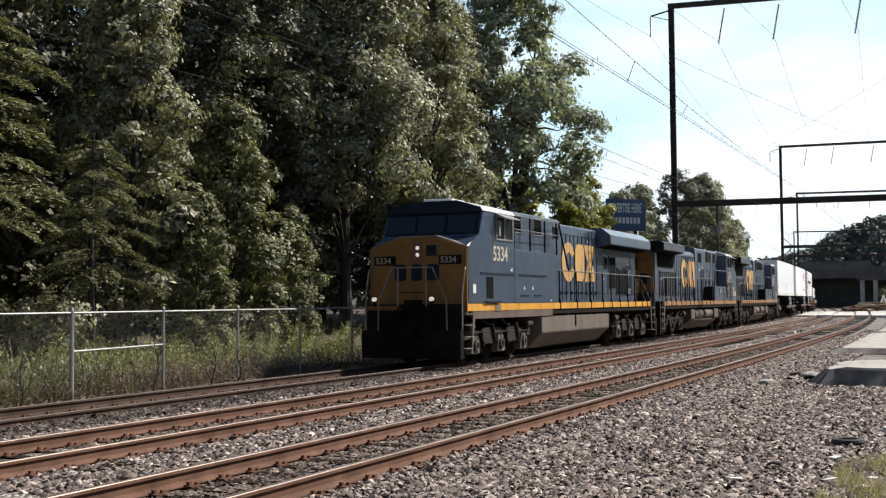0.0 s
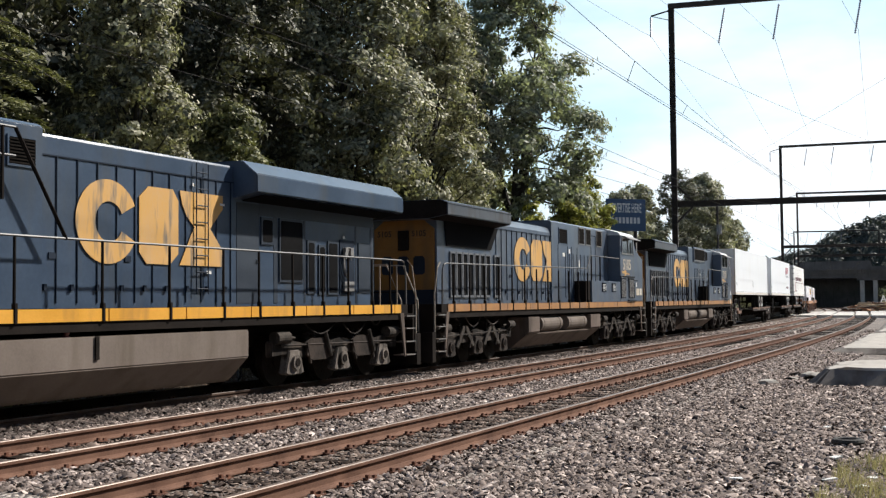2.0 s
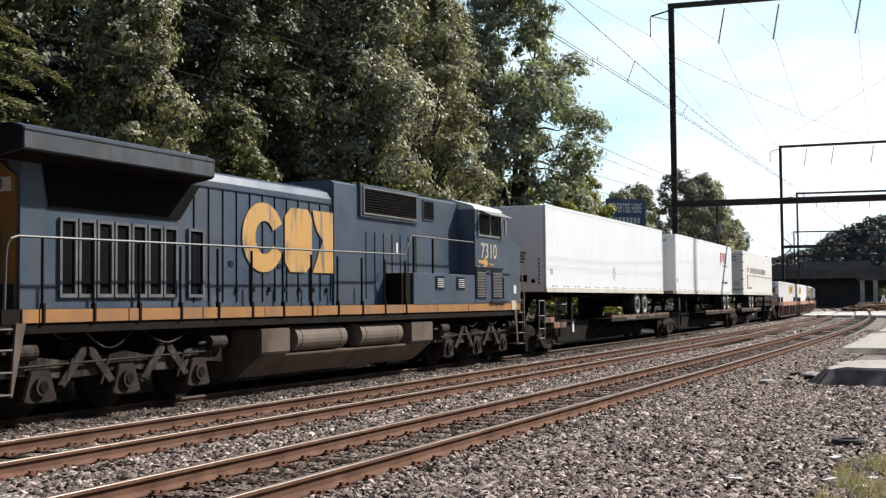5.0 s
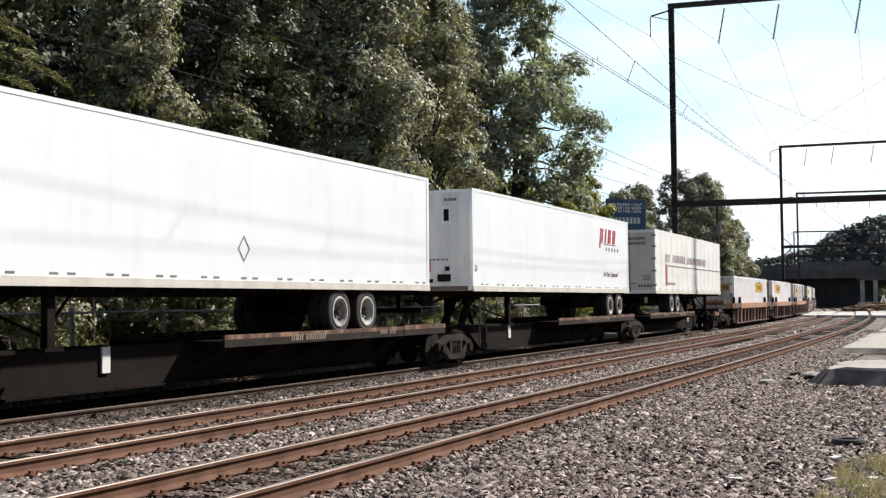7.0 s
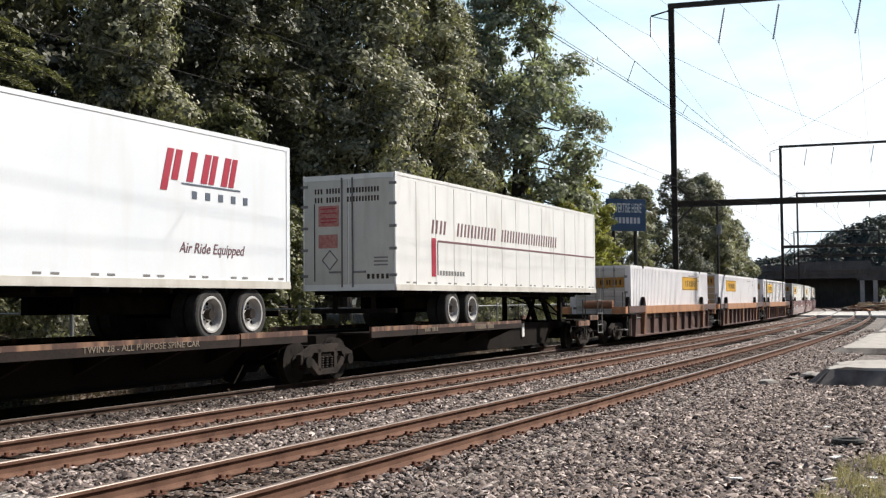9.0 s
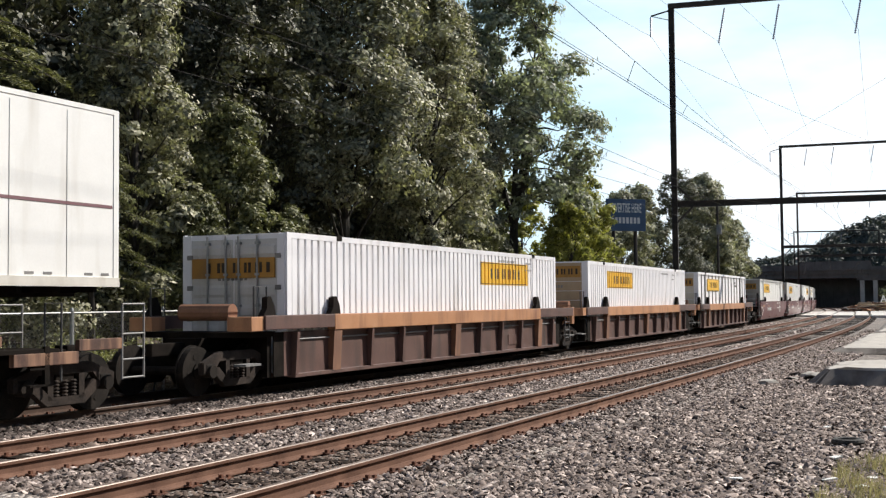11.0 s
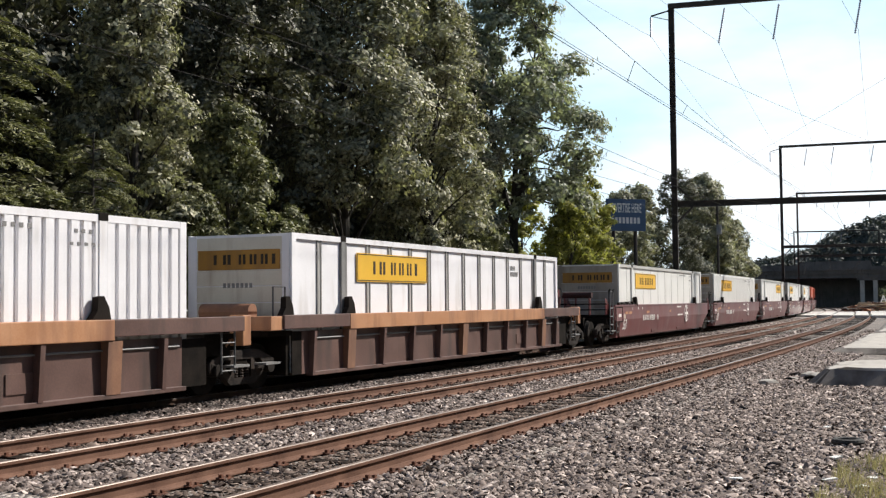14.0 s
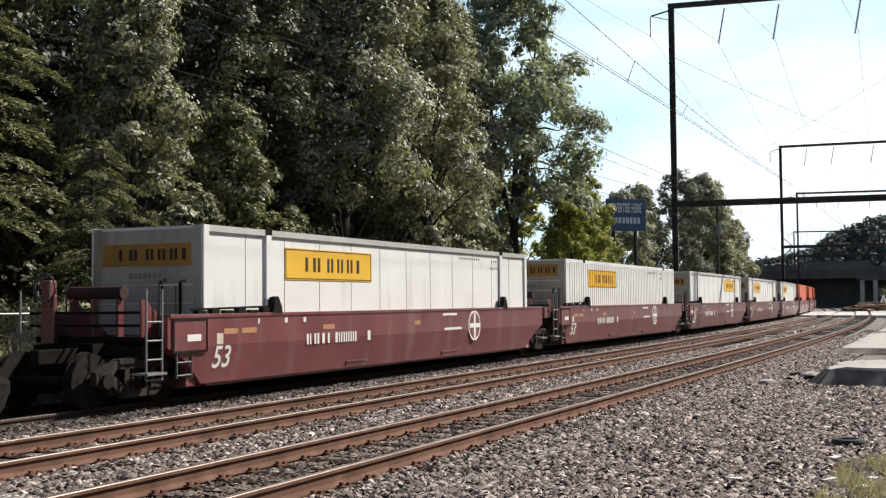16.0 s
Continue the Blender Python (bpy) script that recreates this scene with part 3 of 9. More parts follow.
    for sy in (-1, 1):
        w0, w1 = (-8.25, -6.98) if kind == 0 else (-8.79, -7.13)
        zz0, zz1 = (3.55, 4.16) if kind == 0 else (3.60, 4.18)
        bm = B()
        plate(bm, [(w0, zz0), (w1, zz0), (w1, zz1), (w0, zz1)], sy * 1.5, sy, 0.012)
        win = part("side_window", bm, GLASS, cabin)
        bm = B()
        for a in ((w0 - 0.05, w0, zz0 - 0.05, zz1 + 0.05), (w1, w1 + 0.05, zz0 - 0.05, zz1 + 0.05), (w0, w1, zz0 - 0.05, zz0), (w0, w1, zz1, zz1 + 0.05), ((w0 + w1) / 2 - 0.03, (w0 + w1) / 2 + 0.03, zz0, zz1)):
            plate(bm, [(a[0], a[2]), (a[1], a[2]), (a[1], a[3]), (a[0], a[3])], sy * 1.5, sy, 0.03)
        part("window_frame", bm, GALV, win)
        bm = B()
        prism_x(bm, [(sy * 1.5, zz1 + 0.12), (sy * 1.82, zz1 - 0.02), (sy * 1.82, zz1 - 0.045), (sy * 1.5, zz1 + 0.09)], w0 - 0.1, w1 - 0.1)
        part("sun_shade", bm, GREYRIB, cabin)
        bm = B()
        plate(bm, [(w0 - 0.14, zz0 + 0.05), (w0 - 0.02, zz0 + 0.05), (w0 - 0.02, zz1 - 0.1), (w0 - 0.14, zz1 - 0.1)], sy * 1.62, sy, 0.03)
        part("mirror", bm, GREYRIB, cabin)
        # panel door, battery box seams
        bm = B()
        plate(bm, [(cab0 + 1.35, 1.80), (cab0 + 1.85, 1.80), (cab0 + 1.85, 2.42), (cab0 + 1.35, 2.42)], sy * 1.5, sy, 0.012)
        part("hatch", bm, VENT, cabin, "open dark hatch")
        bm = B()
        plate(bm, [(cab0 + 0.9, 2.50), (cab1 - 0.1, 2.50), (cab1 - 0.1, 2.54), (cab0 + 0.9, 2.54)], sy * 1.5, sy, 0.03)
        plate(bm, [(cab0 + 1.2, 1.70), (cab0 + 2.4, 1.70), (cab0 + 2.4, 1.73), (cab0 + 1.2, 1.73)], sy * 1.5, sy, 0.06)
        part("seam", bm, DARK_BLUE, cabin)
        nz, nx = (2.90, -8.54) if kind == 0 else (2.95, -8.62)
        text_part(number, 0.60, facing(nx if sy < 0 else nx + 1.34, sy * 1.502, nz, sy), LETTER, car, "road_number", "cream painted road number", bold=0.008)
        bm = B()
        plate(bm, [(cab0 + 0.35, 1.95), (cab0 + 0.55, 1.95), (cab0 + 0.55, 2.2), (cab0 + 0.35, 2.2)], sy * 1.5, sy, 0.008)
        plate(bm, [(cab1 - 0.4, 2.62), (cab1 - 0.2, 2.62), (cab1 - 0.25, 2.72)], sy * 1.5, sy, 0.008)
        part("decal", bm, WHITEMARK, cabin)
    # headlights, number boards, door, nose shapes
    for zz in (cz - 0.03, cz - 0.22):
        part("headlight", tube(B(), [(cab0 - 0.10, -0.02, zz), (cab0 - 0.06, -0.02, zz)], 0.055, 14), LAMPGLOW if kind == 0 else GLASS, car)
    bm = B()
    box(bm, cab0 - 0.09, cab0 - 0.055, -0.16, 0.12, cz - 0.36, cz + 0.12, 0.01)
    part("headlight_box", bm, REDCAR if kind == 0 else BLACK, car, "reddish headlight housing" if kind == 0 else "")
    for sy in (-1, 1):
        bm = B()
        box(bm, cab0 - 0.075, cab0 - 0.05, sy * 1.0 - 0.34, sy * 1.0 + 0.34, cz - 0.50, cz - 0.24, 0.008)
        nb = part("number_board", bm, BLACK, car)
        text_part(number, 0.24, pose(cab0 - 0.077, sy * 1.0 + 0.29, cz - 0.45, 90, 0, -90), WORNMARK, nb, "digits", bold=0.004)
        part("ditch_light", tube(B(), [(-10.80, 0.32 + sy * 0.88, 1.80), (-10.70, 0.32 + sy * 0.88, 1.80)], 0.06, 14), LAMPGLOW if kind == 0 else GLASS, car)
        part("ditch_light_bracket", box(B(), -10.76, -10.70, 0.29 + sy * 0.88, 0.35 + sy * 0.88, 1.60, 1.76), UNDER, car)
    for y, w0 in ((0.52, 0.36), (0.02, 0.34), (-0.48, 0.38)):
        bm = B()
        rim = [(y - w0 / 2, cz - 0.90), (y - w0 / 2 + 0.06, cz - 0.94), (y + w0 / 2 - 0.06, cz - 0.94), (y + w0 / 2, cz - 0.90), (y + w0 / 2, cz - 0.52), (y + w0 / 2 - 0.06, cz - 0.48), (y - w0 / 2 + 0.06, cz - 0.48), (y - w0 / 2, cz - 0.52)]
        prism_x(bm, rim, cab0 - 0.07, cab0 - 0.055)
        part("mark", bm, DARK_BLUE, car, "dark painted shape on the nose")
    bm = B()
    box(bm, cab0 - 0.08, cab0 - 0.05, -0.62, -0.28, cz - 0.26, cz + 0.04, 0.03)
    part("nose_door_window", bm, GLASS, car)
    bm = B()
    box(bm, -10.75, -10.725, 0.40, 1.45, 1.50, 1.62, 0.006)
    part("platform_edge", bm, SHADED_YELLOW, car, "grimy yellow platform edge, shade put into its paint")
    bm = B()
    box(bm, -10.95, -10.72, -0.28, 0.2, 1.45, 1.78, 0.02)
    box(bm, -10.9, -10.72, 0.3, 0.5, 1.25, 1.5, 0.02)
    part("cable_box", bm, UNDER, car)
    for q, rr in ((-0.62, 0.16), (-0.2, 0.2), (0.25, 0.18), (-0.85, 0.14)):
        part("air_hose", tube(B(), [(-10.86 - 0.05 * math.sin(a), q + rr * math.cos(a), 1.42 + rr * 1.2 * math.sin(a)) for a in np.linspace(0.3, 5.2, 13)], 0.026, 6), UNDER, car)
    # pilot, plow, coupler, steps
    for e in (-1, 1):
        bm = B()
        box(bm, e * 10.62, e * 10.72, -1.45, 1.45, 0.75, 1.66)
        part("pilot_plate", bm, BLACK, car)
        bm = B()
        prism_x(bm, [(-1.5, 0.18), (1.5, 0.18), (1.5, 0.95), (0.45, 0.95), (0.45, 0.72), (-0.45, 0.72), (-0.45, 0.95), (-1.5, 0.95)], e * 10.75, e * 10.95)
        part("plow", bm, BLACK, car)
        bm = B()
        box(bm, e * 10.6, e * 11.15, -0.11, 0.11, 0.74, 0.98, 0.02)
        box(bm, e * 11.02, e * 11.3, -0.2, 0.12, 0.70, 1.04, 0.04)
        part("coupler", bm, UNDER, car)
        for sy in (-1, 1):
            for zz in (0.42, 0.74, 1.06, 1.36):
                bm = B()
                box(bm, e * 10.15, e * 10.62, sy * 1.15, sy * 1.52, zz, zz + 0.03)
                part("step", bm, TANKDARK, car)
                part("step_edge", box(B(), e * 10.15, e * 10.62, sy * 1.52, sy * 1.53, zz + 0.012, zz + 0.032), GREYRIB, car, "worn pale step edge")
            bm = B()
            prism_y(bm, [(e * 10.11, 0.40), (e * 10.15, 0.40), (e * 10.05, 1.46), (e * 9.86, 1.46)], sy * 1.46, sy * 1.5)
            part("step_side", bm, TANKDARK, car, "grimy brown step stringer")
            ym = YRAIL
            pipe_rail(car, [(e * 10.75, sy * 1.47, 0.5), (e * 10.75, sy * 1.47, 1.9), (e * 10.55, sy * 1.47, 2.6), (e * 10.35, sy * 1.45, 2.75)], 0.02, ym)
            pipe_rail(car, [(e * 10.82, sy * 0.43, 1.60), (e * 10.82, sy * 0.43, 2.64), (e * 10.82, sy * 0.46, 2.67), (e * 10.82, sy * 0.62, 2.66), (e * 10.82, sy * 1.03, 1.76), (e * 10.82, sy * 1.05, 0.85)], 0.02, ym)
            if sy > 0:
                pipe_rail(car, [(e * 10.82, -0.44, 2.67), (e * 10.82, 0.44, 2.67)], 0.02, ym)
                pipe_rail(car, [(e * 10.8, 0.44, 1.98), (e * 10.8, -0.44, 1.98)], 0.016, BLACK, "safety_chain")
        for q in (-0.7, -0.5, 0.5, 0.7):
            part("air_hose", tube(B(), [(e * 10.75, q + 0.15 * math.sin(i * 0.7), 1.3 - 0.45 * math.sin(math.pi * i / 8)) for i in range(9)], 0.03, 6), BLACK, car)
    # hood
    bm = B()
    wy = 1.22 if kind == 0 else 1.0
    zw = 4.50 if kind == 0 else 4.50
    prism_x(bm, [(-wy, 1.66), (wy, 1.66), (wy, zw - 0.06), (wy - 0.1, zw), (-wy + 0.1, zw), (-wy, zw - 0.06)], cab1, wide1, 0.01)
    part("engine_cab", bm, BLUE, car)
    low1 = -2.95 if kind == 0 else -3.0
    zl = 3.28 if kind == 0 else 2.45
    for sy in (-1, 1):
        bm = B()
        box(bm, cab1, low1, sy * wy, sy * 1.5, 1.66, zl, 0.01)
        part("side_cabinet", bm, BLUE, car)
        if kind:
            # added black box paints the shade at the unlit end of the cabinet
            part("cabinet_end_shade", box(B(), low1, low1 + 0.55, sy * wy, sy * 1.44, 1.66, zl - 0.02, 0.01), BLACK, car, "black box for the shade at the cabinet's end")
    rd = 0.05 if kind == 0 else 0.22
    bm = B()
    prism_x(bm, [(-hw, 1.66), (hw, 1.66), (hw, ztop - rd), (hw - rd * 0.3, ztop - rd * 0.3), (hw - rd, ztop), (-hw + rd, ztop), (-hw + rd * 0.3, ztop - rd * 0.3), (-hw, ztop - rd)], wide1, rad1 - 0.5, 0.005)
    part("hood", bm, BLUE, car, "long blue engine hood")
    for sy in (-1, 1):
        bm = B()
        n = 11
        for i in range(n + 1):
            xx = wide1 + 0.1 + (hood1 - wide1 - 0.2) * i / n
            plate(bm, [(xx - 0.008, 1.75), (xx + 0.008, 1.75), (xx + 0.008, ztop - 0.35), (xx - 0.008, ztop - 0.35)], sy * hw, sy, 0.020)
        plate(bm, [(wide1, ztop - 0.35), (hood1, ztop - 0.35), (hood1, ztop - 0.33), (wide1, ztop - 0.33)], sy * hw, sy, 0.02)
        part("hood_door_seam", bm, DARK_BLUE, car)
        bm = B()
        for i in range(9):
            xx = wide1 + 0.3 + (hood1 - wide1 - 0.6) * i / 8
            box(bm, xx - 0.03, xx + 0.03, sy * (hw + 0.01), sy * (hw + 0.05), 1.95, 2.05)
            if i % 3 == 0:
                box(bm, xx + 0.1, xx + 0.25, sy * (hw + 0.005), sy * (hw + 0.02), 2.45, 2.55)
        part("door_latch", bm, DARK_BLUE, car)
        w, h = (4.0, 1.42)
        x_mark = (wide1 + 0.98) if kind == 0 else 3.62
        # reads from the left of whoever faces the side
        if kind == 0:
            mark_shapes(car, x_mark if sy < 0 else x_mark + w, 2.40, sy, sy * (hw + 0.012), w, h, sy > 0)
        else:
            mark_shapes(car, x_mark if sy > 0 else x_mark - w, 2.35, sy, sy * (hw + 0.012), w, h, sy > 0)
    # radiator with overhanging wings
    zb = 3.88 if kind == 0 else 3.72
    bm = B()
    if kind == 0:
        prism_x(bm, [(-1.5, zb), (-1.5, 4.24), (-1.15, 4.52), (1.15, 4.52), (1.5, 4.24), (1.5, zb), (0.95, zb - 0.10), (-0.95, zb - 0.10)], rad0, rad1, 0.015)
    else:
        prism_x(bm, [(-1.5, 4.02), (-1.5, 4.36), (-1.3, 4.43), (1.3, 4.43), (1.5, 4.36), (1.5, 4.02), (0.96, 3.93), (-0.96, 3.93)], rad0, rad1, 0.015)
    rad = part("radiator", bm, BLUE, car, "overhanging blue radiator wings")
    for sy in (-1, 1):
        bm = B()
        box(bm, rad0 + 0.02, rad1 - 0.02, sy * 1.5, sy * 1.515, zb + 0.02 if kind == 0 else 4.04, 4.2 if kind == 0 else 4.35)
        part("wing_panel", bm, WINGGREY if kind else BLUE, rad)
        if kind:
            part("wing_seam", box(B(), rad0 + 0.02, rad1 - 0.02, sy * 1.515, sy * 1.524, 4.30, 4.318), DARK_BLUE, rad)
            # black sheet for the shade under the wing
            part("wing_soffit", prism_x(B(), [(sy * 0.97, 3.916), (sy * 1.48, 4.001), (sy * 1.48, 4.013), (sy * 0.97, 3.93)], rad0 + 0.03, rad1 - 0.03), BLACK, rad, "wing underside, its shade painted black")
    if kind == 0:
        for sy in (-1, 1):
            # dark strip on the wing's underside, painted for the shade there
            bm = B()
            prism_x(bm, [(sy * 0.96, zb - 0.13), (sy * 1.44, zb - 0.045), (sy * 1.44, zb - 0.03), (sy * 0.96, zb - 0.11)], rad0 + 0.3, rad1 - 0.2)
            part("intake_screen", bm, VENT, rad, "black air intake screen")
            bm = B()
            plate(bm, [(-9.9, 1.24), (-3.2, 1.24), (-3.2, 1.455), (-9.9, 1.455)], sy * 1.46, sy, 0.02)
            part("sill_skirt", bm, TANKDARK, car, "dusty brown skirt below the yellow sill")
            bm = B()
            plate(bm, [(-8.35, 1.44), (-7.95, 1.44), (-7.95, 1.62), (-8.35, 1.62)], sy * 1.492, sy, 0.01)
            part("sill_placard", bm, TANKM, car)
            bm = B()
            for a in (0.0, 0.36):
                tube(bm, [(rad0 - 1.25 + a, sy * (hw + 0.06), 1.9), (rad0 - 1.25 + a, sy * (hw + 0.06), 4.35)], 0.012, 5)
            for i in range(8):
                tube(bm, [(rad0 - 1.25, sy * (hw + 0.06), 2.0 + i * 0.31), (rad0 - 0.89, sy * (hw + 0.06), 2.0 + i * 0.31)], 0.012, 5)
            part("ladder", bm, DARK_BLUE, car, "narrow hood ladder")
    bm = B()
    prism_x(bm, [(-0.9, 1.66), (0.9, 1.66), (0.9, 3.7), (0.5, 4.0), (-0.5, 4.0), (-0.9, 3.7)], rad1 - 0.5, rad1 - 0.44)
    part("rear_end", bm, SHADED_YELLOW, car, "yellow hood end")
    if kind:
        # black plate paints the shade on the wing's rear face
        part("wing_end", prism_x(B(), [(-1.49, 4.03), (-1.49, 4.35), (-1.29, 4.42), (1.29, 4.42), (1.49, 4.35), (1.49, 4.03), (0.96, 3.94), (-0.96, 3.94)], rad1, rad1 + 0.012), BLACK, rad, "unlit end of the radiator wings, shade painted black")
        part("rear_headlight", box(B(), rad1 - 0.44, rad1 - 0.38, -0.16, 0.16, 3.12, 3.66, 0.02), BLACK, car, "black headlight housing on the hood end")
        for y, w0 in ((-0.5, 0.34), (-0.02, 0.34), (0.46, 0.34)):
            part("mark", prism_x(B(), [(y - w0 / 2, 2.52), (y - w0 / 2 + 0.06, 2.46), (y + w0 / 2 - 0.06, 2.46), (y + w0 / 2, 2.52), (y + w0 / 2, 2.90), (y + w0 / 2 - 0.06, 2.96), (y - w0 / 2 + 0.06, 2.96), (y - w0 / 2, 2.90)], rad1 - 0.44, rad1 - 0.43), DARK_BLUE, car, "dark painted shape on the hood end")
    part("rear_band", box(B(), rad1 - 0.44, rad1 - 0.425, -0.9, 0.9, 1.66, 2.05), DARK_BLUE, car, "dark band across the hood end")
    for sy in (-1, 1):
        # doors and grilles under the wings
        for x0, x1, z0, z1 in DOORS if kind == 0 else ():
            bm = B()
            plate(bm, [(x0 - 0.05, z0 - 0.05), (x1 + 0.05, z0 - 0.05), (x1 + 0.05, z1 + 0.05), (x0 - 0.05, z1 + 0.05)], sy * hw, sy, 0.03)
            d = part("grille_door", bm, SHADEBLUE, car)
            bm = B()
            plate(bm, [(x0 + 0.03, z0), (x1 - 0.03, z0), (x1, z0 + 0.03), (x1, z1 - 0.03), (x1 - 0.03, z1), (x0 + 0.03, z1), (x0, z1 - 0.03), (x0, z0 + 0.03)], sy * (hw + 0.03), sy, 0.006)
            part("grille", bm, VENT, d)
        if kind == 0:
            # darker plates paint the wing's shade onto the hood side
            for a, b in ((3.86, 4.64), (5.18, 5.32), (6.36, 6.42), (8.62, 8.68), (9.36, 9.5)):
                part("shade_panel", plate(B(), [(a, 1.72), (b, 1.72), (b, 3.72), (a, 3.72)], sy * hw, sy, 0.008), SHADEBLUE, car, "blue side panel darkened for the wing's shade")
            part("shade_panel", plate(B(), [(4.64, 3.50), (9.36, 3.50), (9.36, 3.76), (4.64, 3.76)], sy * hw, sy, 0.010), SHADEBLUE, car, "blue side panel darkened for the wing's shade")
            # valve panel with pipes beside the grilles
            bm = B()
            plate(bm, [(7.89, 1.9), (8.54, 1.9), (8.54, 3.15), (7.89, 3.15)], sy * hw, sy, 0.02)
            vp = part("valve_panel", bm, DARK_BLUE, car, "dark valve panel with pipework")
            bm = B()
            for j in range(3):
                tube(bm, [(8.2 + (0.16 + 0.05 * j) * math.cos(a), sy * (hw + 0.05 + 0.02 * j), 2.62 + (0.26 + 0.05 * j) * math.sin(a)) for a in np.linspace(0.3 + j * 0.4, 4.6, 11)], 0.016, 5)
            box(bm, 8.02, 8.14, sy * (hw + 0.02), sy * (hw + 0.1), 2.72, 2.98, 0.01)
            box(bm, 8.26, 8.40, sy * (hw + 0.02), sy * (hw + 0.1), 2.78, 2.98, 0.01)
            box(bm, 8.0, 8.45, sy * (hw + 0.02), sy * (hw + 0.08), 1.98, 2.2, 0.01)
            part("pipework", bm, GREYRIB, vp)
            bm = B()
            plate(bm, [(8.75, 1.95), (9.3, 1.95), (9.3, 3.12), (8.75, 3.12)], sy * hw, sy, 0.025)
            part("access_door", bm, SHADEBLUE, car)
            for a, b, c, d in ((3.28, 3.42, 3.60, 3.64), (2.42, 2.50, 3.90, 3.96), (2.85, 3.0, 2.28, 2.34), (8.0, 8.08, 3.18, 3.24), (4.55, 4.62, 2.55, 2.62)):
                bm = B()
                plate(bm, [(a, c), (b, c), (b, d), (a, d)], sy * (hw + 0.03), sy, 0.008)
                part("decal", bm, WHITEMARK, car)
        # vents of the engine cab
        if kind == 0:
            for a, b in ((-6.27, -5.47), (-4.28, -3.52)):
                louvre(car, a, b, 3.87, 4.38, sy * wy, sy, 5, GREYRIB)
            louvre(car, -2.3, -1.78, 3.82, 4.22, sy * wy, sy, 8)
            for zz in (3.90, 4.32):
                pipe_rail(car, [(cab1 + 0.05, sy * 1.46, zz), (wide1 - 0.8, sy * 1.46, zz)])
            for xx in (cab1 + 0.06, cab1 + 1.5, cab1 + 2.9, cab1 + 4.1):
                pipe_rail(car, [(xx, sy * 1.46, 3.25), (xx, sy * 1.46, 4.32)], 0.03, BLACK, "stanchion")
            pipe_rail(car, [(wide1 - 0.8, sy * 1.46, 4.32), (wide1 + 0.25, sy * 1.46, 2.73)], 0.03, BLACK)
            bm = B()
            for a in (cab1 + 0.35, cab1 + 1.6):
                plate(bm, [(a, 2.50), (a + 1.3, 2.50), (a + 1.3, 2.54), (a, 2.54)], sy * 1.5, sy, 0.03)
                plate(bm, [(a + 0.1, 1.88), (a + 0.8, 1.88), (a + 0.8, 1.91), (a + 0.1, 1.91)], sy * 1.5, sy, 0.03)
            part("seam", bm, DARK_BLUE, car)
            bm = B()
            for a in (cab1 + 0.75, cab1 + 1.5):
                plate(bm, [(a, 2.08), (a + 0.14, 2.08), (a + 0.07, 2.20)], sy * 1.5, sy, 0.01)
            plate(bm, [(low1 - 0.5, 1.72), (low1 - 0.38, 1.72), (low1 - 0.38, 1.76), (low1 - 0.5, 1.76)], sy * 1.5, sy, 0.01)
            part("decal", bm, WHITEMARK, car)
        else:
            if box_vent:
                louvre(car, -4.05, -1.25, 3.84, 4.42, sy * (wy + 0.06), sy, 9, GREYRIB)
                bm = B()
                box(bm, -4.2, -1.1, sy * (wy - 0.05), sy * (wy + 0.06), 3.74, 4.52, 0.01)
                part("air_filter_box", bm, BLUE, car)
                louvre(car, -5.2, -4.6, 3.9, 4.36, sy * wy, sy, 6)
            else:
                for a, b in ((-5.93, -5.30), (-4.50, -3.92), (-3.65, -3.05)):
                    louvre(car, a, b, 3.82, 4.38, sy * wy, sy, 12, GREYRIB)
                louvre(car, -1.65, -0.75, 3.74, 4.24, sy * wy, sy, 7)
                bm = B()
                for a, b, c, d in ((-5.15, -5.12, 2.44, 4.19), (-4.59, -4.56, 2.44, 4.19), (-5.12, -4.59, 4.16, 4.19), (-5.12, -4.59, 2.44, 2.47)):
                    plate(bm, [(a, c), (b, c), (b, d), (a, d)], sy * wy, sy, 0.012)
                part("door_outline", bm, DARK_BLUE, car)
                for a, b, c, d in ((-1.39, -1.14, 3.28, 3.41), (-2.02, -1.85, 3.40, 3.57)):
                    part("decal", plate(B(), [(a, c), (b, c), (b, d), (a, d)], sy * wy, sy, 0.010), WHITEMARK, car)
                for a in (-0.65, -1.73, -2.15, -2.84):
                    part("door_seam", plate(B(), [(a - 0.012, 2.0), (a + 0.012, 2.0), (a + 0.012, 3.65), (a - 0.012, 3.65)], sy * wy, sy, 0.010), DARK_BLUE, car)
            for a in (-4.74, -6.07):
                louvre(car, a, a + 0.43, 2.08, 2.35, sy * 1.5, sy, 0, DARK_BLUE)
                bm = B()
                for i in range(5):
                    plate(bm, [(a + 0.02, 2.10 + i * 0.05), (a + 0.41, 2.10 + i * 0.05), (a + 0.41, 2.122 + i * 0.05), (a + 0.02, 2.122 + i * 0.05)], sy * 1.51, sy, 0.03)
                part("vent_slats", bm, GREYROOF, car, "pale slats of a low vent")
            for a, b in ((-7.59, -6.93), (-8.80, -8.10)):
                louvre(car, a, b, 1.83, 2.58, sy * 1.5, sy, 0, DARK_BLUE)
                bm = B()
                for i in range(16):
                    plate(bm, [(a + 0.02, 1.85 + i * 0.045), (b - 0.02, 1.85 + i * 0.045), (b - 0.02, 1.872 + i * 0.045), (a + 0.02, 1.872 + i * 0.045)], sy * 1.51, sy, 0.03)
                part("door_slats", bm, GREYRIB, car, "grey louvred cab door slats")
            bm = B()
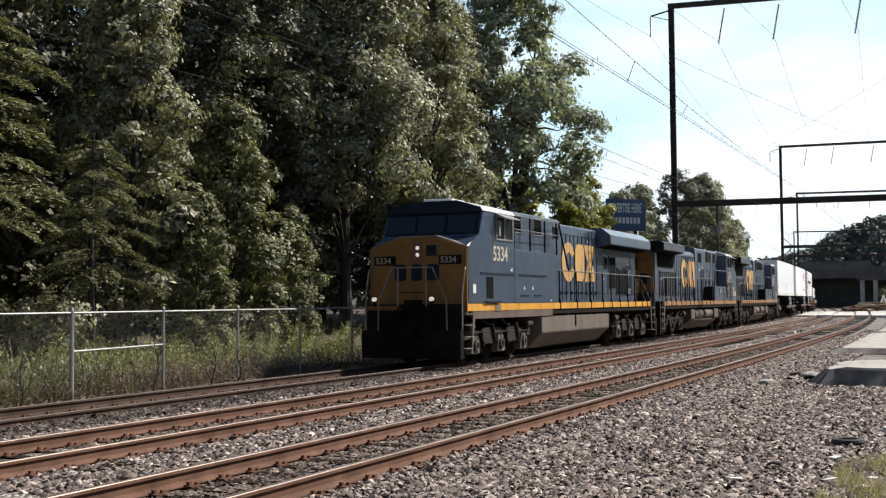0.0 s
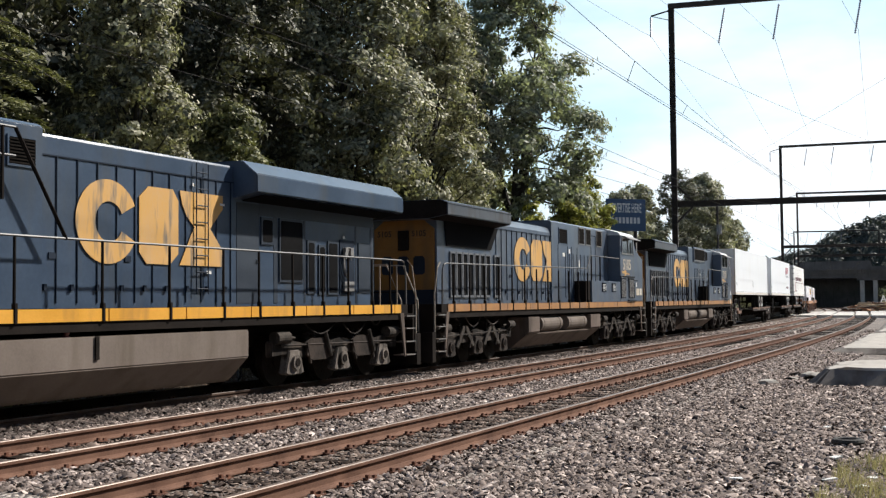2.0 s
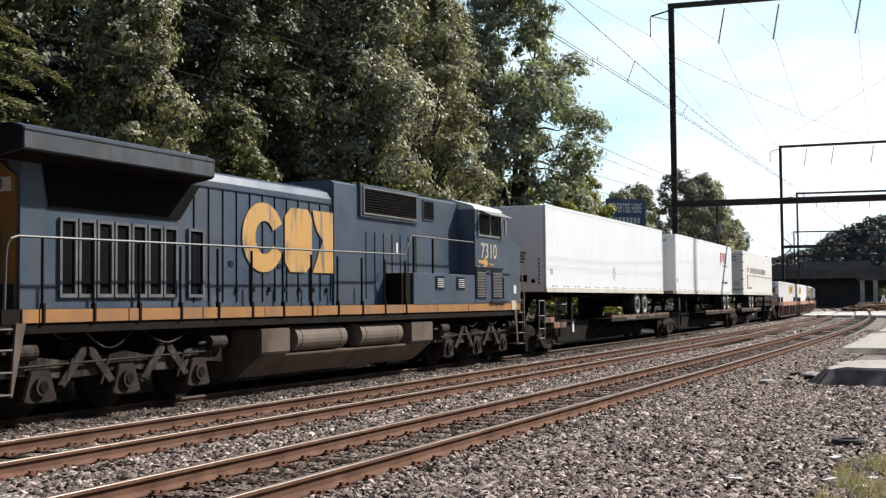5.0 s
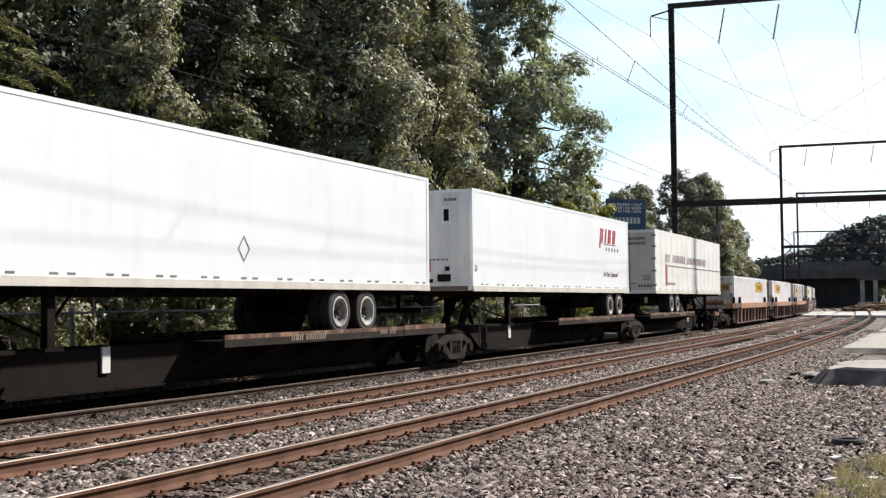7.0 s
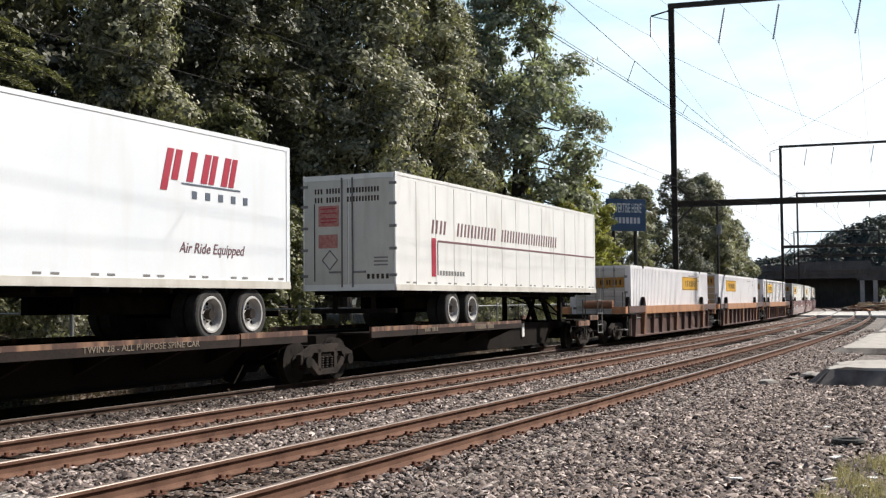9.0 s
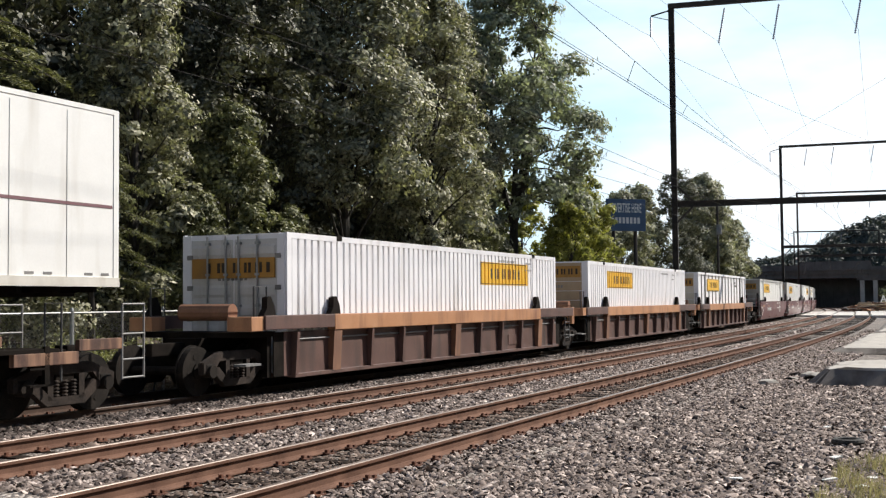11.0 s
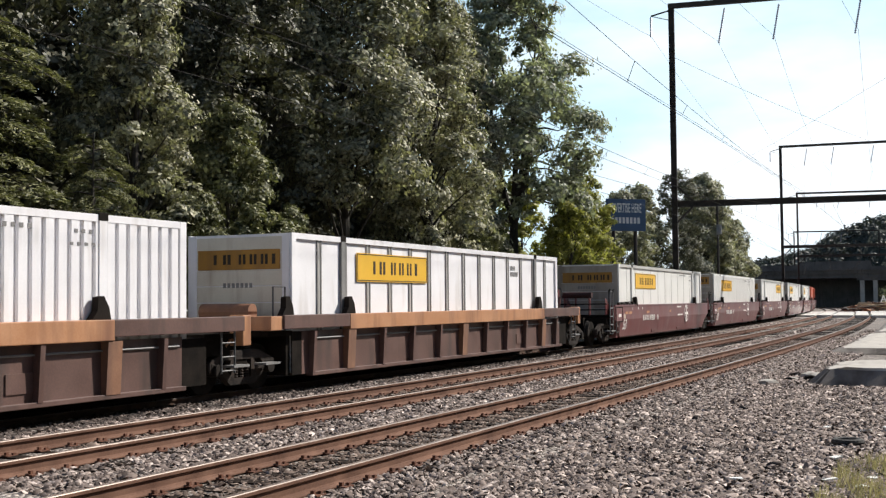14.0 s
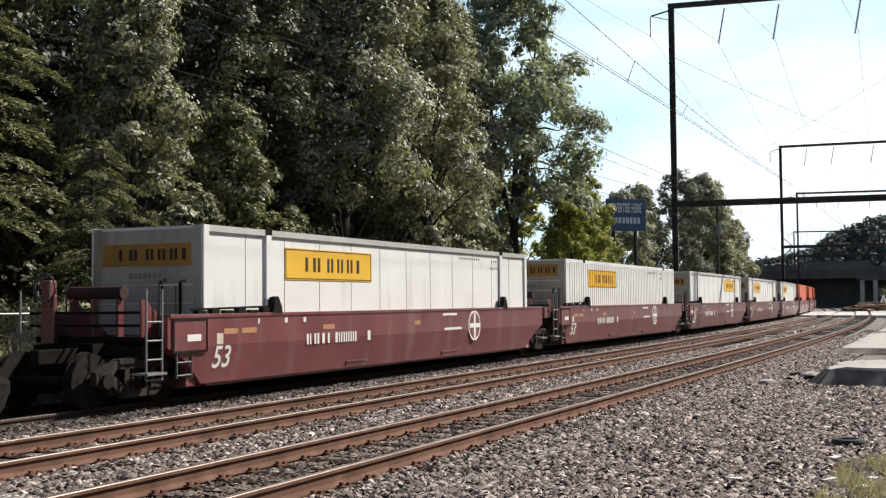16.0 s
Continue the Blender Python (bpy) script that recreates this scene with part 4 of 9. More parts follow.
            plate(bm, [(-8.92, 2.64), (-6.86, 2.64), (-6.86, 2.68), (-8.92, 2.68)], sy * 1.5, sy, 0.035)
            part("drip_rail", bm, BLACK, cabin)
            # faded zig-zag mark under the road number
            zz = [(0.0, 0.0), (0.42, 0.0), (0.46, 0.07), (0.75, -0.03), (0.62, -0.06), (1.25, -0.12), (0.92, -0.14), (0.80, -0.06), (0.62, -0.17), (0.38, -0.20), (0.50, -0.10), (0.10, -0.09)]
            bm = B()
            plate(bm, [((-7.07 - p if sy > 0 else -8.33 + p), 2.88 + q) for p, q in zz], sy * 1.5, sy, 0.008)
            part("zigzag_mark", bm, PEELED, cabin, "faded yellow zig-zag painted mark")
            for a, b, c, d in ((-9.70, -9.25, 1.92, 2.20), (-10.15, -9.78, 1.92, 2.20), (-9.35, -9.22, 2.27, 2.45), (-3.12, -3.03, 2.95, 3.2))[3 if box_vent else 0:]:
                bm = B()
                yy = sy * (wy if a > -4 else 1.5)
                plate(bm, [(a, c), (b, c), (b, d), (a, d)], yy, sy, 0.008)
                part("placard", bm, LETTER if c < 2.0 else WHITEMARK, cabin)
            if box_vent:
                part("sill_placard", plate(B(), [(-9.98, 1.47), (-9.62, 1.47), (-9.62, 1.74), (-9.98, 1.74)], sy * 1.492, sy, 0.012), LETTER, car)
            for xx in (-3.08, -4.2):
                part("stanchion", tube(B(), [(xx, sy * 1.46, 2.42), (xx, sy * 1.46, 3.36)], 0.028, 6), BLACK, car)
            # slotted screen and intake under the wing
            for a, b in [(5.72 + i * 0.43, 5.72 + i * 0.43 + 0.29) for i in range(7)] + [(4.92, 5.30)]:
                bm = B()
                plate(bm, [(a, 1.90), (b, 1.90), (b, 3.06), (a, 3.06)], sy * hw, sy, 0.012)
                slot = part("slot", bm, VENT, car)
                bm = B()
                for q in ((a - 0.05, a, 1.84, 3.11), (b, b + 0.05, 1.84, 3.11), (a, b, 1.84, 1.90), (a, b, 3.06, 3.11)):
                    plate(bm, [(q[0], q[2]), (q[1], q[2]), (q[1], q[3]), (q[0], q[3])], sy * hw, sy, 0.045)
                part("slot_frame", bm, SLOTGREY, slot, "pale grey raised frame")
            bm = B()
            vs = [bm.verts.new((x, sy * (hw + 0.004 + d), z)) for d in (0.0, 0.03) for x, z in ((9.0, 3.92), (5.0, 3.92), (5.6, 3.25), (8.85, 3.25))]
            for q in ((0, 1, 2, 3), (4, 5, 6, 7), (0, 1, 5, 4), (1, 2, 6, 5), (2, 3, 7, 6), (3, 0, 4, 7)):
                bm.faces.new([vs[i] for i in q])
            part("intake_screen", bm, VENT, rad, "black air intake screen")
            bm = B()
            for i in range(7):
                xx = cab1 + 2.7 + i * 0.45
                plate(bm, [(xx - 0.01, 1.8), (xx + 0.01, 1.8), (xx + 0.01, 3.4), (xx - 0.01, 3.4)], sy * wy, sy, 0.015)
            part("hood_door_seam", bm, DARK_BLUE, car)
        # walkway handrail
        xs = np.array([-2.4, -0.54, 1.15, 2.72, 3.89, 5.1, 6.3, 7.4, 8.5, 9.4]) if kind == 0 else np.linspace(-2.6, 9.5, 12)
        pipe_rail(car, [(low1 if kind == 0 else cab1, sy * 1.46, 2.74 if kind == 0 else 3.36), (float(xs[0]) - 0.4, sy * 1.46, 2.74 if kind == 0 else 3.36), (float(xs[0]) + 0.05, sy * 1.46, 2.74 if kind == 0 else 2.88), (10.0, sy * 1.46, 2.73), (10.13, sy * 1.46, 2.69), (10.2, sy * 1.46, 2.58), (10.22, sy * 1.46, 2.4), (10.24, sy * 1.46, 1.66)], 0.022)
        for xx in xs:
            bm = B()
            xx = float(xx)
            tube(bm, [(xx, sy * 1.47, 1.45), (xx, sy * 1.47, 1.75)], 0.045, 6)
            tube(bm, [(xx, sy * 1.46, 1.7), (xx, sy * 1.46, 2.73)], 0.024, 6)
            part("stanchion", bm, BLACK, car)
    if kind:
        for sy in (-1, 1):
            bm = B()
            box(bm, rad1 - 0.44, rad1 - 0.41, sy * 0.52 - 0.33, sy * 0.52 + 0.33, 3.46, 3.68, 0.008)
            nb = part("number_board", bm, LETTER if box_vent else SHADED_YELLOW, car)
            text_part(number, 0.22, pose(rad1 - 0.408, sy * 0.52 - 0.27, 3.50, 90, 0, 90), SIGNB, nb, "digits", bold=0.004)
    # fuel tank
    if kind == 0:
        bm = B()
        prism_x(bm, [(-0.90, 0.22), (0.90, 0.22), (1.02, 0.28), (1.45, 0.70), (1.45, 1.22), (-1.45, 1.22), (-1.45, 0.70), (-1.02, 0.28)], -4.22, 3.56, 0.02)
        tank = part("fuel_tank", bm, TANKM, car, "dusty grey-brown fuel tank")
        for sy in (-1, 1):
            part("gauge", plate(B(), [(-0.7, 0.85), (-0.62, 0.85), (-0.62, 1.22), (-0.7, 1.22)], sy * 1.45, sy, 0.03), UNDER, tank)
        for sy in (-1, 1):
            for xx in (-1.2, 2.2):
                part("filler_cap", tube(B(), [(xx, sy * 1.3, 1.2), (xx, sy * 1.36, 1.36)], 0.05, 10), REDCAR if xx < 0 else TRUCKM, tank)
    else:
        bm = B()
        prism_x(bm, [(-0.85, 0.25), (0.85, 0.25), (1.35, 0.66), (1.35, 0.70), (-1.35, 0.70), (-1.35, 0.66)], -4.2, 3.66, 0.01)
        prism_x(bm, [(-1.35, 0.69), (1.35, 0.69), (1.45, 0.74), (1.45, 1.22), (-1.45, 1.22), (-1.45, 0.74)], -4.2, -2.95, 0.02)
        prism_x(bm, [(-1.35, 0.69), (1.35, 0.69), (1.45, 0.74), (1.45, 1.22), (-1.45, 1.22), (-1.45, 0.74)], 2.6, 3.66, 0.02)
        box(bm, -2.95, 2.6, -0.9, 0.9, 0.69, 1.22)
        tank = part("fuel_tank", bm, TANKDARK, car, "grimy brown fuel tank")
        for sy in (-1, 1):
            for a in (-2.55, 0.2):
                bm = B()
                tube(bm, [(a, sy * 1.18, 0.98), (a + 0.06, sy * 1.18, 0.98)], 0.22, 18)
                tube(bm, [(a + 0.04, sy * 1.18, 0.98), (a + 2.1, sy * 1.18, 0.98)], 0.265, 20)
                for q in (0.25, 1.85):
                    tube(bm, [(a + q, sy * 1.18, 0.98), (a + q + 0.06, sy * 1.18, 0.98)], 0.275, 20)
                part("air_drum", bm, TANKM, tank, smooth=False)
    loco_truck(car, -7.45, kind == 1)
    loco_truck(car, 7.4, kind == 1)
    return car


# ---- trailers, flat cars, wells, containers ----
def road_wheels(parent, x, z=1.52, r=0.5):
    for sy in (-1, 1):
        bm = B()
        disc(bm, x, sy * 0.72, sy * 0.96, z, r, 28)
        part("tyre", bm, TYRE, parent)
        bm = B()
        rings = [[bm.verts.new((x + r1 * math.cos(a), sy * y1, z + r1 * math.sin(a))) for a in np.linspace(0, math.tau, 33)[:-1]] for r1, y1 in ((0.335, 1.0), (r - 0.03, 1.0), (r, 1.03), (r, 1.22), (r - 0.025, 1.25), (r - 0.07, 1.265), (0.36, 1.255), (0.335, 1.235))]
        for p, q in zip(rings, rings[1:] + rings[:1]):
            for i in range(32):
                bm.faces.new((p[i], p[(i + 1) % 32], q[(i + 1) % 32], q[i]))
        t = part("tyre", bm, TYRE, parent)
        bm = B()
        rings = [[bm.verts.new((x + r1 * math.cos(a), sy * y1, z + r1 * math.sin(a))) for a in np.linspace(0, math.tau, 29)[:-1]] for r1, y1 in ((0.345, 1.258), (0.335, 1.275), (0.30, 1.275), (0.27, 1.22), (0.25, 1.14))]
        for p, q in zip(rings, rings[1:]):
            for i in range(28):
                bm.faces.new((p[i], p[(i + 1) % 28], q[(i + 1) % 28], q[i]))
        part("rim", bm, RIM, t)
        bm = B()
        disc(bm, x, sy * 1.10, sy * 1.15, z, 0.26, 22)
        part("wheel_dish", bm, DISHGREY, t)
        bm = B()
        for i in range(5):
            a = i * math.tau / 5 + 0.3
            disc(bm, x + 0.20 * math.cos(a), sy * 1.145, sy * 1.155, z + 0.20 * math.sin(a), 0.035, 8)
        part("hand_hole", bm, UNDER, t)
        bm = B()
        disc(bm, x, sy * 1.14, sy * 1.27, z, 0.09, 12)
        for i in range(8):
            a = i * math.tau / 8
            disc(bm, x + 0.13 * math.cos(a), sy * 1.14, sy * 1.175, z + 0.13 * math.sin(a), 0.018, 6)
        part("hub", bm, TRUCKM, t)


BOTTOMRAIL = material("grimy_cream_rail", (0.60, 0.57, 0.51), (0.70, 0.67, 0.61), 0.5, bump=0.02, dirt=(0.48, 0.44, 0.38), dirt_cut=(0.45, 0.8))


def trailer(label, mat, wheels_first, rib=False, length=16.6, axles=(3.3, 4.62)):
    """Box semi-trailer; its local x = 0 at the middle."""
    h = length / 2
    car = thing("semi_trailer", label, "trailer", "trailers on the flat cars")
    z0, z1 = 2.03, 4.90
    bm = B()
    box(bm, -h, h, -1.29, 1.29, z0, z1, 0.02)
    body = part("box_body", bm, mat, car)
    bm = B()
    for sy in (-1, 1):
        plate(bm, [(-h, z1 - 0.06), (h, z1 - 0.06), (h, z1 + 0.02), (-h, z1 + 0.02)], sy * 1.29, sy, 0.010)
        for e in (-1, 1):
            xx = e * (h - 0.06)
            plate(bm, [(xx - 0.06, z0), (xx + 0.06, z0), (xx + 0.06, z1), (xx - 0.06, z1)], sy * 1.29, sy, 0.011)
    part("edge_rail", bm, mat, car)
    for sy in (-1, 1):
        bm = B()
        plate(bm, [(-h, z0 - 0.02), (h, z0 - 0.02), (h, z0 + 0.06), (-h, z0 + 0.06)], sy * 1.29, sy, 0.034)
        plate(bm, [(-h, z0 + 0.06), (h, z0 + 0.06), (h, z0 + 0.13), (-h, z0 + 0.13)], sy * 1.29, sy, 0.026)
        part("bottom_rail", bm, BOTTOMRAIL, car, "grey-cream bottom rail")
    for sy in (-1, 1) if rib else ():
        bm = B()
        for i in range(1, 14):
            xx = -h + length * i / 14
            plate(bm, [(xx - 0.006, z0 + 0.13), (xx + 0.006, z0 + 0.13), (xx + 0.006, z1 - 0.13), (xx - 0.006, z1 - 0.13)], sy * 1.29, sy, 0.006)
        tagged(part("panel_seam", bm, STEELTRIM, body), kind="stuff")
    bm = B()
    for sy in (-1, 1):
        for i in range(13):
            xx = -h + 0.7 + (length - 1.4) * i / 12
            for d in (0, 0.38):
                plate(bm, [(xx + d - 0.09, z0 + 0.16), (xx + d + 0.09, z0 + 0.16), (xx + d + 0.09, z0 + 0.20), (xx + d - 0.09, z0 + 0.20)], sy * 1.29, sy, 0.006)
    tagged(part("reflector_strip", bm, GREYRIB, body), kind="stuff")
    bm = B()
    box(bm, -h + 0.3, h - 0.2, -0.55, 0.55, 1.86, 2.02)
    for i in range(20):
        xx = -h + 0.5 + (length - 1.0) * i / 19
        box(bm, xx - 0.04, xx + 0.04, -1.25, 1.25, 1.92, 2.02)
    part("floor_frame", bm, UNDER, car)
    d = -1 if wheels_first else 1
    for k in axles:
        road_wheels(car, d * (h - k))
    bm = B()
    box(bm, d * (h - 5.4), d * (h - 1.8), -0.65, -0.5, 1.55, 1.86)
    box(bm, d * (h - 5.4), d * (h - 1.8), 0.5, 0.65, 1.55, 1.86)
    for k in axles:
        disc(bm, d * (h - k), -1.0, 1.0, 1.52, 0.07, 10)
    part("axle_slider", bm, UNDER, car)
    bm = B()
    for sy in (-1, 1):
        box(bm, d * (h - 0.3), d * (h - 0.25), sy * 0.55 - 0.06, sy * 0.55 + 0.06, 1.50, 2.02)
    box(bm, d * (h - 0.28), d * (h - 0.18), -1.2, 1.2, 1.45, 1.57, 0.01)
    part("rear_bumper", bm, UNDER, car)
    bm = B()
    for sy in (-1, 1):
        x0 = -d * (h - 3.4)
        box(bm, x0 - 0.08, x0 + 0.08, sy * 1.02 - 0.07, sy * 1.02 + 0.07, 1.05, 2.02)
        box(bm, x0 - 0.2, x0 + 0.2, sy * 1.02 - 0.14, sy * 1.02 + 0.14, 1.0, 1.05)
        tube(bm, [(x0, sy * 0.95, 1.3), (x0 + d * 1.0, sy * 0.6, 1.95)], 0.03, 6)
    tube(bm, [(-d * (h - 3.4), -1.0, 1.2), (-d * (h - 3.4), 1.0, 1.9)], 0.025, 6)
    part("landing_leg", bm, UNDER, car)
    return car, body


def end_fittings(car, e, h, plain):
    """Front wall of a trailer: gladhands, placards and small marks. e: which end."""
    def patch(name, y, z, w, hh, mat, out=0.012):
        bm = B()
        box(bm, e * h, e * (h + out), y - w / 2, y + w / 2, z - hh / 2, z + hh / 2)
        part(name, bm, mat, car)
    if plain:
        for k in range(4):
            patch("caution_mark", -0.45 + 0.05 * (k % 2), 3.32 - k * 0.10, 0.30 - 0.05 * (k > 1), 0.07, GREYRIB)
        for k in range(7):
            patch("number_bar", -1.05, 3.10 - k * 0.13, 0.06, 0.09, GREYRIB)
        bm = B()
        for a in range(4):
            c, s = math.cos(a * math.pi / 2), math.sin(a * math.pi / 2)
            c2, s2 = math.cos((a + 1) * math.pi / 2), math.sin((a + 1) * math.pi / 2)
            tube(bm, [(e * (h + 0.008), 0.25 + 0.22 * c, 2.62 + 0.22 * s), (e * (h + 0.008), 0.25 + 0.22 * c2, 2.62 + 0.22 * s2)], 0.012, 4)
        part("diamond_mark", bm, GREYRIB, car)
        patch("gladhand_box", -0.42, 2.47, 0.42, 0.22, UNDER, 0.04)
        patch("socket", -0.85, 2.38, 0.12, 0.12, UNDER, 0.05)
    else:
        patch("vent_window", -0.50, 4.18, 0.16, 0.34, UNDER, 0.02)
        patch("vent_window_frame", -0.50, 4.18, 0.26, 0.50, CREAM, 0.012)
        patch("warning_plate", 0.12, 2.74, 0.26, 0.34, CAUTION)
        patch("gladhand_box", -0.42, 2.40, 0.40, 0.20, UNDER, 0.04)
        patch("socket", -0.52, 2.66, 0.12, 0.12, UNDER, 0.05)
        patch("document_holder", -0.98, 2.86, 0.16, 0.34, CREAM, 0.05)
        patch("scuff_plate", 0.0, 2.10, 2.3, 0.12, TANKM, 0.015)
        patch("reflector", 0.10, 2.32, 0.34, 0.10, UNDER, 0.012)
        for k in range(5):
            patch("caution_mark", 0.02 - k * 0.13, 2.92, 0.09, 0.05, GREYRIB)
        for k in range(3):
            patch("number_bar", -0.48 - k * 0.14, 4.62, 0.12, 0.08, GREYRIB)
    for sy in (-1, 1):
        part("corner_post", box(B(), e * (h - 0.02), e * (h + 0.02), sy * 1.22, sy * 1.30, 2.03, 4.9, 0.01), STEELTRIM, car)


CAUTION = material("faded_red_warning_plate", (0.42, 0.12, 0.10), (0.55, 0.30, 0.26), 0.6, scale=14, bump=0)


def bars(parent, x, z, y, side, widths, h, gap, mat, name="lettering_bar", slant=0.0):
    """A row of plain bars in place of a word."""
    for w in widths:
        if w > 0:
            bm = B()
            plate(bm, [(x, z), (x + w, z), (x + w + slant * h, z + h), (x + slant * h, z + h)], y, side, 0.006)
            part(name, bm, mat, parent)
        x += abs(w) + gap


def spine_car(length, label, first=False, last=False, words=False):
    """One platform of an articulated spine car: deep centre sill, hitch, wheel pans at one end."""
    h = length / 2
    car = thing("spine_car", label, "flat car", "spine cars")
    bm = B()
    prism_y(bm, [(-h + 0.2, 0.75), (-h + 0.2, 1.02), (-h + 2.2, 1.02), (-h + 2.2, 0.98), (h - 0.2, 0.98), (h - 0.2, 0.75), (h - 2.2, 0.75), (h - 3.0, 0.26), (-h + 3.0, 0.26), (-h + 2.2, 0.75)], -0.48, 0.48, 0.015)
    part("centre_sill", bm, BLACK, car, "deep black centre sill")
    bm = B()
    for y in (-0.5, 0.5):
        box(bm, -h + 3.0, h - 3.0, y - 0.06, y + 0.06, 0.24, 0.28)
    part("sill_flange", bm, UNDER, car)
    # wheel pans
    bm = B()
    px0, px1 = h - 11.05, h - 1.2
    for sy in (-1, 1):
        box(bm, px0, px1, sy * 0.48, sy * 1.32, 0.97, 1.02)
    part("wheel_pan", bm, UNDER, car)
    for sy in (-1, 1):
        bm = B()
        box(bm, px0, px1 - 2.45, sy * 1.32, sy * 1.38, 1.045, 1.13)
        box(bm, px1 - 2.4, px1, sy * 1.32, sy * 1.38, 1.045, 1.15)
        rail = part("pan_edge", bm, PANEDGE, car, "rust-streaked pan edge beam")
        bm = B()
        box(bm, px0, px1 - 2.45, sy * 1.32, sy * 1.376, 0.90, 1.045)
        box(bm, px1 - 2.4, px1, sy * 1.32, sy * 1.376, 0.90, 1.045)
        part("pan_face", bm, PANDARK, car, "dark brown lower face of the pan edge")
        if words:
            text_part("TWIN 28 - ALL PURPOSE SPINE CAR", 0.155, facing(px0 + 3.15 if sy < 0 else px0 + 6.55, sy * 1.381, 0.955, sy), DULLMARK, rail, "lettering", "worn pale lettering", stretch=1.22)
            continue
        bars(rail, px0 + 2.3, 0.95, sy * 1.38, sy, (0.05, 0.05, 0.10, 0.05, 0.05, -0.06, 0.05, 0.04, 0.05, 0.05, 0.05, 0.05, 0.04, 0.05, 0.05, 0.05), 0.13, 0.035, DULLMARK, slant=0.15)
        bars(rail, px0 + 6.2, 0.97, sy * 1.38, sy, (0.05, 0.04, 0.05, 0.05, -0.06, 0.04, 0.05, 0.05, 0.05), 0.11, 0.04, DULLMARK, slant=0.15)
    for i in range(6):
        bm = B()
        xx = px0 + 0.4 + i * 1.8
        prism_x(bm, [(-1.3, 0.97), (-1.3, 0.90), (-0.5, 0.55), (0.5, 0.55), (1.3, 0.90), (1.3, 0.97)], xx - 0.05, xx + 0.05)
        part("pan_bracket", bm, BLACK, car)
    # hitch
    bm = B()
    hx = -h + 2.6
    prism_y(bm, [(hx - 0.9, 1.0), (hx - 0.1, 1.84), (hx + 0.35, 1.84), (hx + 0.35, 1.72), (hx + 0.1, 1.68), (hx - 0.5, 1.0)], -0.32, -0.22, 0.01)
    prism_y(bm, [(hx - 0.9, 1.0), (hx - 0.1, 1.84), (hx + 0.35, 1.84), (hx + 0.35, 1.72), (hx + 0.1, 1.68), (hx - 0.5, 1.0)], 0.22, 0.32, 0.01)
    box(bm, hx - 0.2, hx + 0.5, -0.42, 0.42, 1.78, 1.86, 0.01)
    tube(bm, [(hx + 0.9, 0, 1.02), (hx + 0.2, 0, 1.75)], 0.07, 8)
    part("hitch", bm, UNDER, car)
    for sy in (-1, 1):
        bm = B()
        box(bm, -h + 1.0, -h + 2.4, sy * 0.5, sy * 1.35, 1.0, 1.06)
        box(bm, -h + 1.2, -h + 1.3, sy * 1.3, sy * 1.36, 0.5, 1.1)
        for zz in (0.5, 0.75):
            box(bm, -h + 1.2, -h + 1.6, sy * 1.28, sy * 1.36, zz, zz + 0.03)
        part("side_step", bm, UNDER, car)
        bm = B()
        box(bm, -h + 5.2, -h + 5.4, sy * 0.49, sy * 0.53, 0.55, 1.0)
        part("placard", bm, CREAM, car)
        pipe_rail(car, [(-h + 0.9, sy * 1.3, 0.55), (-h + 0.9, sy * 1.3, 1.75), (-h + 1.25, sy * 1.3, 1.75), (-h + 1.25, sy * 1.3, 1.05)], 0.018)
    if first:
        for sy in (-1, 1):
            part("side_beam", box(B(), -h - 0.42, -h + 0.58, sy * 1.28, sy * 1.37, 1.00, 1.18, 0.01), PANEDGE, car, "tan rusted side beam")
            part("side_beam", box(B(), -h + 0.58, -h + 1.92, sy * 1.26, sy * 1.36, 0.81, 1.00, 0.01), PANEDGE, car, "tan rusted side beam")
            bm = B()
            for xx in (-h - 0.96, -h - 0.42):
                tube(bm, [(xx, sy * 1.36, 0.50), (xx, sy * 1.36, 1.74)], 0.02, 6)
            for zz in (0.52, 0.82, 1.24, 1.73):
                tube(bm, [(-h - 0.96, sy * 1.36, zz), (-h - 0.42, sy * 1.36, zz)], 0.018, 6)
            part("end_ladder", bm, GREYRIB, car, "grimy grey steel end ladder")
        freight_truck(car, -h + 0.6)
        bm = B()
        box(bm, -h - 0.75, -h + 0.4, -0.1, 0.1, 0.74, 0.98, 0.02)
        box(bm, -h - 0.85, -h - 0.5, -0.18, 0.12, 0.70, 1.04, 0.03)
        part("coupler", bm, UNDER, car)
    if not last:
        freight_truck(car, h + 0.05)
    return car


PANDARK = material("dark_brown_beam_face", (0.012, 0.009, 0.008), (0.040, 0.026, 0.021), 0.8, spec=0.2, scale=2, bump=0.1)
DULLMARK = material("dull_worn_stencil", (0.19, 0.15, 0.11), (0.29, 0.235, 0.18), 0.8, bump=0)
PANEDGE = material("rust_streaked_beam", (0.055, 0.030, 0.023), (0.125, 0.062, 0.043), 0.75, scale=2, dirt=(0.28, 0.155, 0.095), dirt_cut=(0.46, 0.64), dirt_scale=1.3)


def car_ladder(car, x, sy, mat, z0=0.5, z1=1.75):
    bm = B()
    for xx in (x, x + 0.42):
        tube(bm, [(xx, sy * 1.42, z0), (xx, sy * 1.42, z1)], 0.02, 6)
    for i in range(4):
        zz = z0 + 0.05 + i * (z1 - z0 - 0.1) / 3
        tube(bm, [(x, sy * 1.42, zz), (x + 0.42, sy * 1.42, zz)], 0.016, 6)
    part("ladder", bm, mat, car)


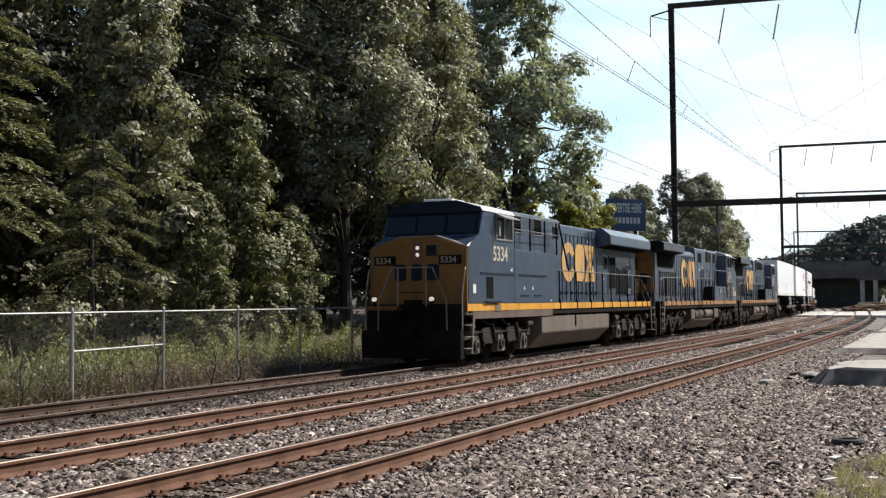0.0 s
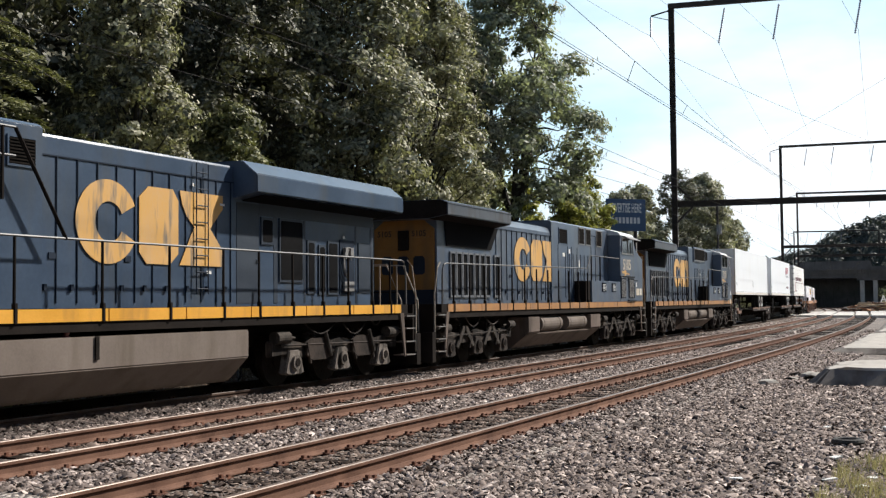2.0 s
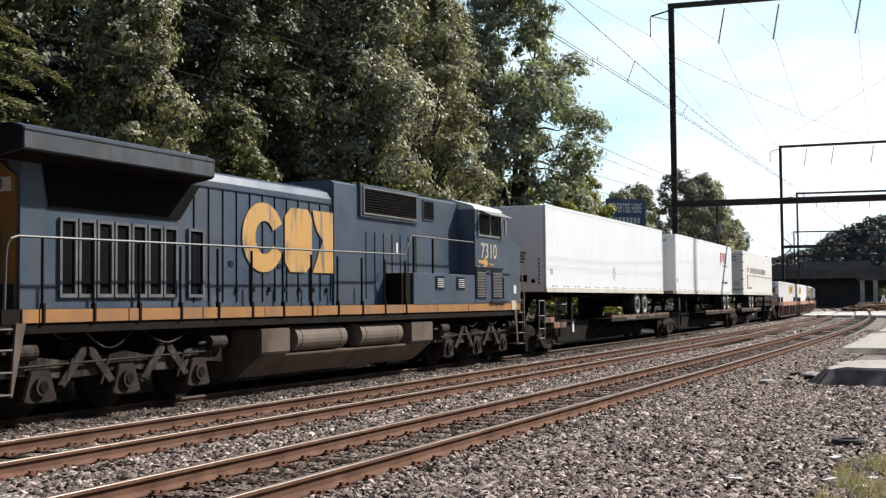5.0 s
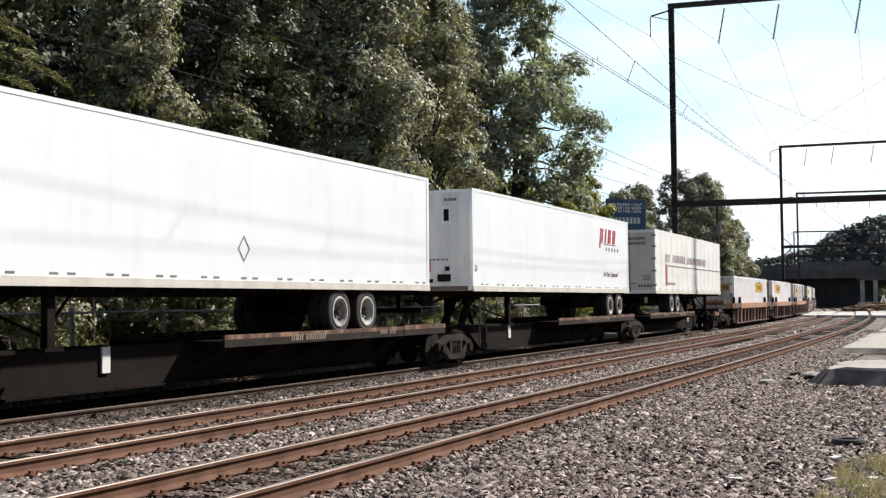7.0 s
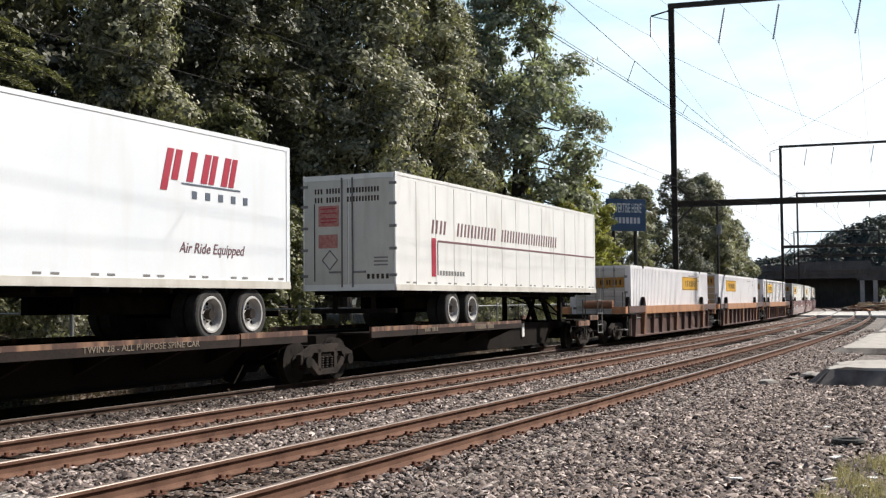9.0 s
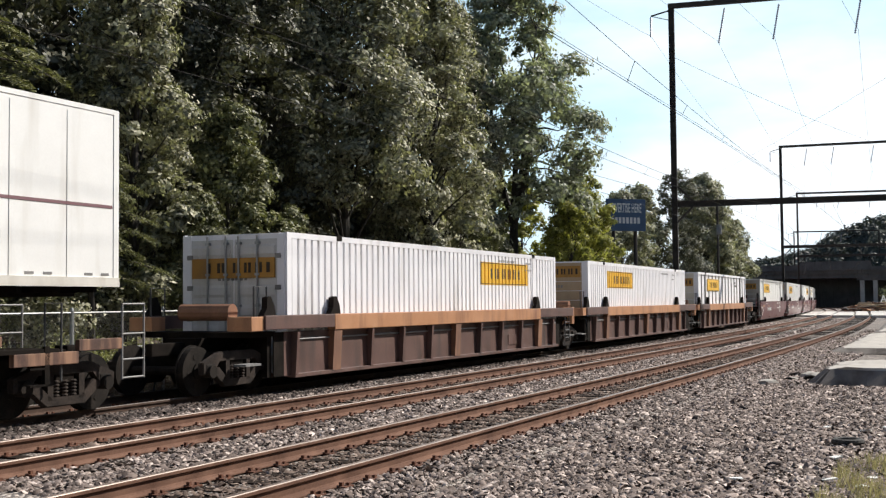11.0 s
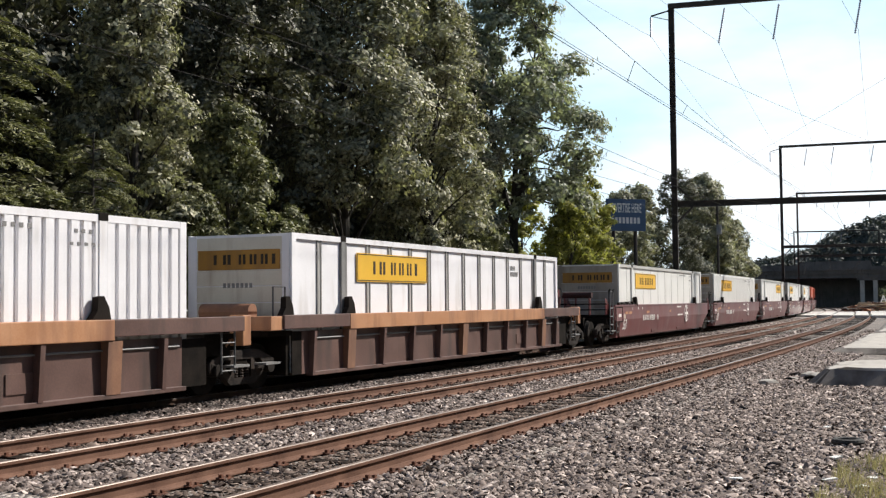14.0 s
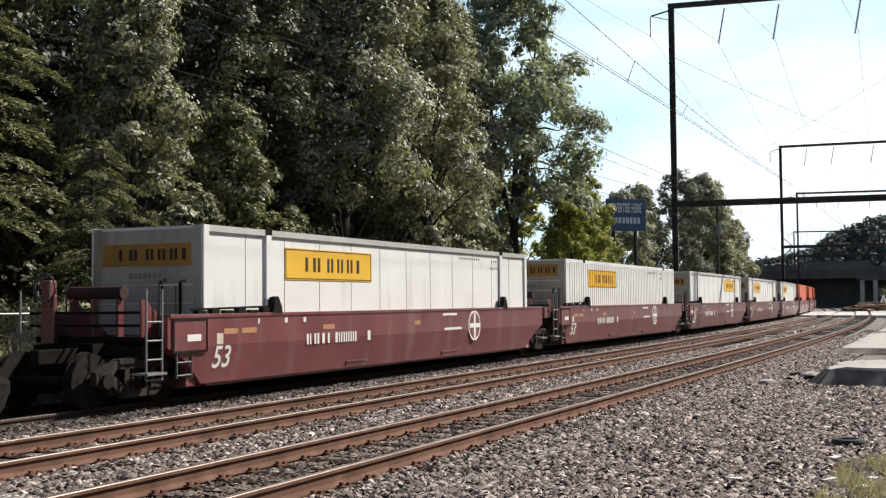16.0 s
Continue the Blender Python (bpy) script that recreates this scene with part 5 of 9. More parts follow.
def well_car(label, style, length=20.3, first=False, pitch=1.59):
    """One well of an articulated double-stack car. style 0: ribbed brown sides with orange top chord; 1: smooth red sides."""
    h = length / 2
    car = thing("well_car", label, "well car", "well cars of the train")
    w0, w1 = -8.72, 8.72
    if style == 0:
        for sy in (-1, 1):
            bm = B()
            stop = -8.175 + 9 * pitch + 1.9
            box(bm, w0 + 0.22, stop, sy * 1.315, sy * 1.34, 0.25, 1.14)
            part("side_sheet", bm, BROWN, car)
            # added dark filler, hides the container behind the sheet's end
            part("side_sheet_end", box(B(), w0 - 0.15, w0 + 0.217, sy * 1.312, sy * 1.337, 0.25, 1.14), UNDER, car, "dark filler at the end of the side sheet")
            for i in range(11):
                xx = -8.175 + pitch * i if i < 10 else stop - 0.62
                wide = 0.17 if i in (1, 5, 9) else 0.05
                bm = B()
                prism_x(bm, [(sy * 1.34, 0.27), (sy * 1.45, 0.27), (sy * 1.50, 1.13), (sy * 1.34, 1.13)], xx - wide, xx + wide)
                part("side_rib", bm, RIBTAN if i in (1, 5, 9) else BROWN, car)
            part("hose_line", tube(B(), [(-8.1, sy * 1.36, 0.98), (stop - 0.1, sy * 1.36, 0.98)], 0.02, 6), GREYRIB, car)
            bm = B()
            box(bm, w0 + 0.5, stop, sy * 1.24, sy * 1.44, 0.20, 0.28, 0.01)
            part("bottom_chord", bm, BROWN, car)
            bm = B()
            brk = -8.175 + 9 * pitch - 0.05
            box(bm, -6.72, brk, sy * 1.32, sy * 1.52, 1.14, 1.48, 0.015)
            part("top_chord", bm, ORANGE, car, "faded orange top chord")
            bm = B()
            box(bm, -9.85, -9.42, sy * 0.9, sy * 1.47, 1.18, 1.46, 0.015)
            part("top_chord", bm, ORANGE, car, "faded orange top chord")
            bm = B()
            box(bm, -9.42, -6.72, sy * 1.32, sy * 1.515, 1.20, 1.48, 0.015)
            part("top_chord", bm, BROWN, car, "rusty brown chord end")
            bm = B()
            box(bm, brk, 9.72, sy * 1.32, sy * 1.515, 1.20, 1.48, 0.015)
            part("top_chord", bm, BROWN, car, "rusty brown chord end")
            bm = B()
            box(bm, 8.55, 9.75, sy * 0.4, sy * 1.15, 0.74, 1.04)
            part("end_beam", bm, UNDER, car)
            part("placard", plate(B(), [(3.95, 0.42), (4.7, 0.42), (4.7, 0.72), (3.95, 0.72)], sy * 1.34, sy, 0.02), BROWN, car)
        em = BROWN
    else:
        for sy in (-1, 1):
            bm = B()
            prism_y(bm, [(w0 - 0.75, 0.96), (w1 + 0.85, 0.96), (w1 + 0.2, 0.72), (w1 - 0.35, 0.28), (w0 + 0.35, 0.28), (w0 - 0.2, 0.72)], sy * 1.20, sy * 1.44)
            for v in bm.verts:
                if abs(v.co.y) > 1.3:
                    v.co.y -= sy * 0.115 * (0.96 - v.co.z) / 0.68
            prism_y(bm, [(w0 - 0.75, 0.96), (w0 - 0.75, 1.5), (w1 + 0.85, 1.5), (w1 + 0.85, 0.96)], sy * 1.30, sy * 1.44)
            part("side_sheet", bm, REDCAR, car, "smooth mineral-red side")
            bm = B()
            box(bm, w0 - 0.7, w1 + 0.8, sy * 1.28, sy * 1.46, 1.47, 1.54, 0.01)
            part("top_chord", bm, REDCAR, car)
            yy = sy * 1.44
            f = (lambda x: x) if sy < 0 else (lambda x: -x)
            m53 = facing(f(-8.15), sy * 1.374, 0.55, sy) @ pose(0, 0, 0, 9.6)
            text_part("53", 0.58, m53, WHITEMARK, car, "painted_number", "white painted 53", shear=0.12, bold=0.006)
            for x, z, ws, hh in ((-4.90, 0.86, (0.07, 0.05, -0.02, 0.07, 0.07, -0.02, 0.10, -0.02, 0.08, -0.14, 0.09, 0.05, 0.05, 0.05, 0.05, 0.05, 0.05, 0.05, 0.06, -0.42, 0.13), 0.22), (-6.7, 1.33, (0.05, -0.8, 0.1, -0.5, 0.1), 0.1), (2.0, 0.98, (1.1,), 0.06), (1.9, 1.36, (0.9,), 0.06)):
                tot = sum(abs(w) + 0.05 for w in ws)
                bars(car, x if sy < 0 else -x - tot, z, yy, sy, ws, hh, 0.055, WHITEMARK)
            for x, w in ((-7.6, 0.45), (-7.0, 0.5), (-4.0, 0.5), (0.35, 0.4), (4.2, 0.35)):
                xx = f(x)
                bm = B()
                plate(bm, [(xx - w / 2, 1.16), (xx + w / 2, 1.16), (xx + w / 2, 1.26), (xx - w / 2, 1.26)], yy, sy, 0.006)
                part("placard", bm, ORANGE, car)
            bm = B()
            xx = f(4.0)
            plate(bm, [(xx + 0.42 * math.cos(a), 1.06 + 0.42 * math.sin(a)) for a in np.linspace(0, math.tau, 25)[:-1]], yy, sy, 0.006)
            part("round_mark", bm, WHITEMARK, car, "round white mark")
            bm = B()
            plate(bm, [(xx + 0.36 * math.cos(a), 1.06 + 0.36 * math.sin(a)) for a in np.linspace(0, math.tau, 25)[:-1]], yy + sy * 0.006, sy, 0.005)
            part("mark_field", bm, REDCAR, car)
            bm = B()
            for a in ((-0.06, 0.06, -0.34, 0.34), (-0.34, -0.06, -0.06, 0.06), (0.06, 0.34, -0.06, 0.06)):
                plate(bm, [(xx + a[0], 1.06 + a[2]), (xx + a[1], 1.06 + a[2]), (xx + a[1], 1.06 + a[3]), (xx + a[0], 1.06 + a[3])], yy + sy * 0.011, sy, 0.004)
            part("mark_cross", bm, WHITEMARK, car)
            for x in (-2.6, 2.5):
                bm = B()
                box(bm, f(x) - 0.5, f(x) + 0.5, sy * 1.33, sy * 1.37, 0.40, 0.43)
                box(bm, f(x) - 0.5, f(x) - 0.47, sy * 1.32, sy * 1.37, 0.33, 0.43)
                part("hand_hold", bm, REDCAR, car)
            bm = B()
            xx = f(-8.85)
            plate(bm, [(xx - 0.5, 0.86), (xx + 0.5, 0.86), (xx + 0.5, 1.46), (xx - 0.5, 1.46)], sy * 1.44, sy, 0.02)
            part("end_panel", bm, REDCAR, car)
            bm = B()
            for a, b, c, d in ((-0.5, 0.5, 0.86, 0.90), (-0.5, 0.5, 1.42, 1.46), (-0.5, -0.46, 0.90, 1.42), (0.46, 0.5, 0.90, 1.42)):
                plate(bm, [(xx + a, c), (xx + b, c), (xx + b, d), (xx + a, d)], sy * 1.46, sy, 0.008)
            part("panel_border", bm, BLACK, car)
            part("placard", plate(B(), [(xx - 0.1, 1.06), (xx + 0.3, 1.06), (xx + 0.3, 1.18), (xx - 0.1, 1.18)], sy * 1.46, sy, 0.006), WHITEMARK, car)
            xx = f(-7.95)
            part("placard", plate(B(), [(xx - 0.1, 0.98), (xx + 0.1, 0.98), (xx + 0.1, 1.18), (xx - 0.1, 1.18)], sy * 1.44, sy, 0.006), LETTER, car)
        em = REDCAR
    # floor, end platforms, corner guides, ladders, couplings
    bm = B()
    box(bm, w0 + 0.6, w1 - 0.6, -1.25, 1.25, 0.22, 0.27)
    part("well_floor", bm, em, car)
    for e in (-1, 1):
        bm = B()
        rear = style == 0 and e > 0
        half = 1.335 if rear else 1.28
        front = style == 0 and e < 0
        box(bm, -9.02 if front else e * (stop + 0.003 if rear else 8.5), -8.875 if front else e * 8.75, -half, half, 0.25, 1.16 if front else 1.1)
        part("bulkhead", bm, UNDER if rear or front else em, car)
    for e in (-1, 1):
        bm = B()
        box(bm, e * 8.75, e * (h - 0.05), -0.35, 0.35, 0.72, 1.05)
        box(bm, e * 8.75, e * (h - 0.45), -1.3, 1.3, 1.05, 1.16)
        part("end_sill", bm, UNDER, car)
    for sy in (-1, 1):
        for x in (-9.2, -6.6, 5.85 if pitch < 1.6 else 6.3) if style == 0 else (-6.05, 6.3):
            bm = B()
            prism_y(bm, [(x - 0.22, 1.48), (x + 0.22, 1.48), (x + 0.17, 1.68), (x + 0.05, 1.86), (x - 0.08, 1.84), (x - 0.10, 1.62)], sy * 1.33, sy * 1.46)
            part("container_guide", bm, BLACK, car)
    for sy in (-1, 1):
        if style == 0:
            car_ladder(car, h - 1.05, sy, HANDRAIL, 0.42, 1.30)
        else:
            car_ladder(car, -h + 0.95, sy, HANDRAIL, 0.42, 1.20)
            for xx in (-h + 0.80, -h + 1.35):
                part("end_post", tube(B(), [(xx, sy * 1.2, 1.1), (xx, sy * 1.2, 2.12), (xx + 0.12, sy * 1.2, 2.14)], 0.035, 6), UNDER, car)
        pipe_rail(car, [(-h + 0.7, sy * 1.25, 1.15), (-h + 0.7, sy * 1.25, 2.05), (-h + 1.15, sy * 1.25, 2.05), (-h + 1.15, sy * 1.25, 1.15)], 0.02)
        bm = B()
        box(bm, -h + 0.1, -h + 0.62, sy * 1.2, sy * 1.48, 0.52, 0.56)
        part("step", bm, GREYRIB, car)
        bm = B()
        box(bm, h - 0.7, h - 0.2, sy * 1.2, sy * 1.46, 0.52, 0.56)
        part("step", bm, GREYRIB, car)
        bm = B()
        tube(bm, [(h - 0.55, sy * 1.1, 0.85 + 0.0), (h - 0.4, sy * 1.3, 1.2), (h - 0.5, sy * 1.25, 1.45)], 0.025, 6)
        box(bm, h - 0.42, h - 0.16, sy * 1.15, sy * 1.47, 0.92 if style == 0 else 1.16, 1.5, 0.02)
        part("end_bracket", bm, ORANGE if style == 0 else em, car)
    bm = B()
    if style == 0:
        tube(bm, [(-h + 0.5, -0.9, 1.55), (-h + 0.5, 0.3, 1.55)], 0.17, 14)
        part("brake_reservoir", bm, RIBTAN, car, "rust-tan brake reservoir")
    else:
        tube(bm, [(-h + 0.62, -0.55, 1.93), (-h + 0.62, 0.65, 1.93)], 0.12, 14)
        part("brake_reservoir", bm, GRIMYRED, car, "grimy dark red brake reservoir")
        for y in (-0.45, 0.1, 0.55):
            part("reservoir_bracket", box(B(), -h + 0.55, -h + 0.69, y - 0.03, y + 0.03, 1.14, 1.83), em, car)
        bm = B()
        box(bm, -h + 0.14, -h + 0.22, 0.60, 0.90, 1.05, 1.90, 0.02)
        box(bm, -h + 0.10, -h + 0.28, 0.66, 0.86, 1.70, 2.16, 0.03)
        part("brake_stand", bm, REDCAR, car)
        part("brake_wheel", tube(B(), [(-h + 0.04, 0.72 + 0.24 * math.cos(a), 2.02 + 0.24 * math.sin(a)) for a in np.linspace(0, math.tau, 17)], 0.022, 5), HANDRAIL, car)
        for y in (-1.18, 0.36):
            part("gusset_plate", prism_y(B(), [(-h + 0.30, 1.16), (-h + 1.30, 1.16), (-h + 0.42, 1.80), (-h + 0.30, 1.80)], y, y + 0.03), em, car, "dusty red triangular gusset")
        for zz in (1.36, 1.58):
            part("cross_pipe", tube(B(), [(-h + 0.2, -1.25, zz), (-h + 0.2, 1.2, zz)], 0.028, 6), UNDER, car)
        for sy in (-1, 1):
            bm = B()
            for xx in (-h + 0.16, -h + 0.58):
                tube(bm, [(xx, sy * 1.40, 0.42), (xx, sy * 1.40, 1.98)], 0.020, 6)
            for zz in (0.44, 0.78, 1.10, 1.42):
                tube(bm, [(-h + 0.16, sy * 1.40, zz), (-h + 0.58, sy * 1.40, zz)], 0.018, 6)
            part("grab_iron_frame", bm, GREYRIB, car, "pale worn grab irons at the car end")
            for k in range(6):
                part("locking_block", box(B(), -8.55 + k * 0.42, -8.30 + k * 0.42, sy * 1.28, sy * 1.40, 1.54, 1.60 + 0.04 * (k % 2), 0.012), BLACK, car)
            part("locking_rod", tube(B(), [(-8.7, sy * 1.36, 1.62), (-6.2, sy * 1.36, 1.66)], 0.022, 6), UNDER, car)
        bm = B()
        box(bm, -h + 0.3, -h + 1.3, -1.22, 1.22, 0.78, 1.02)
        part("end_beam", bm, UNDER, car)
    if first:
        freight_truck(car, -h + 0.35)
        bm = B()
        box(bm, -h - 0.95, -h + 0.2, -0.1, 0.1, 0.74, 0.98, 0.02)
        part("coupler", bm, UNDER, car)
    freight_truck(car, h + 0.05)
    return car


SMOOTHBOX = material("off_white_smooth_panel", (0.70, 0.685, 0.65), (0.78, 0.765, 0.73), 0.42, scale=0.8, bump=0.01, dirt=(0.46, 0.43, 0.39), dirt_cut=(0.55, 0.9))
TOPRAIL = material("dull_grey_top_rail", (0.40, 0.39, 0.37), (0.50, 0.485, 0.46), 0.5, bump=0.02)
SEAM = material("pale_panel_seam", (0.40, 0.385, 0.37), (0.48, 0.465, 0.445), 0.6, bump=0)
# off-white end with a brown smear, darkened because the end lies in shade
SHADEDEND = material("smeared_shaded_end_panel", (0.36, 0.32, 0.265), (0.48, 0.435, 0.37), 0.6, scale=0.9, dirt=(0.16, 0.115, 0.075), dirt_cut=(0.50, 0.72), dirt_scale=0.5)
DOORWHITE = material("grey_white_door", (0.50, 0.49, 0.47), (0.60, 0.585, 0.56), 0.55, dirt=(0.36, 0.33, 0.29), dirt_cut=(0.5, 0.8))
# the yellow sign again, darkened for the end in shade
SIGNEND = material("shade_amber_sign", (0.36, 0.175, 0.025), (0.45, 0.23, 0.04), 0.55, dirt=(0.20, 0.11, 0.04), dirt_cut=(0.45, 0.8))
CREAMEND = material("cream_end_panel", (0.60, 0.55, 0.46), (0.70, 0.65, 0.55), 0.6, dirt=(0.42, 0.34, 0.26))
# tan panels, with some of the end's shade in the colour
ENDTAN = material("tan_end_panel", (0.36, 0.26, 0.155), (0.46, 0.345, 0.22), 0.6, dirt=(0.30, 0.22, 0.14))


def container(label, mat, style, sign_x=None, length=16.8, sign_w=3.75, end_sign=True, doors=False):
    """53-foot domestic container. style 0: close white ribs; 1: wide panels with dark posts; 2: smooth plate."""
    h = length / 2
    car = thing("container", label, "container", "containers on the well cars")
    z0, z1 = 0.29, 3.18
    bm = B()
    box(bm, -h, h, -1.25, 1.25, z0, z1 - 0.01)
    body = part("box_body", bm, mat, car)
    bm = B()
    for sy in (-1, 1):
        box(bm, -h, h, sy * 1.25, sy * 1.30, z0, z0 + 0.14)
        for e in (-1, 1):
            box(bm, e * (h - 0.16), e * (h + 0.01), sy * 1.25, sy * 1.305, z0, z1)
    part("frame", bm, mat, car)
    bm = B()
    for sy in (-1, 1):
        box(bm, -h + 0.16, h - 0.16, sy * 1.25, sy * 1.30, z1 - 0.12, z1)
    part("top_rail", bm, TOPRAIL if style == 2 and mat == SMOOTHBOX else mat, car)
    for sy in (-1, 1):
        for x in (-6.25, 6.25):
            bm = B()
            box(bm, x - 0.09, x + 0.09, sy * 1.25, sy * 1.308, z0, z1 + 0.01)
            part("lifting_post", bm, mat if style != 1 else GREYRIB, car)
            bm = B()
            box(bm, x - 0.11, x + 0.11, sy * 1.1, sy * 1.315, z1 - 0.1, z1 + 0.03, 0.01)
            part("corner_casting", bm, UNDER, car)
    if style == 0:
        n = 60
        for sy in (-1, 1):
            bm = B()
            for i in range(n):
                x = -h + 0.3 + (length - 0.6) * i / (n - 1)
                a = [(x - 0.105, 1.25), (x - 0.090, 1.293), (x + 0.090, 1.293), (x + 0.105, 1.25)]
                lo = [bm.verts.new((px, sy * py, z0 + 0.14)) for px, py in a]
                hi = [bm.verts.new((px, sy * py, z1 - 0.12)) for px, py in a]
                for k in range(3):
                    bm.faces.new((lo[k], lo[k + 1], hi[k + 1], hi[k]))
            part("side_ribs", bm, mat, body)
    elif style == 1:
        xs = np.linspace(-h + 1.15, h - 1.15, 14)
        for sy in (-1, 1):
            for x in xs:
                bm = B()
                box(bm, float(x) - 0.085, float(x) + 0.085, sy * 1.25, sy * 1.262, z0 + 0.14, z1 - 0.12)
                post = part("side_post", bm, TOPRAIL, body)
                bm = B()
                for d in (-0.07, 0.07):
                    box(bm, float(x) + d - 0.026, float(x) + d + 0.026, sy * 1.262, sy * 1.275, z0 + 0.14, z1 - 0.12)
                part("post_flange", bm, GREYRIB, post)
    else:
        for sy in (-1, 1):
            for i in range(1, 12):
                bm = B()
                x = -h + length * i / 12
                box(bm, x - 0.006, x + 0.006, sy * 1.25, sy * 1.257, z0 + 0.14, z1 - 0.12)
                part("panel_seam", bm, SEAM, body)
    if sign_x is not None:
        for sy in (-1, 1):
            y = sy * (1.29 if style == 0 else 1.277 if style == 1 else 1.257)
            x = sign_x
            bm = B()
            if style == 0:
                pitch = (length - 0.6) / 59
                ribs = [-h + 0.3 + pitch * i for i in range(60)]
                line = [(a + d, yy) for a in ribs if x - 0.05 < a < x + sign_w + 0.05 for d, yy in ((-0.107, 1.255), (-0.092, 1.299), (0.092, 1.299), (0.107, 1.255))]
                lo = [bm.verts.new((px, sy * py, 2.2)) for px, py in line]
                hi = [bm.verts.new((px, sy * py, 2.86)) for px, py in line]
                for k in range(len(line) - 1):
                    bm.faces.new((lo[k], lo[k + 1], hi[k + 1], hi[k]))
            else:
                plate(bm, [(x, 2.2), (x + sign_w, 2.2), (x + sign_w, 2.86), (x, 2.86)], y, sy, 0.008)
            s = part("sign_panel", bm, SIGNY, car, "yellow sign panel")
            k = sign_w / 3.75
            bars(s, x + 0.80 * k, 2.38, y + sy * 0.008, sy, tuple(w * k for w in (0.10, -0.05, 0.10, 0.10, -0.14, 0.08, 0.08, -0.02, 0.08, 0.08, -0.02, 0.08, 0.08, -0.03, 0.12)), 0.30, 0.085 * k, SIGNB)
            bm = B()
            for a in ((0.02, sign_w - 0.02, 0.02, 0.04), (0.02, sign_w - 0.02, 0.62, 0.64), (0.02, 0.05, 0.04, 0.62), (sign_w - 0.05, sign_w - 0.02, 0.04, 0.62)):
                plate(bm, [(x + a[0], 2.2 + a[2]), (x + a[1], 2.2 + a[2]), (x + a[1], 2.2 + a[3]), (x + a[0], 2.2 + a[3])], y + sy * 0.008, sy, 0.003)
            part("sign_border", bm, SIGNB, s)
    # painted number rows, plain bars
    if mat in (WHITEBOX, SMOOTHBOX):
        for sy in (-1, 1):
            yb = sy * (1.294 if style == 0 else 1.252)
            for x, z, n, hh in ((4.15, 2.66, 4, 0.13), (4.15, 2.48, 6, 0.13)) if style == 1 else ((3.3, 2.88, 9, 0.07), (5.6, 2.86, 3, 0.06), (5.5, 2.66, 5, 0.05)):
                bars(body, x, z, yb, sy, (0.075,) * n, hh, 0.035 if style == 1 else 0.09, GREYRIB)
    # end wall
    for y in (-1.16, 1.16):
        bm = B()
        box(bm, -h - 0.03, -h, y - 0.09, y + 0.09, z0, z1 - 0.02, 0.01)
        part("end_post", bm, SHADEDEND if mat == SMOOTHBOX else mat, car)
    endmat = CREAMEND if style == 1 else SHADEDEND if mat == SMOOTHBOX else ENDTAN if mat == WHITEBOX else mat
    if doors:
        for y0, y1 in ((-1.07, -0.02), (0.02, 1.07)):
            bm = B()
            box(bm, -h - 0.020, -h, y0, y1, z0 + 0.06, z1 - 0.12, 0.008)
            leaf = part("door", bm, DOORWHITE, car, "grey-white container door")
            for k in range(6):
                box_z = z0 + 0.30 + k * 0.42
                part("door_rib", prism_y(B(), [(-h - 0.02, box_z), (-h - 0.045, box_z + 0.06), (-h - 0.045, box_z + 0.20), (-h - 0.02, box_z + 0.26)], y0 + 0.05, y1 - 0.05), DOORWHITE, leaf)
        for y in (-0.62, -0.16, 0.16, 0.62):
            part("lock_rod", tube(B(), [(-h - 0.085, y, z0 + 0.05), (-h - 0.085, y, z1 - 0.05)], 0.022, 6), GALV, car)
            for zz in (0.9, 1.65, 2.3, 2.95):
                part("rod_guide", box(B(), -h - 0.10, -h - 0.02, y - 0.05, y + 0.05, zz, zz + 0.05), GALV, car)
        for y in (-1.1, 1.1):
            for zz in (0.7, 1.35, 2.0, 2.65):
                part("hinge", box(B(), -h - 0.05, -h - 0.02, y - 0.07, y + 0.07, zz, zz + 0.10), GREYRIB, car)
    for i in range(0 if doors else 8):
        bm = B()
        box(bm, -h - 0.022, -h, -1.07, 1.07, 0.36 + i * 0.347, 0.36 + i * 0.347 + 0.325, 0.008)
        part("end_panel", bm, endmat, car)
    if mat in (WHITEBOX, SMOOTHBOX):
        for k in range(7):
            bm = B()
            box(bm, -h - 0.028, -h - 0.021, 0.32 - k * 0.11, 0.39 - k * 0.11, 2.20 - 0.15 * (style == 1), 2.30 - 0.15 * (style == 1))
            part("lettering_bar", bm, GREYRIB, car)
    if end_sign:
        bm = B()
        zs = 2.25 if doors else 2.58 if style == 0 else 2.43
        deep = 0.03 if doors else 0.0
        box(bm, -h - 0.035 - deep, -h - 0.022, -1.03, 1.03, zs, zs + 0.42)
        s = part("sign_panel", bm, SIGNEND, car, "yellow sign panel, shade put into its amber colour")
        y = 0.62
        for w in (0.07, -0.08, 0.07, 0.07, -0.12, 0.06, 0.06, -0.02, 0.06, 0.06, -0.02, 0.06, 0.06, -0.02, 0.08):
            if w > 0:
                bm = B()
                box(bm, -h - 0.045 - deep, -h - 0.034 - deep, y - w, y, zs + 0.11, zs + 0.32)
                part("lettering_bar", bm, SIGNB, s)
            y -= abs(w) + 0.045
    return car


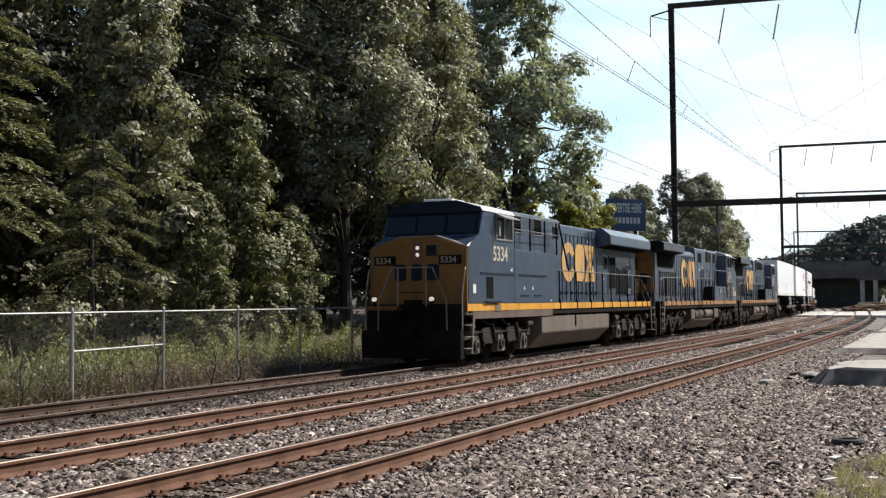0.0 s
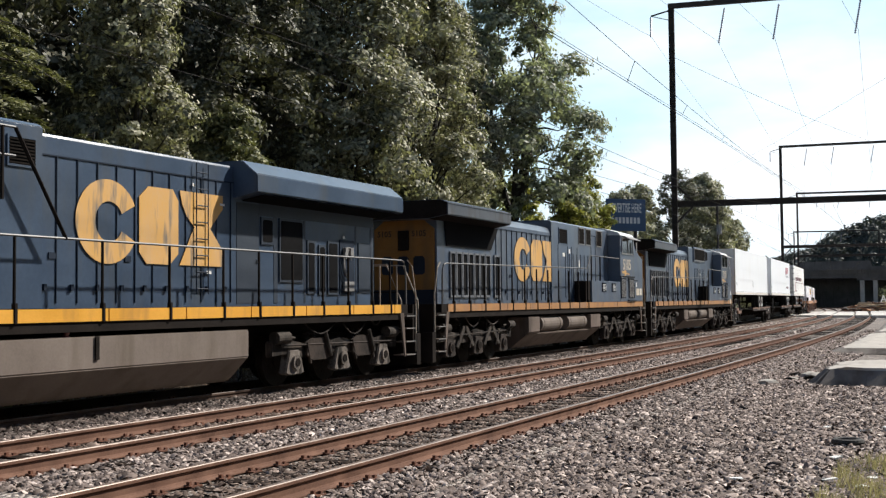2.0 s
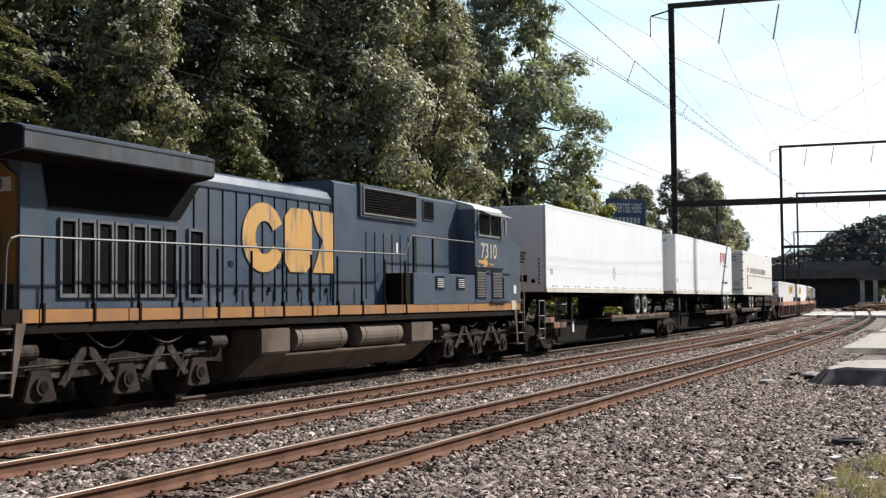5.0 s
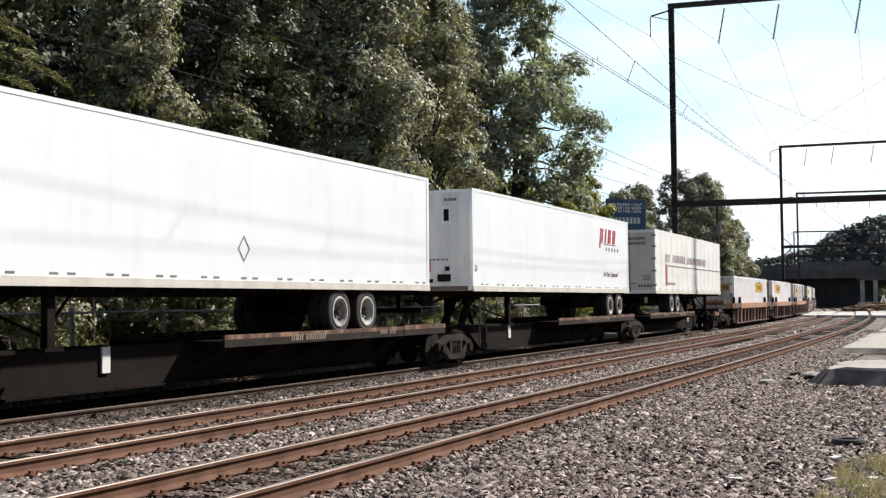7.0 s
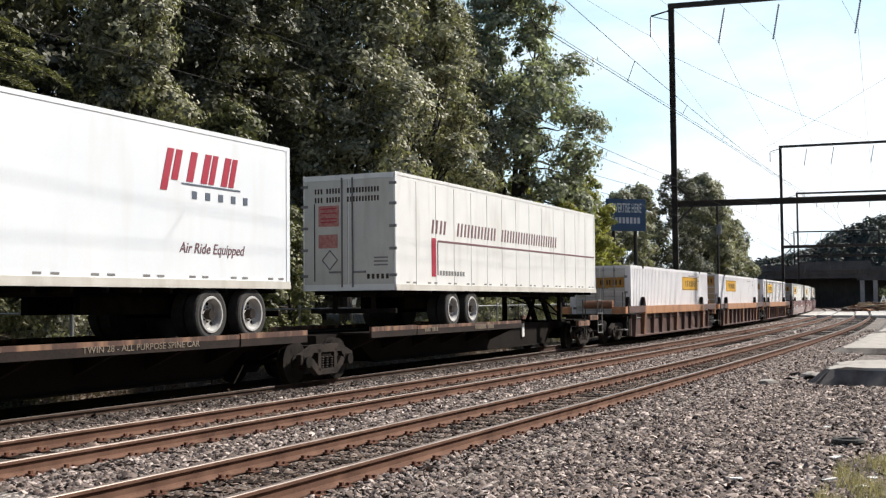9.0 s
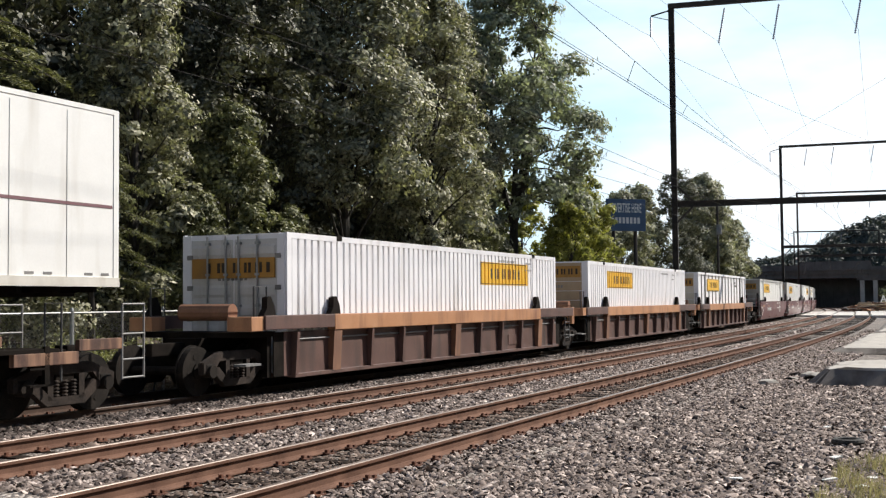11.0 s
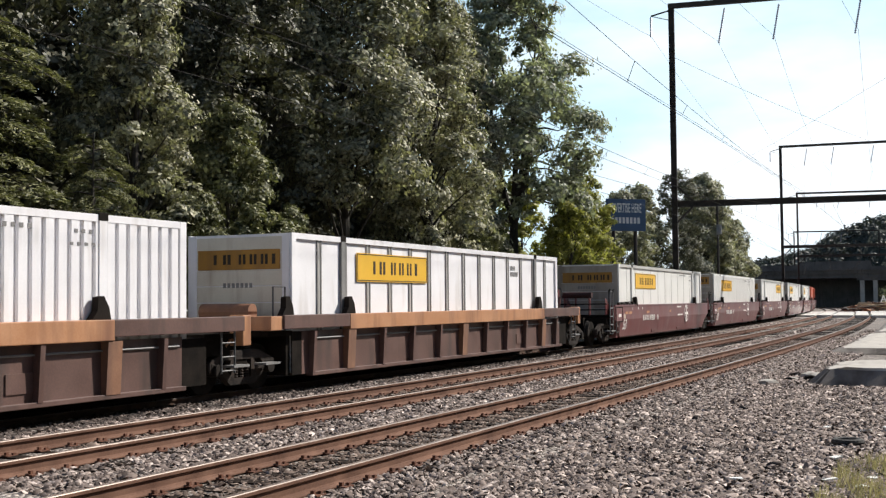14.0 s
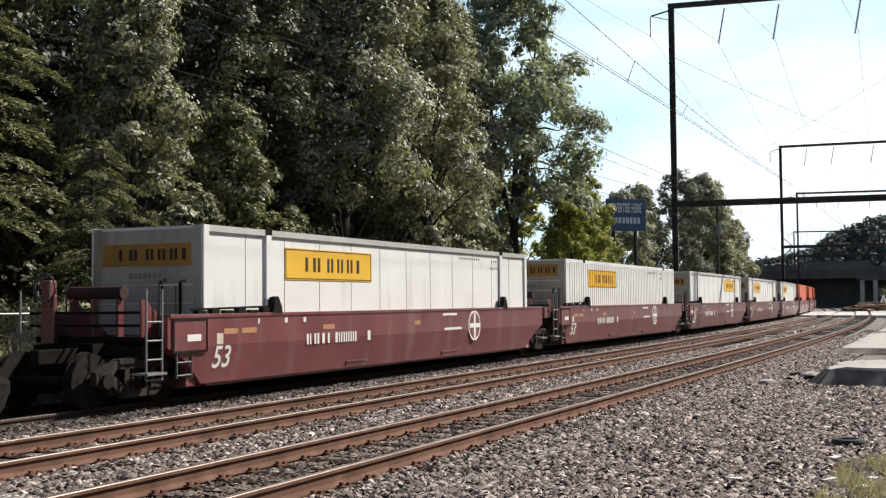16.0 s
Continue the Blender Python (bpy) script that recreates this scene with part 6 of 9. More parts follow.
# ---- ground and line ----
def strip(name, lats_z, s0, s1, step, mat, kind="structure", label="", category=""):
    """A surface along the line, from (lat, z) points across."""
    ss = np.arange(s0, s1 + step, step)
    verts = [tuple(at(float(s), la, z)) for s in ss for la, z in lats_z]
    n = len(lats_z)
    faces = [(i * n + j, i * n + j + 1, (i + 1) * n + j + 1, (i + 1) * n + j) for i in range(len(ss) - 1) for j in range(n - 1)]
    me = bpy.data.meshes.new(name)
    me.from_pydata(verts, [], faces)
    me.materials.append(mat)
    me.update()
    return tagged(new(name, me), label, category, kind=kind)


def stone_material(name, cells, colours, bump=1.0):
    m = bpy.data.materials.new(name)
    m.use_nodes = True
    n, l = m.node_tree.nodes, m.node_tree.links
    b = n["Principled BSDF"]
    b.inputs["Roughness"].default_value = 0.9
    b.inputs["Specular IOR Level"].default_value = 0.2
    co, vo, ramp = n.new("ShaderNodeTexCoord"), n.new("ShaderNodeTexVoronoi"), n.new("ShaderNodeValToRGB")
    vo.inputs["Scale"].default_value = cells
    l.new(co.outputs["Object"], vo.inputs["Vector"])
    sep = n.new("ShaderNodeSeparateColor")
    l.new(vo.outputs["Color"], sep.inputs[0])
    l.new(sep.outputs[0], ramp.inputs[0])
    for i, (p, c) in enumerate(colours):
        e = ramp.color_ramp.elements[i] if i < 2 else ramp.color_ramp.elements.new(p)
        e.position, e.color = p, (*c, 1)
    big, mx = n.new("ShaderNodeTexNoise"), n.new("ShaderNodeMixRGB")
    big.inputs["Scale"].default_value, big.inputs["Detail"].default_value = 0.6, 6
    mx.blend_type = "MULTIPLY"
    mx.inputs[0].default_value = 0.55
    l.new(co.outputs["Object"], big.inputs["Vector"])
    l.new(ramp.outputs[0], mx.inputs[1])
    l.new(big.outputs["Fac"], mx.inputs[2])
    gain = n.new("ShaderNodeMixRGB")
    gain.blend_type = "MULTIPLY"
    gain.inputs[0].default_value = 1
    gain.inputs[2].default_value = (1.35, 1.35, 1.35, 1)
    l.new(mx.outputs[0], gain.inputs[1])
    l.new(gain.outputs[0], b.inputs["Base Color"])
    inv = n.new("ShaderNodeMath")
    inv.operation = "SUBTRACT"
    inv.inputs[0].default_value = 1.0
    l.new(vo.outputs["Distance"], inv.inputs[1])
    bp = n.new("ShaderNodeBump")
    bp.inputs["Strength"].default_value, bp.inputs["Distance"].default_value = bump, 0.05
    l.new(inv.outputs[0], bp.inputs["Height"])
    l.new(bp.outputs[0], b.inputs["Normal"])
    return m


BALLAST = stone_material("crushed_stone_ballast", 16, [(0.0, (0.080, 0.066, 0.057)), (1.0, (0.43, 0.375, 0.330)), (0.35, (0.175, 0.149, 0.131)), (0.75, (0.29, 0.252, 0.224))])

# brown ballast darkened to stand for the shade under the train
STONE_DARK = stone_material("shade_darkened_ballast", 16, [(0.0, (0.020, 0.016, 0.013)), (1.0, (0.12, 0.095, 0.08)), (0.35, (0.04, 0.031, 0.027)), (0.75, (0.07, 0.056, 0.048))])

def chip_material(name, colours):
    """Loose stones, each of its own shade."""
    m = bpy.data.materials.new(name)
    m.use_nodes = True
    n, l = m.node_tree.nodes, m.node_tree.links
    geo, ramp, co, grain, mix = n.new("ShaderNodeNewGeometry"), n.new("ShaderNodeValToRGB"), n.new("ShaderNodeTexCoord"), n.new("ShaderNodeTexNoise"), n.new("ShaderNodeMixRGB")
    grain.inputs["Scale"].default_value = 25
    mix.inputs[0].default_value = 0.30
    l.new(co.outputs["Object"], grain.inputs["Vector"])
    l.new(geo.outputs["Random Per Island"], mix.inputs[1])
    l.new(grain.outputs["Fac"], mix.inputs[2])
    l.new(mix.outputs[0], ramp.inputs[0])
    for i, (p, c) in enumerate(colours):
        e = ramp.color_ramp.elements[i] if i < 2 else ramp.color_ramp.elements.new(p)
        e.position, e.color = p, (*c, 1)
    b = n["Principled BSDF"]
    l.new(ramp.outputs[0], b.inputs["Base Color"])
    b.inputs["Roughness"].default_value, b.inputs["Specular IOR Level"].default_value = 0.85, 0.25
    return m


STONE = chip_material("loose_crushed_stone", [(0.10, (0.048, 0.038, 0.034)), (0.90, (0.67, 0.565, 0.505)), (0.38, (0.140, 0.107, 0.092)), (0.72, (0.295, 0.236, 0.207))])
# stones darkened for the train's shadow beside its rail
STONE_SHADE = chip_material("shade_darkened_stone", [(0.10, (0.020, 0.015, 0.013)), (0.90, (0.24, 0.188, 0.165)), (0.38, (0.046, 0.035, 0.030)), (0.72, (0.098, 0.075, 0.065))])
STONE_RUST = chip_material("rust_stained_stone", [(0.10, (0.040, 0.028, 0.023)), (0.90, (0.38, 0.295, 0.25)), (0.35, (0.098, 0.067, 0.051)), (0.75, (0.19, 0.141, 0.115))])


def numpy_mesh(name, verts, faces, mat):
    """A mesh of equal polygons from numpy arrays."""
    me = bpy.data.meshes.new(name)
    k = faces.shape[1]
    me.vertices.add(len(verts))
    me.vertices.foreach_set("co", verts.astype(np.float32).ravel())
    me.loops.add(faces.size)
    me.loops.foreach_set("vertex_index", faces.astype(np.int32).ravel())
    me.polygons.add(len(faces))
    me.polygons.foreach_set("loop_start", np.arange(0, faces.size, k, dtype=np.int32))
    me.polygons.foreach_set("loop_total", np.full(len(faces), k, dtype=np.int32))
    me.materials.append(mat)
    me.update(calc_edges=True)
    return me


def along(s, lat):
    h = np.interp(s, _S, _H)
    return np.interp(s, _S, _X) + lat * np.sin(h), TRACK_Y + np.interp(s, _S, _Y) - lat * np.cos(h)


def stones(name, n, s_range, lat_range, z, size, label, seed, falloff=1.0, zfun=None, mat=None):
    rng = np.random.default_rng(seed)
    u = rng.random(n) ** falloff
    s = s_range[0] + (s_range[1] - s_range[0]) * u
    la = rng.uniform(*lat_range, n)
    x, y = along(s, la)
    chip = np.array([(-1, -1, -0.6), (1, -1, -0.6), (1, 1, -0.6), (-1, 1, -0.6), (-0.55, 0.0, 1.0), (0.55, 0.0, 1.0)])
    v = chip[None] * rng.uniform(0.5, 1.0, (n, 6, 3)) * np.stack([rng.uniform(1.0, 1.9, n), rng.uniform(0.6, 1.05, n), rng.uniform(0.36, 0.80, n)], -1)[:, None]
    v[:, 4:, 1] += rng.uniform(-0.4, 0.4, (n, 2))
    ang = np.stack([rng.uniform(0, math.tau, n), rng.normal(0, 0.42, n), rng.normal(0, 0.42, n)], -1)
    ang = ang[:, [1, 2, 0]]
    for k, (i, j) in enumerate(((1, 2), (0, 2), (0, 1))):
        c, sn = np.cos(ang[:, k])[:, None], np.sin(ang[:, k])[:, None]
        a, b = v[:, :, i].copy(), v[:, :, j].copy()
        v[:, :, i], v[:, :, j] = a * c - b * sn, a * sn + b * c
    v *= (size * rng.lognormal(0, 0.28, n))[:, None, None]
    base = np.stack([x, y, (z if zfun is None else zfun(s, la)) + rng.uniform(-0.3, 0.5, n) * size], -1)
    v += base[:, None]
    f = np.array([(0, 1, 5), (0, 5, 4), (2, 3, 4), (2, 4, 5), (1, 2, 5), (3, 0, 4)])
    faces = (f[None] + (np.arange(n) * 6)[:, None, None]).reshape(-1, 3)
    return tagged(new(name, numpy_mesh(name, v.reshape(-1, 3), faces, mat or STONE)), label, "ballast", kind="stuff")


# the ground, one sheet to the horizon
bm = B()
xs = [-1500, -300, -60, 0, 30, 60, 100, 140, 180, 230, 300, 500, 1000, 3000]
ys = [-1500, -200, -60, -20, 0, 4, 17.6, 20, 26, 40, 60, 100, 200, 600, 2500]
grid = [[bm.verts.new((x, y, -0.55)) for y in ys] for x in xs]
for i in range(len(xs) - 1):
    for j in range(len(ys) - 1):
        bm.faces.new((grid[i][j], grid[i + 1][j], grid[i + 1][j + 1], grid[i][j + 1]))
ground = tagged(link("ground", bm, SOIL), "brown soil with leaf litter and dry weeds", "ground", kind="structure")

ballast = strip("ballast_bed", [(-3.9, -0.50), (-2.0, -0.36), (-1.5, -0.205), (0.66, -0.205), (0.70, -0.19), (0.84, -0.115), (1.7, -0.125), (2.2, -0.15), (2.70, -0.18), (2.80, -0.205), (5.2, -0.205), (5.5, -0.22), (5.7, -0.205), (8.8, -0.21), (9.3, -0.26), (14.0, -0.30), (17.0, -0.34), (24.0, -0.56)], -60, 420, 2.0, BALLAST, label="grey crushed stone ballast under the tracks", category="ballast")
# dark strip carries the shade under the train in its colour
strip("shaded_ballast", [(-1.55, -0.203), (-0.8, -0.199), (0.60, -0.199), (0.66, -0.201)], -60, 420, 2.0, STONE_DARK, label="brown ballast under the train, shade put into its colour", category="ballast")
strip("embankment", [(-1.9, -0.40), (-2.6, -0.30), (-3.6, -0.22), (-5.5, -0.1), (-9.0, 0.3), (-16.0, 1.0), (-40.0, 2.2), (-120, 3.0)], -60, 180, 2.0, SOIL, label="brown earth verge strewn with dead leaves", category="verge")

stones("loose_ballast", 46000, (8.0, 36.0), (8.95, 13.4), -0.248, 0.030, "loose grey crushed stones beside the rails", 1, 1.4)
stones("loose_ballast", 9000, (36.0, 75.0), (8.75, 10.6), -0.245, 0.042, "loose grey crushed stones beside the rails", 2, 1.2)
stones("loose_ballast", 10500, (8.5, 60.0), (8.12, 9.0), -0.198, 0.030, "loose grey crushed stones round the tie ends", 8, 1.3)
stones("loose_ballast", 16000, (9.0, 46.0), (4.45, 6.45), -0.200, 0.031, "loose grey crushed stones between the tracks", 3, 1.2)
stones("loose_ballast", 14500, (9.0, 55.0), (6.65, 7.93), -0.211, 0.029, "rust-stained crushed stones between the rails", 4, 1.2, mat=STONE_RUST)
def heap_z(s, la):
    return np.interp(la, (0.8, 1.7, 2.2, 2.7), (-0.12, -0.128, -0.152, -0.182))


stones("loose_ballast", 13000, (12.0, 62.0), (1.75, 2.76), 0, 0.030, "loose grey crushed stones heaped between the tracks", 5, 1.25, zfun=heap_z)
stones("loose_ballast", 14000, (12.0, 62.0), (0.80, 1.85), 0, 0.030, "brown crushed stones heaped beside the train's rail, shade in their colour", 25, 1.25, zfun=heap_z, mat=STONE_SHADE)
stones("loose_ballast", 12500, (12.0, 62.0), (2.95, 4.25), -0.207, 0.032, "rust-stained crushed stones between the rails", 6, 1.2, mat=STONE_RUST)
stones("loose_ballast", 4500, (46.0, 112.0), (5.15, 5.9), -0.21, 0.05, "loose grey crushed stones between the tracks", 9, 1.1)
stones("loose_ballast", 4500, (55.0, 112.0), (0.85, 2.7), -0.14, 0.05, "loose grey crushed stones between the tracks", 10, 1.1)
stones("loose_ballast", 3500, (12.0, 40.0), (-2.2, -1.35), -0.27, 0.036, "loose stones at the ballast edge", 7, 1.2)

RAIL_PROFILE = [(-0.070, -0.185), (-0.070, -0.172), (-0.020, -0.155), (-0.009, -0.135), (-0.009, -0.050), (-0.036, -0.040), (-0.0365, -0.008), (-0.030, 0.0), (0.030, 0.0), (0.0365, -0.008), (0.036, -0.040), (0.009, -0.050), (0.009, -0.135), (0.020, -0.155), (0.070, -0.172), (0.070, -0.185)]


def rail(parent, lat):
    ss = np.concatenate([np.arange(-60, 0, 4.0), np.arange(0, 90, 1.0), np.arange(90, 420, 3.0)])
    n = len(RAIL_PROFILE)
    verts, faces, mats = [], [], []
    for s in ss:
        for a, z in RAIL_PROFILE:
            verts.append(tuple(at(float(s), lat + a, z)))
    for i in range(len(ss) - 1):
        for j in range(n):
            faces.append((i * n + j, i * n + (j + 1) % n, (i + 1) * n + (j + 1) % n, (i + 1) * n + j))
            mats.append(1 if j in (6, 7, 8) else 0)
    me = bpy.data.meshes.new("rail")
    me.from_pydata(verts, [], faces)
    # the train's own rails get the colours with shade painted in
    me.materials.append(SHADERAIL if abs(lat) < 1 else RUSTRAIL)
    me.materials.append(DULLTOP if abs(lat) < 1 else RAILTOP)
    me.polygons.foreach_set("material_index", mats)
    me.update()
    ob = new("rail", me)
    ob.parent = parent
    return ob


def tie_mesh(seed):
    bm = B()
    box(bm, -0.115, 0.115, -1.30, 1.30, -0.36, -0.187, 0.012)
    rng = random.Random(seed)
    for v in bm.verts:
        v.co += Vector((rng.uniform(-0.008, 0.008), rng.uniform(-0.02, 0.02), rng.uniform(-0.006, 0.006)))
    me = bpy.data.meshes.new("tie")
    bm.to_mesh(me)
    bm.free()
    me.materials.append(TIEM)
    return me


TIES = [tie_mesh(i) for i in range(5)]


def fastenings(parent, lat, s0, s1):
    """Tie plates, spikes and anchors of one track."""
    bm = B()
    s = s0
    while s < s1:
        for side in (-GAUGE_HALF, GAUGE_HALF):
            p = pose_at(s, lat + side)
            for x0, x1, y0, y1, z0, z1 in ((-0.09, 0.09, -0.17, 0.17, -0.192, -0.174), (-0.06, -0.02, -0.115, -0.075, -0.18, -0.135), (0.03, 0.07, 0.075, 0.115, -0.18, -0.135), (0.02, 0.06, -0.15, -0.12, -0.18, -0.145), (0.10, 0.135, -0.085, 0.085, -0.205, -0.165)):
                vs = [bm.verts.new(p @ Vector((x, y, z))) for x in (x0, x1) for y in (y0, y1) for z in (z0, z1)]
                for q in ((0, 1, 3, 2), (4, 6, 7, 5), (0, 4, 5, 1), (2, 3, 7, 6), (1, 5, 7, 3)):
                    bm.faces.new([vs[i] for i in q])
        s += 0.56
    part("fastenings", bm, PLATE, parent, "rusty tie plates and spikes")


def lay_tracks():
    rng = random.Random(5)
    for i, lat in enumerate(TRACKS):
        track = thing("track", ("railway track under the train, rusty rails on tarred ties", "middle railway track with rust-brown rails on ties", "railway track nearest the gravel, rust-orange rails on tarred ties")[i], "railway track", kind="structure")
        for side in (-GAUGE_HALF, GAUGE_HALF):
            rail(track, lat + side)
        fastenings(track, lat, 6.0, 75.0)
        far = []
        s, k = 6.0, 0
        while s < 130:
            m = pose_at(s + rng.uniform(-0.03, 0.03), lat, rng.uniform(-0.012, 0.004), rng.uniform(-1.2, 1.2))
            if s < 58:
                t = new("tie", TIES[k % 5])
                t.parent = track
                t.matrix_basis = m
            else:
                far.append(m)
            s += 0.56
            k += 1
        bm = B()
        for m in far:
            vs = [bm.verts.new(m @ Vector((x, y, z))) for x in (-0.115, 0.115) for y in (-1.3, 1.3) for z in (-0.3, -0.198)]
            for q in ((0, 1, 3, 2), (4, 6, 7, 5), (0, 4, 5, 1), (2, 3, 7, 6), (1, 5, 7, 3)):
                bm.faces.new([vs[i] for i in q])
        tagged(part("far_ties", bm, TIEM, track), kind="stuff")


# ---- fence ----
def fence():
    f = thing("chain_link_fence", "galvanised chain-link fence with top rail beside the line", "fence")
    lat, top = -2.9, 1.56
    posts = [18.5 + 2.97 * i for i in range(-1, 16)]
    for s in posts:
        p = at(s, lat)
        part("post", tube(B(), [(p.x, p.y, -0.4), (p.x, p.y, top + 0.05)], 0.045 if abs(s - 18.5) < 0.1 else 0.032, 8), GALV, f)
        part("post_cap", tube(B(), [(p.x, p.y, top + 0.04), (p.x, p.y, top + 0.09), (p.x, p.y, top + 0.11)], 0.05, 8, 0.02), GALV, f)
    for a, b in zip(posts, posts[1:]):
        pa, pb = at(a, lat, top), at(b, lat, top)
        part("top_rail", tube(B(), [pa, pb], 0.022, 8), GALV, f)
    part("brace_rail", tube(B(), [at(posts[1], lat, 0.76), at(posts[2], lat, 0.80)], 0.022, 8), GALV, f)
    bm = B()
    w, hgt = 0.0012, top + 0.22
    s = posts[0]
    while s < posts[-1]:
        for d in (-1, 1):
            a, b = at(s, lat, -0.22), at(s + d * hgt, lat, top)
            for off in ((Vector((w, 0, 0)), Vector((-w, 0, 0))), (Vector((0, 0, w)), Vector((0, 0, -w)))):
                vs = [bm.verts.new(a + off[0]), bm.verts.new(a + off[1]), bm.verts.new(b + off[1]), bm.verts.new(b + off[0])]
                bm.faces.new(vs)
        s += 0.075
    part("wire_mesh", bm, GALV, f, "fine diamond wire mesh")


# ---- overhead line ----
def beam_between(bm, a, b, w, h):
    """A plain steel girder between two points, w wide and h high."""
    a, b = Vector(a), Vector(b)
    d = (b - a).normalized()
    u = d.cross(Vector((0, 0, 1))).normalized() * w / 2
    up = Vector((0, 0, h / 2))
    vs = [bm.verts.new(p + sx * u + sz * up) for p in (a, b) for sx in (-1, 1) for sz in (-1, 1)]
    for q in ((0, 1, 3, 2), (4, 6, 7, 5), (0, 4, 5, 1), (2, 3, 7, 6), (0, 2, 6, 4), (1, 5, 7, 3)):
        bm.faces.new([vs[i] for i in q])


def insulator(parent, p, length, lean=(0, 0)):
    bm = B()
    n = max(4, int(length / 0.13))
    for i in range(n):
        z = -length * (i + 0.5) / n
        q = Vector(p) + Vector((lean[0] * -z, lean[1] * -z, z))
        tube(bm, [q + Vector((0, 0, 0.04)), q - Vector((0, 0, 0.035))], 0.045, 8, 0.085)
    tube(bm, [Vector(p), Vector(p) + Vector((lean[0] * length, lean[1] * length, -length))], 0.03, 6)
    part("insulator", bm, INSUL, parent, "brown insulator string")


def gantry(base, across, top, low, span, name_label, thick=0.32):
    """Catenary portal: H-section mast, a top girder and a lower girder across the tracks, knee braces, insulators."""
    g = thing("catenary_gantry", name_label, "catenary gantry", "catenary gantries")
    base, across = Vector(base), Vector(across).normalized()
    along_dir = Vector((-across.y, across.x, 0))
    far = base + across * span
    for p in (base, far):
        bm = B()
        for o in (-thick / 2, thick / 2):
            q = p + along_dir * 0
            beam = [(q + across * (o - 0.02)), (q + across * (o + 0.02))]
            vs = [bm.verts.new((b + along_dir * k * thick / 2).to_tuple()[:2] + (z,)) for z in (-0.5, top) for b in beam for k in (-1, 1)]
            for f in ((0, 1, 3, 2), (4, 6, 7, 5), (0, 4, 5, 1), (2, 3, 7, 6), (0, 2, 6, 4), (1, 5, 7, 3)):
                bm.faces.new([vs[i] for i in f])
        vs = [bm.verts.new((p + across * a * thick / 2 + along_dir * k * 0.02).to_tuple()[:2] + (z,)) for z in (-0.5, top) for a in (-1, 1) for k in (-1, 1)]
        for f in ((0, 1, 3, 2), (4, 6, 7, 5), (0, 4, 5, 1), (2, 3, 7, 6), (0, 2, 6, 4), (1, 5, 7, 3)):
            bm.faces.new([vs[i] for i in f])
        part("mast", bm, POLE, g)
        z = 1.0
        while z < top - 0.5:
            bm = B()
            beam_between(bm, p - across * thick / 2 + Vector((0, 0, z)), p + across * thick / 2 + Vector((0, 0, z + 0.02)), thick * 0.9, 0.05)
            part("batten_plate", bm, POLE, g)
            z += 1.1
    bm = B()
    beam_between(bm, base - across * 0.2 + Vector((0, 0, top)), far + across * 0.2 + Vector((0, 0, top)), 0.3, 0.30)
    part("top_girder", bm, POLE, g)
    bm = B()
    for k in (-0.16, 0.16):
        beam_between(bm, base + Vector((0, 0, low + k)), far + Vector((0, 0, low + k)), 0.24, 0.07)
    beam_between(bm, base + Vector((0, 0, low)), far + Vector((0, 0, low)), 0.05, 0.30)
    part("lower_girder", bm, POLE, g)
    for p, d in ((base, 1), (far, -1)):
        for dz in (1.3, -1.3):
            bm = B()
            beam_between(bm, p + Vector((0, 0, low + dz)), p + across * d * 1.3 + Vector((0, 0, low)), 0.16, 0.16)
            part("knee_brace", bm, POLE, g)
    bm = B()
    beam_between(bm, base - across * 1.3 + Vector((0, 0, top - 0.55)), base + Vector((0, 0, top - 0.25)), 0.08, 0.08)
    beam_between(bm, base - across * 1.3 + Vector((0, 0, top - 0.55)), base - across * 0.1 + Vector((0, 0, top - 0.9)), 0.04, 0.04)
    part("arm", bm, POLE, g)
    insulator(g, base - across * 1.3 + Vector((0, 0, top - 0.6)), 1.3)
    for k in (3.3, 6.6, 11.4):
        if k < span:
            insulator(g, base + across * k + Vector((0, 0, top - 0.4)), 2.2, (-0.0, 0.18))
    return g


def wire(pts, r, label, name="overhead_wire"):
    ob = link(name, tube(B(), pts, r, 4), WIRE)
    return tagged(ob, label, "wire")


def sag(a, b, drop, n=24):
    a, b = Vector(a), Vector(b)
    return [a.lerp(b, i / n) - Vector((0, 0, drop * 4 * (i / n) * (1 - i / n))) for i in range(n + 1)]


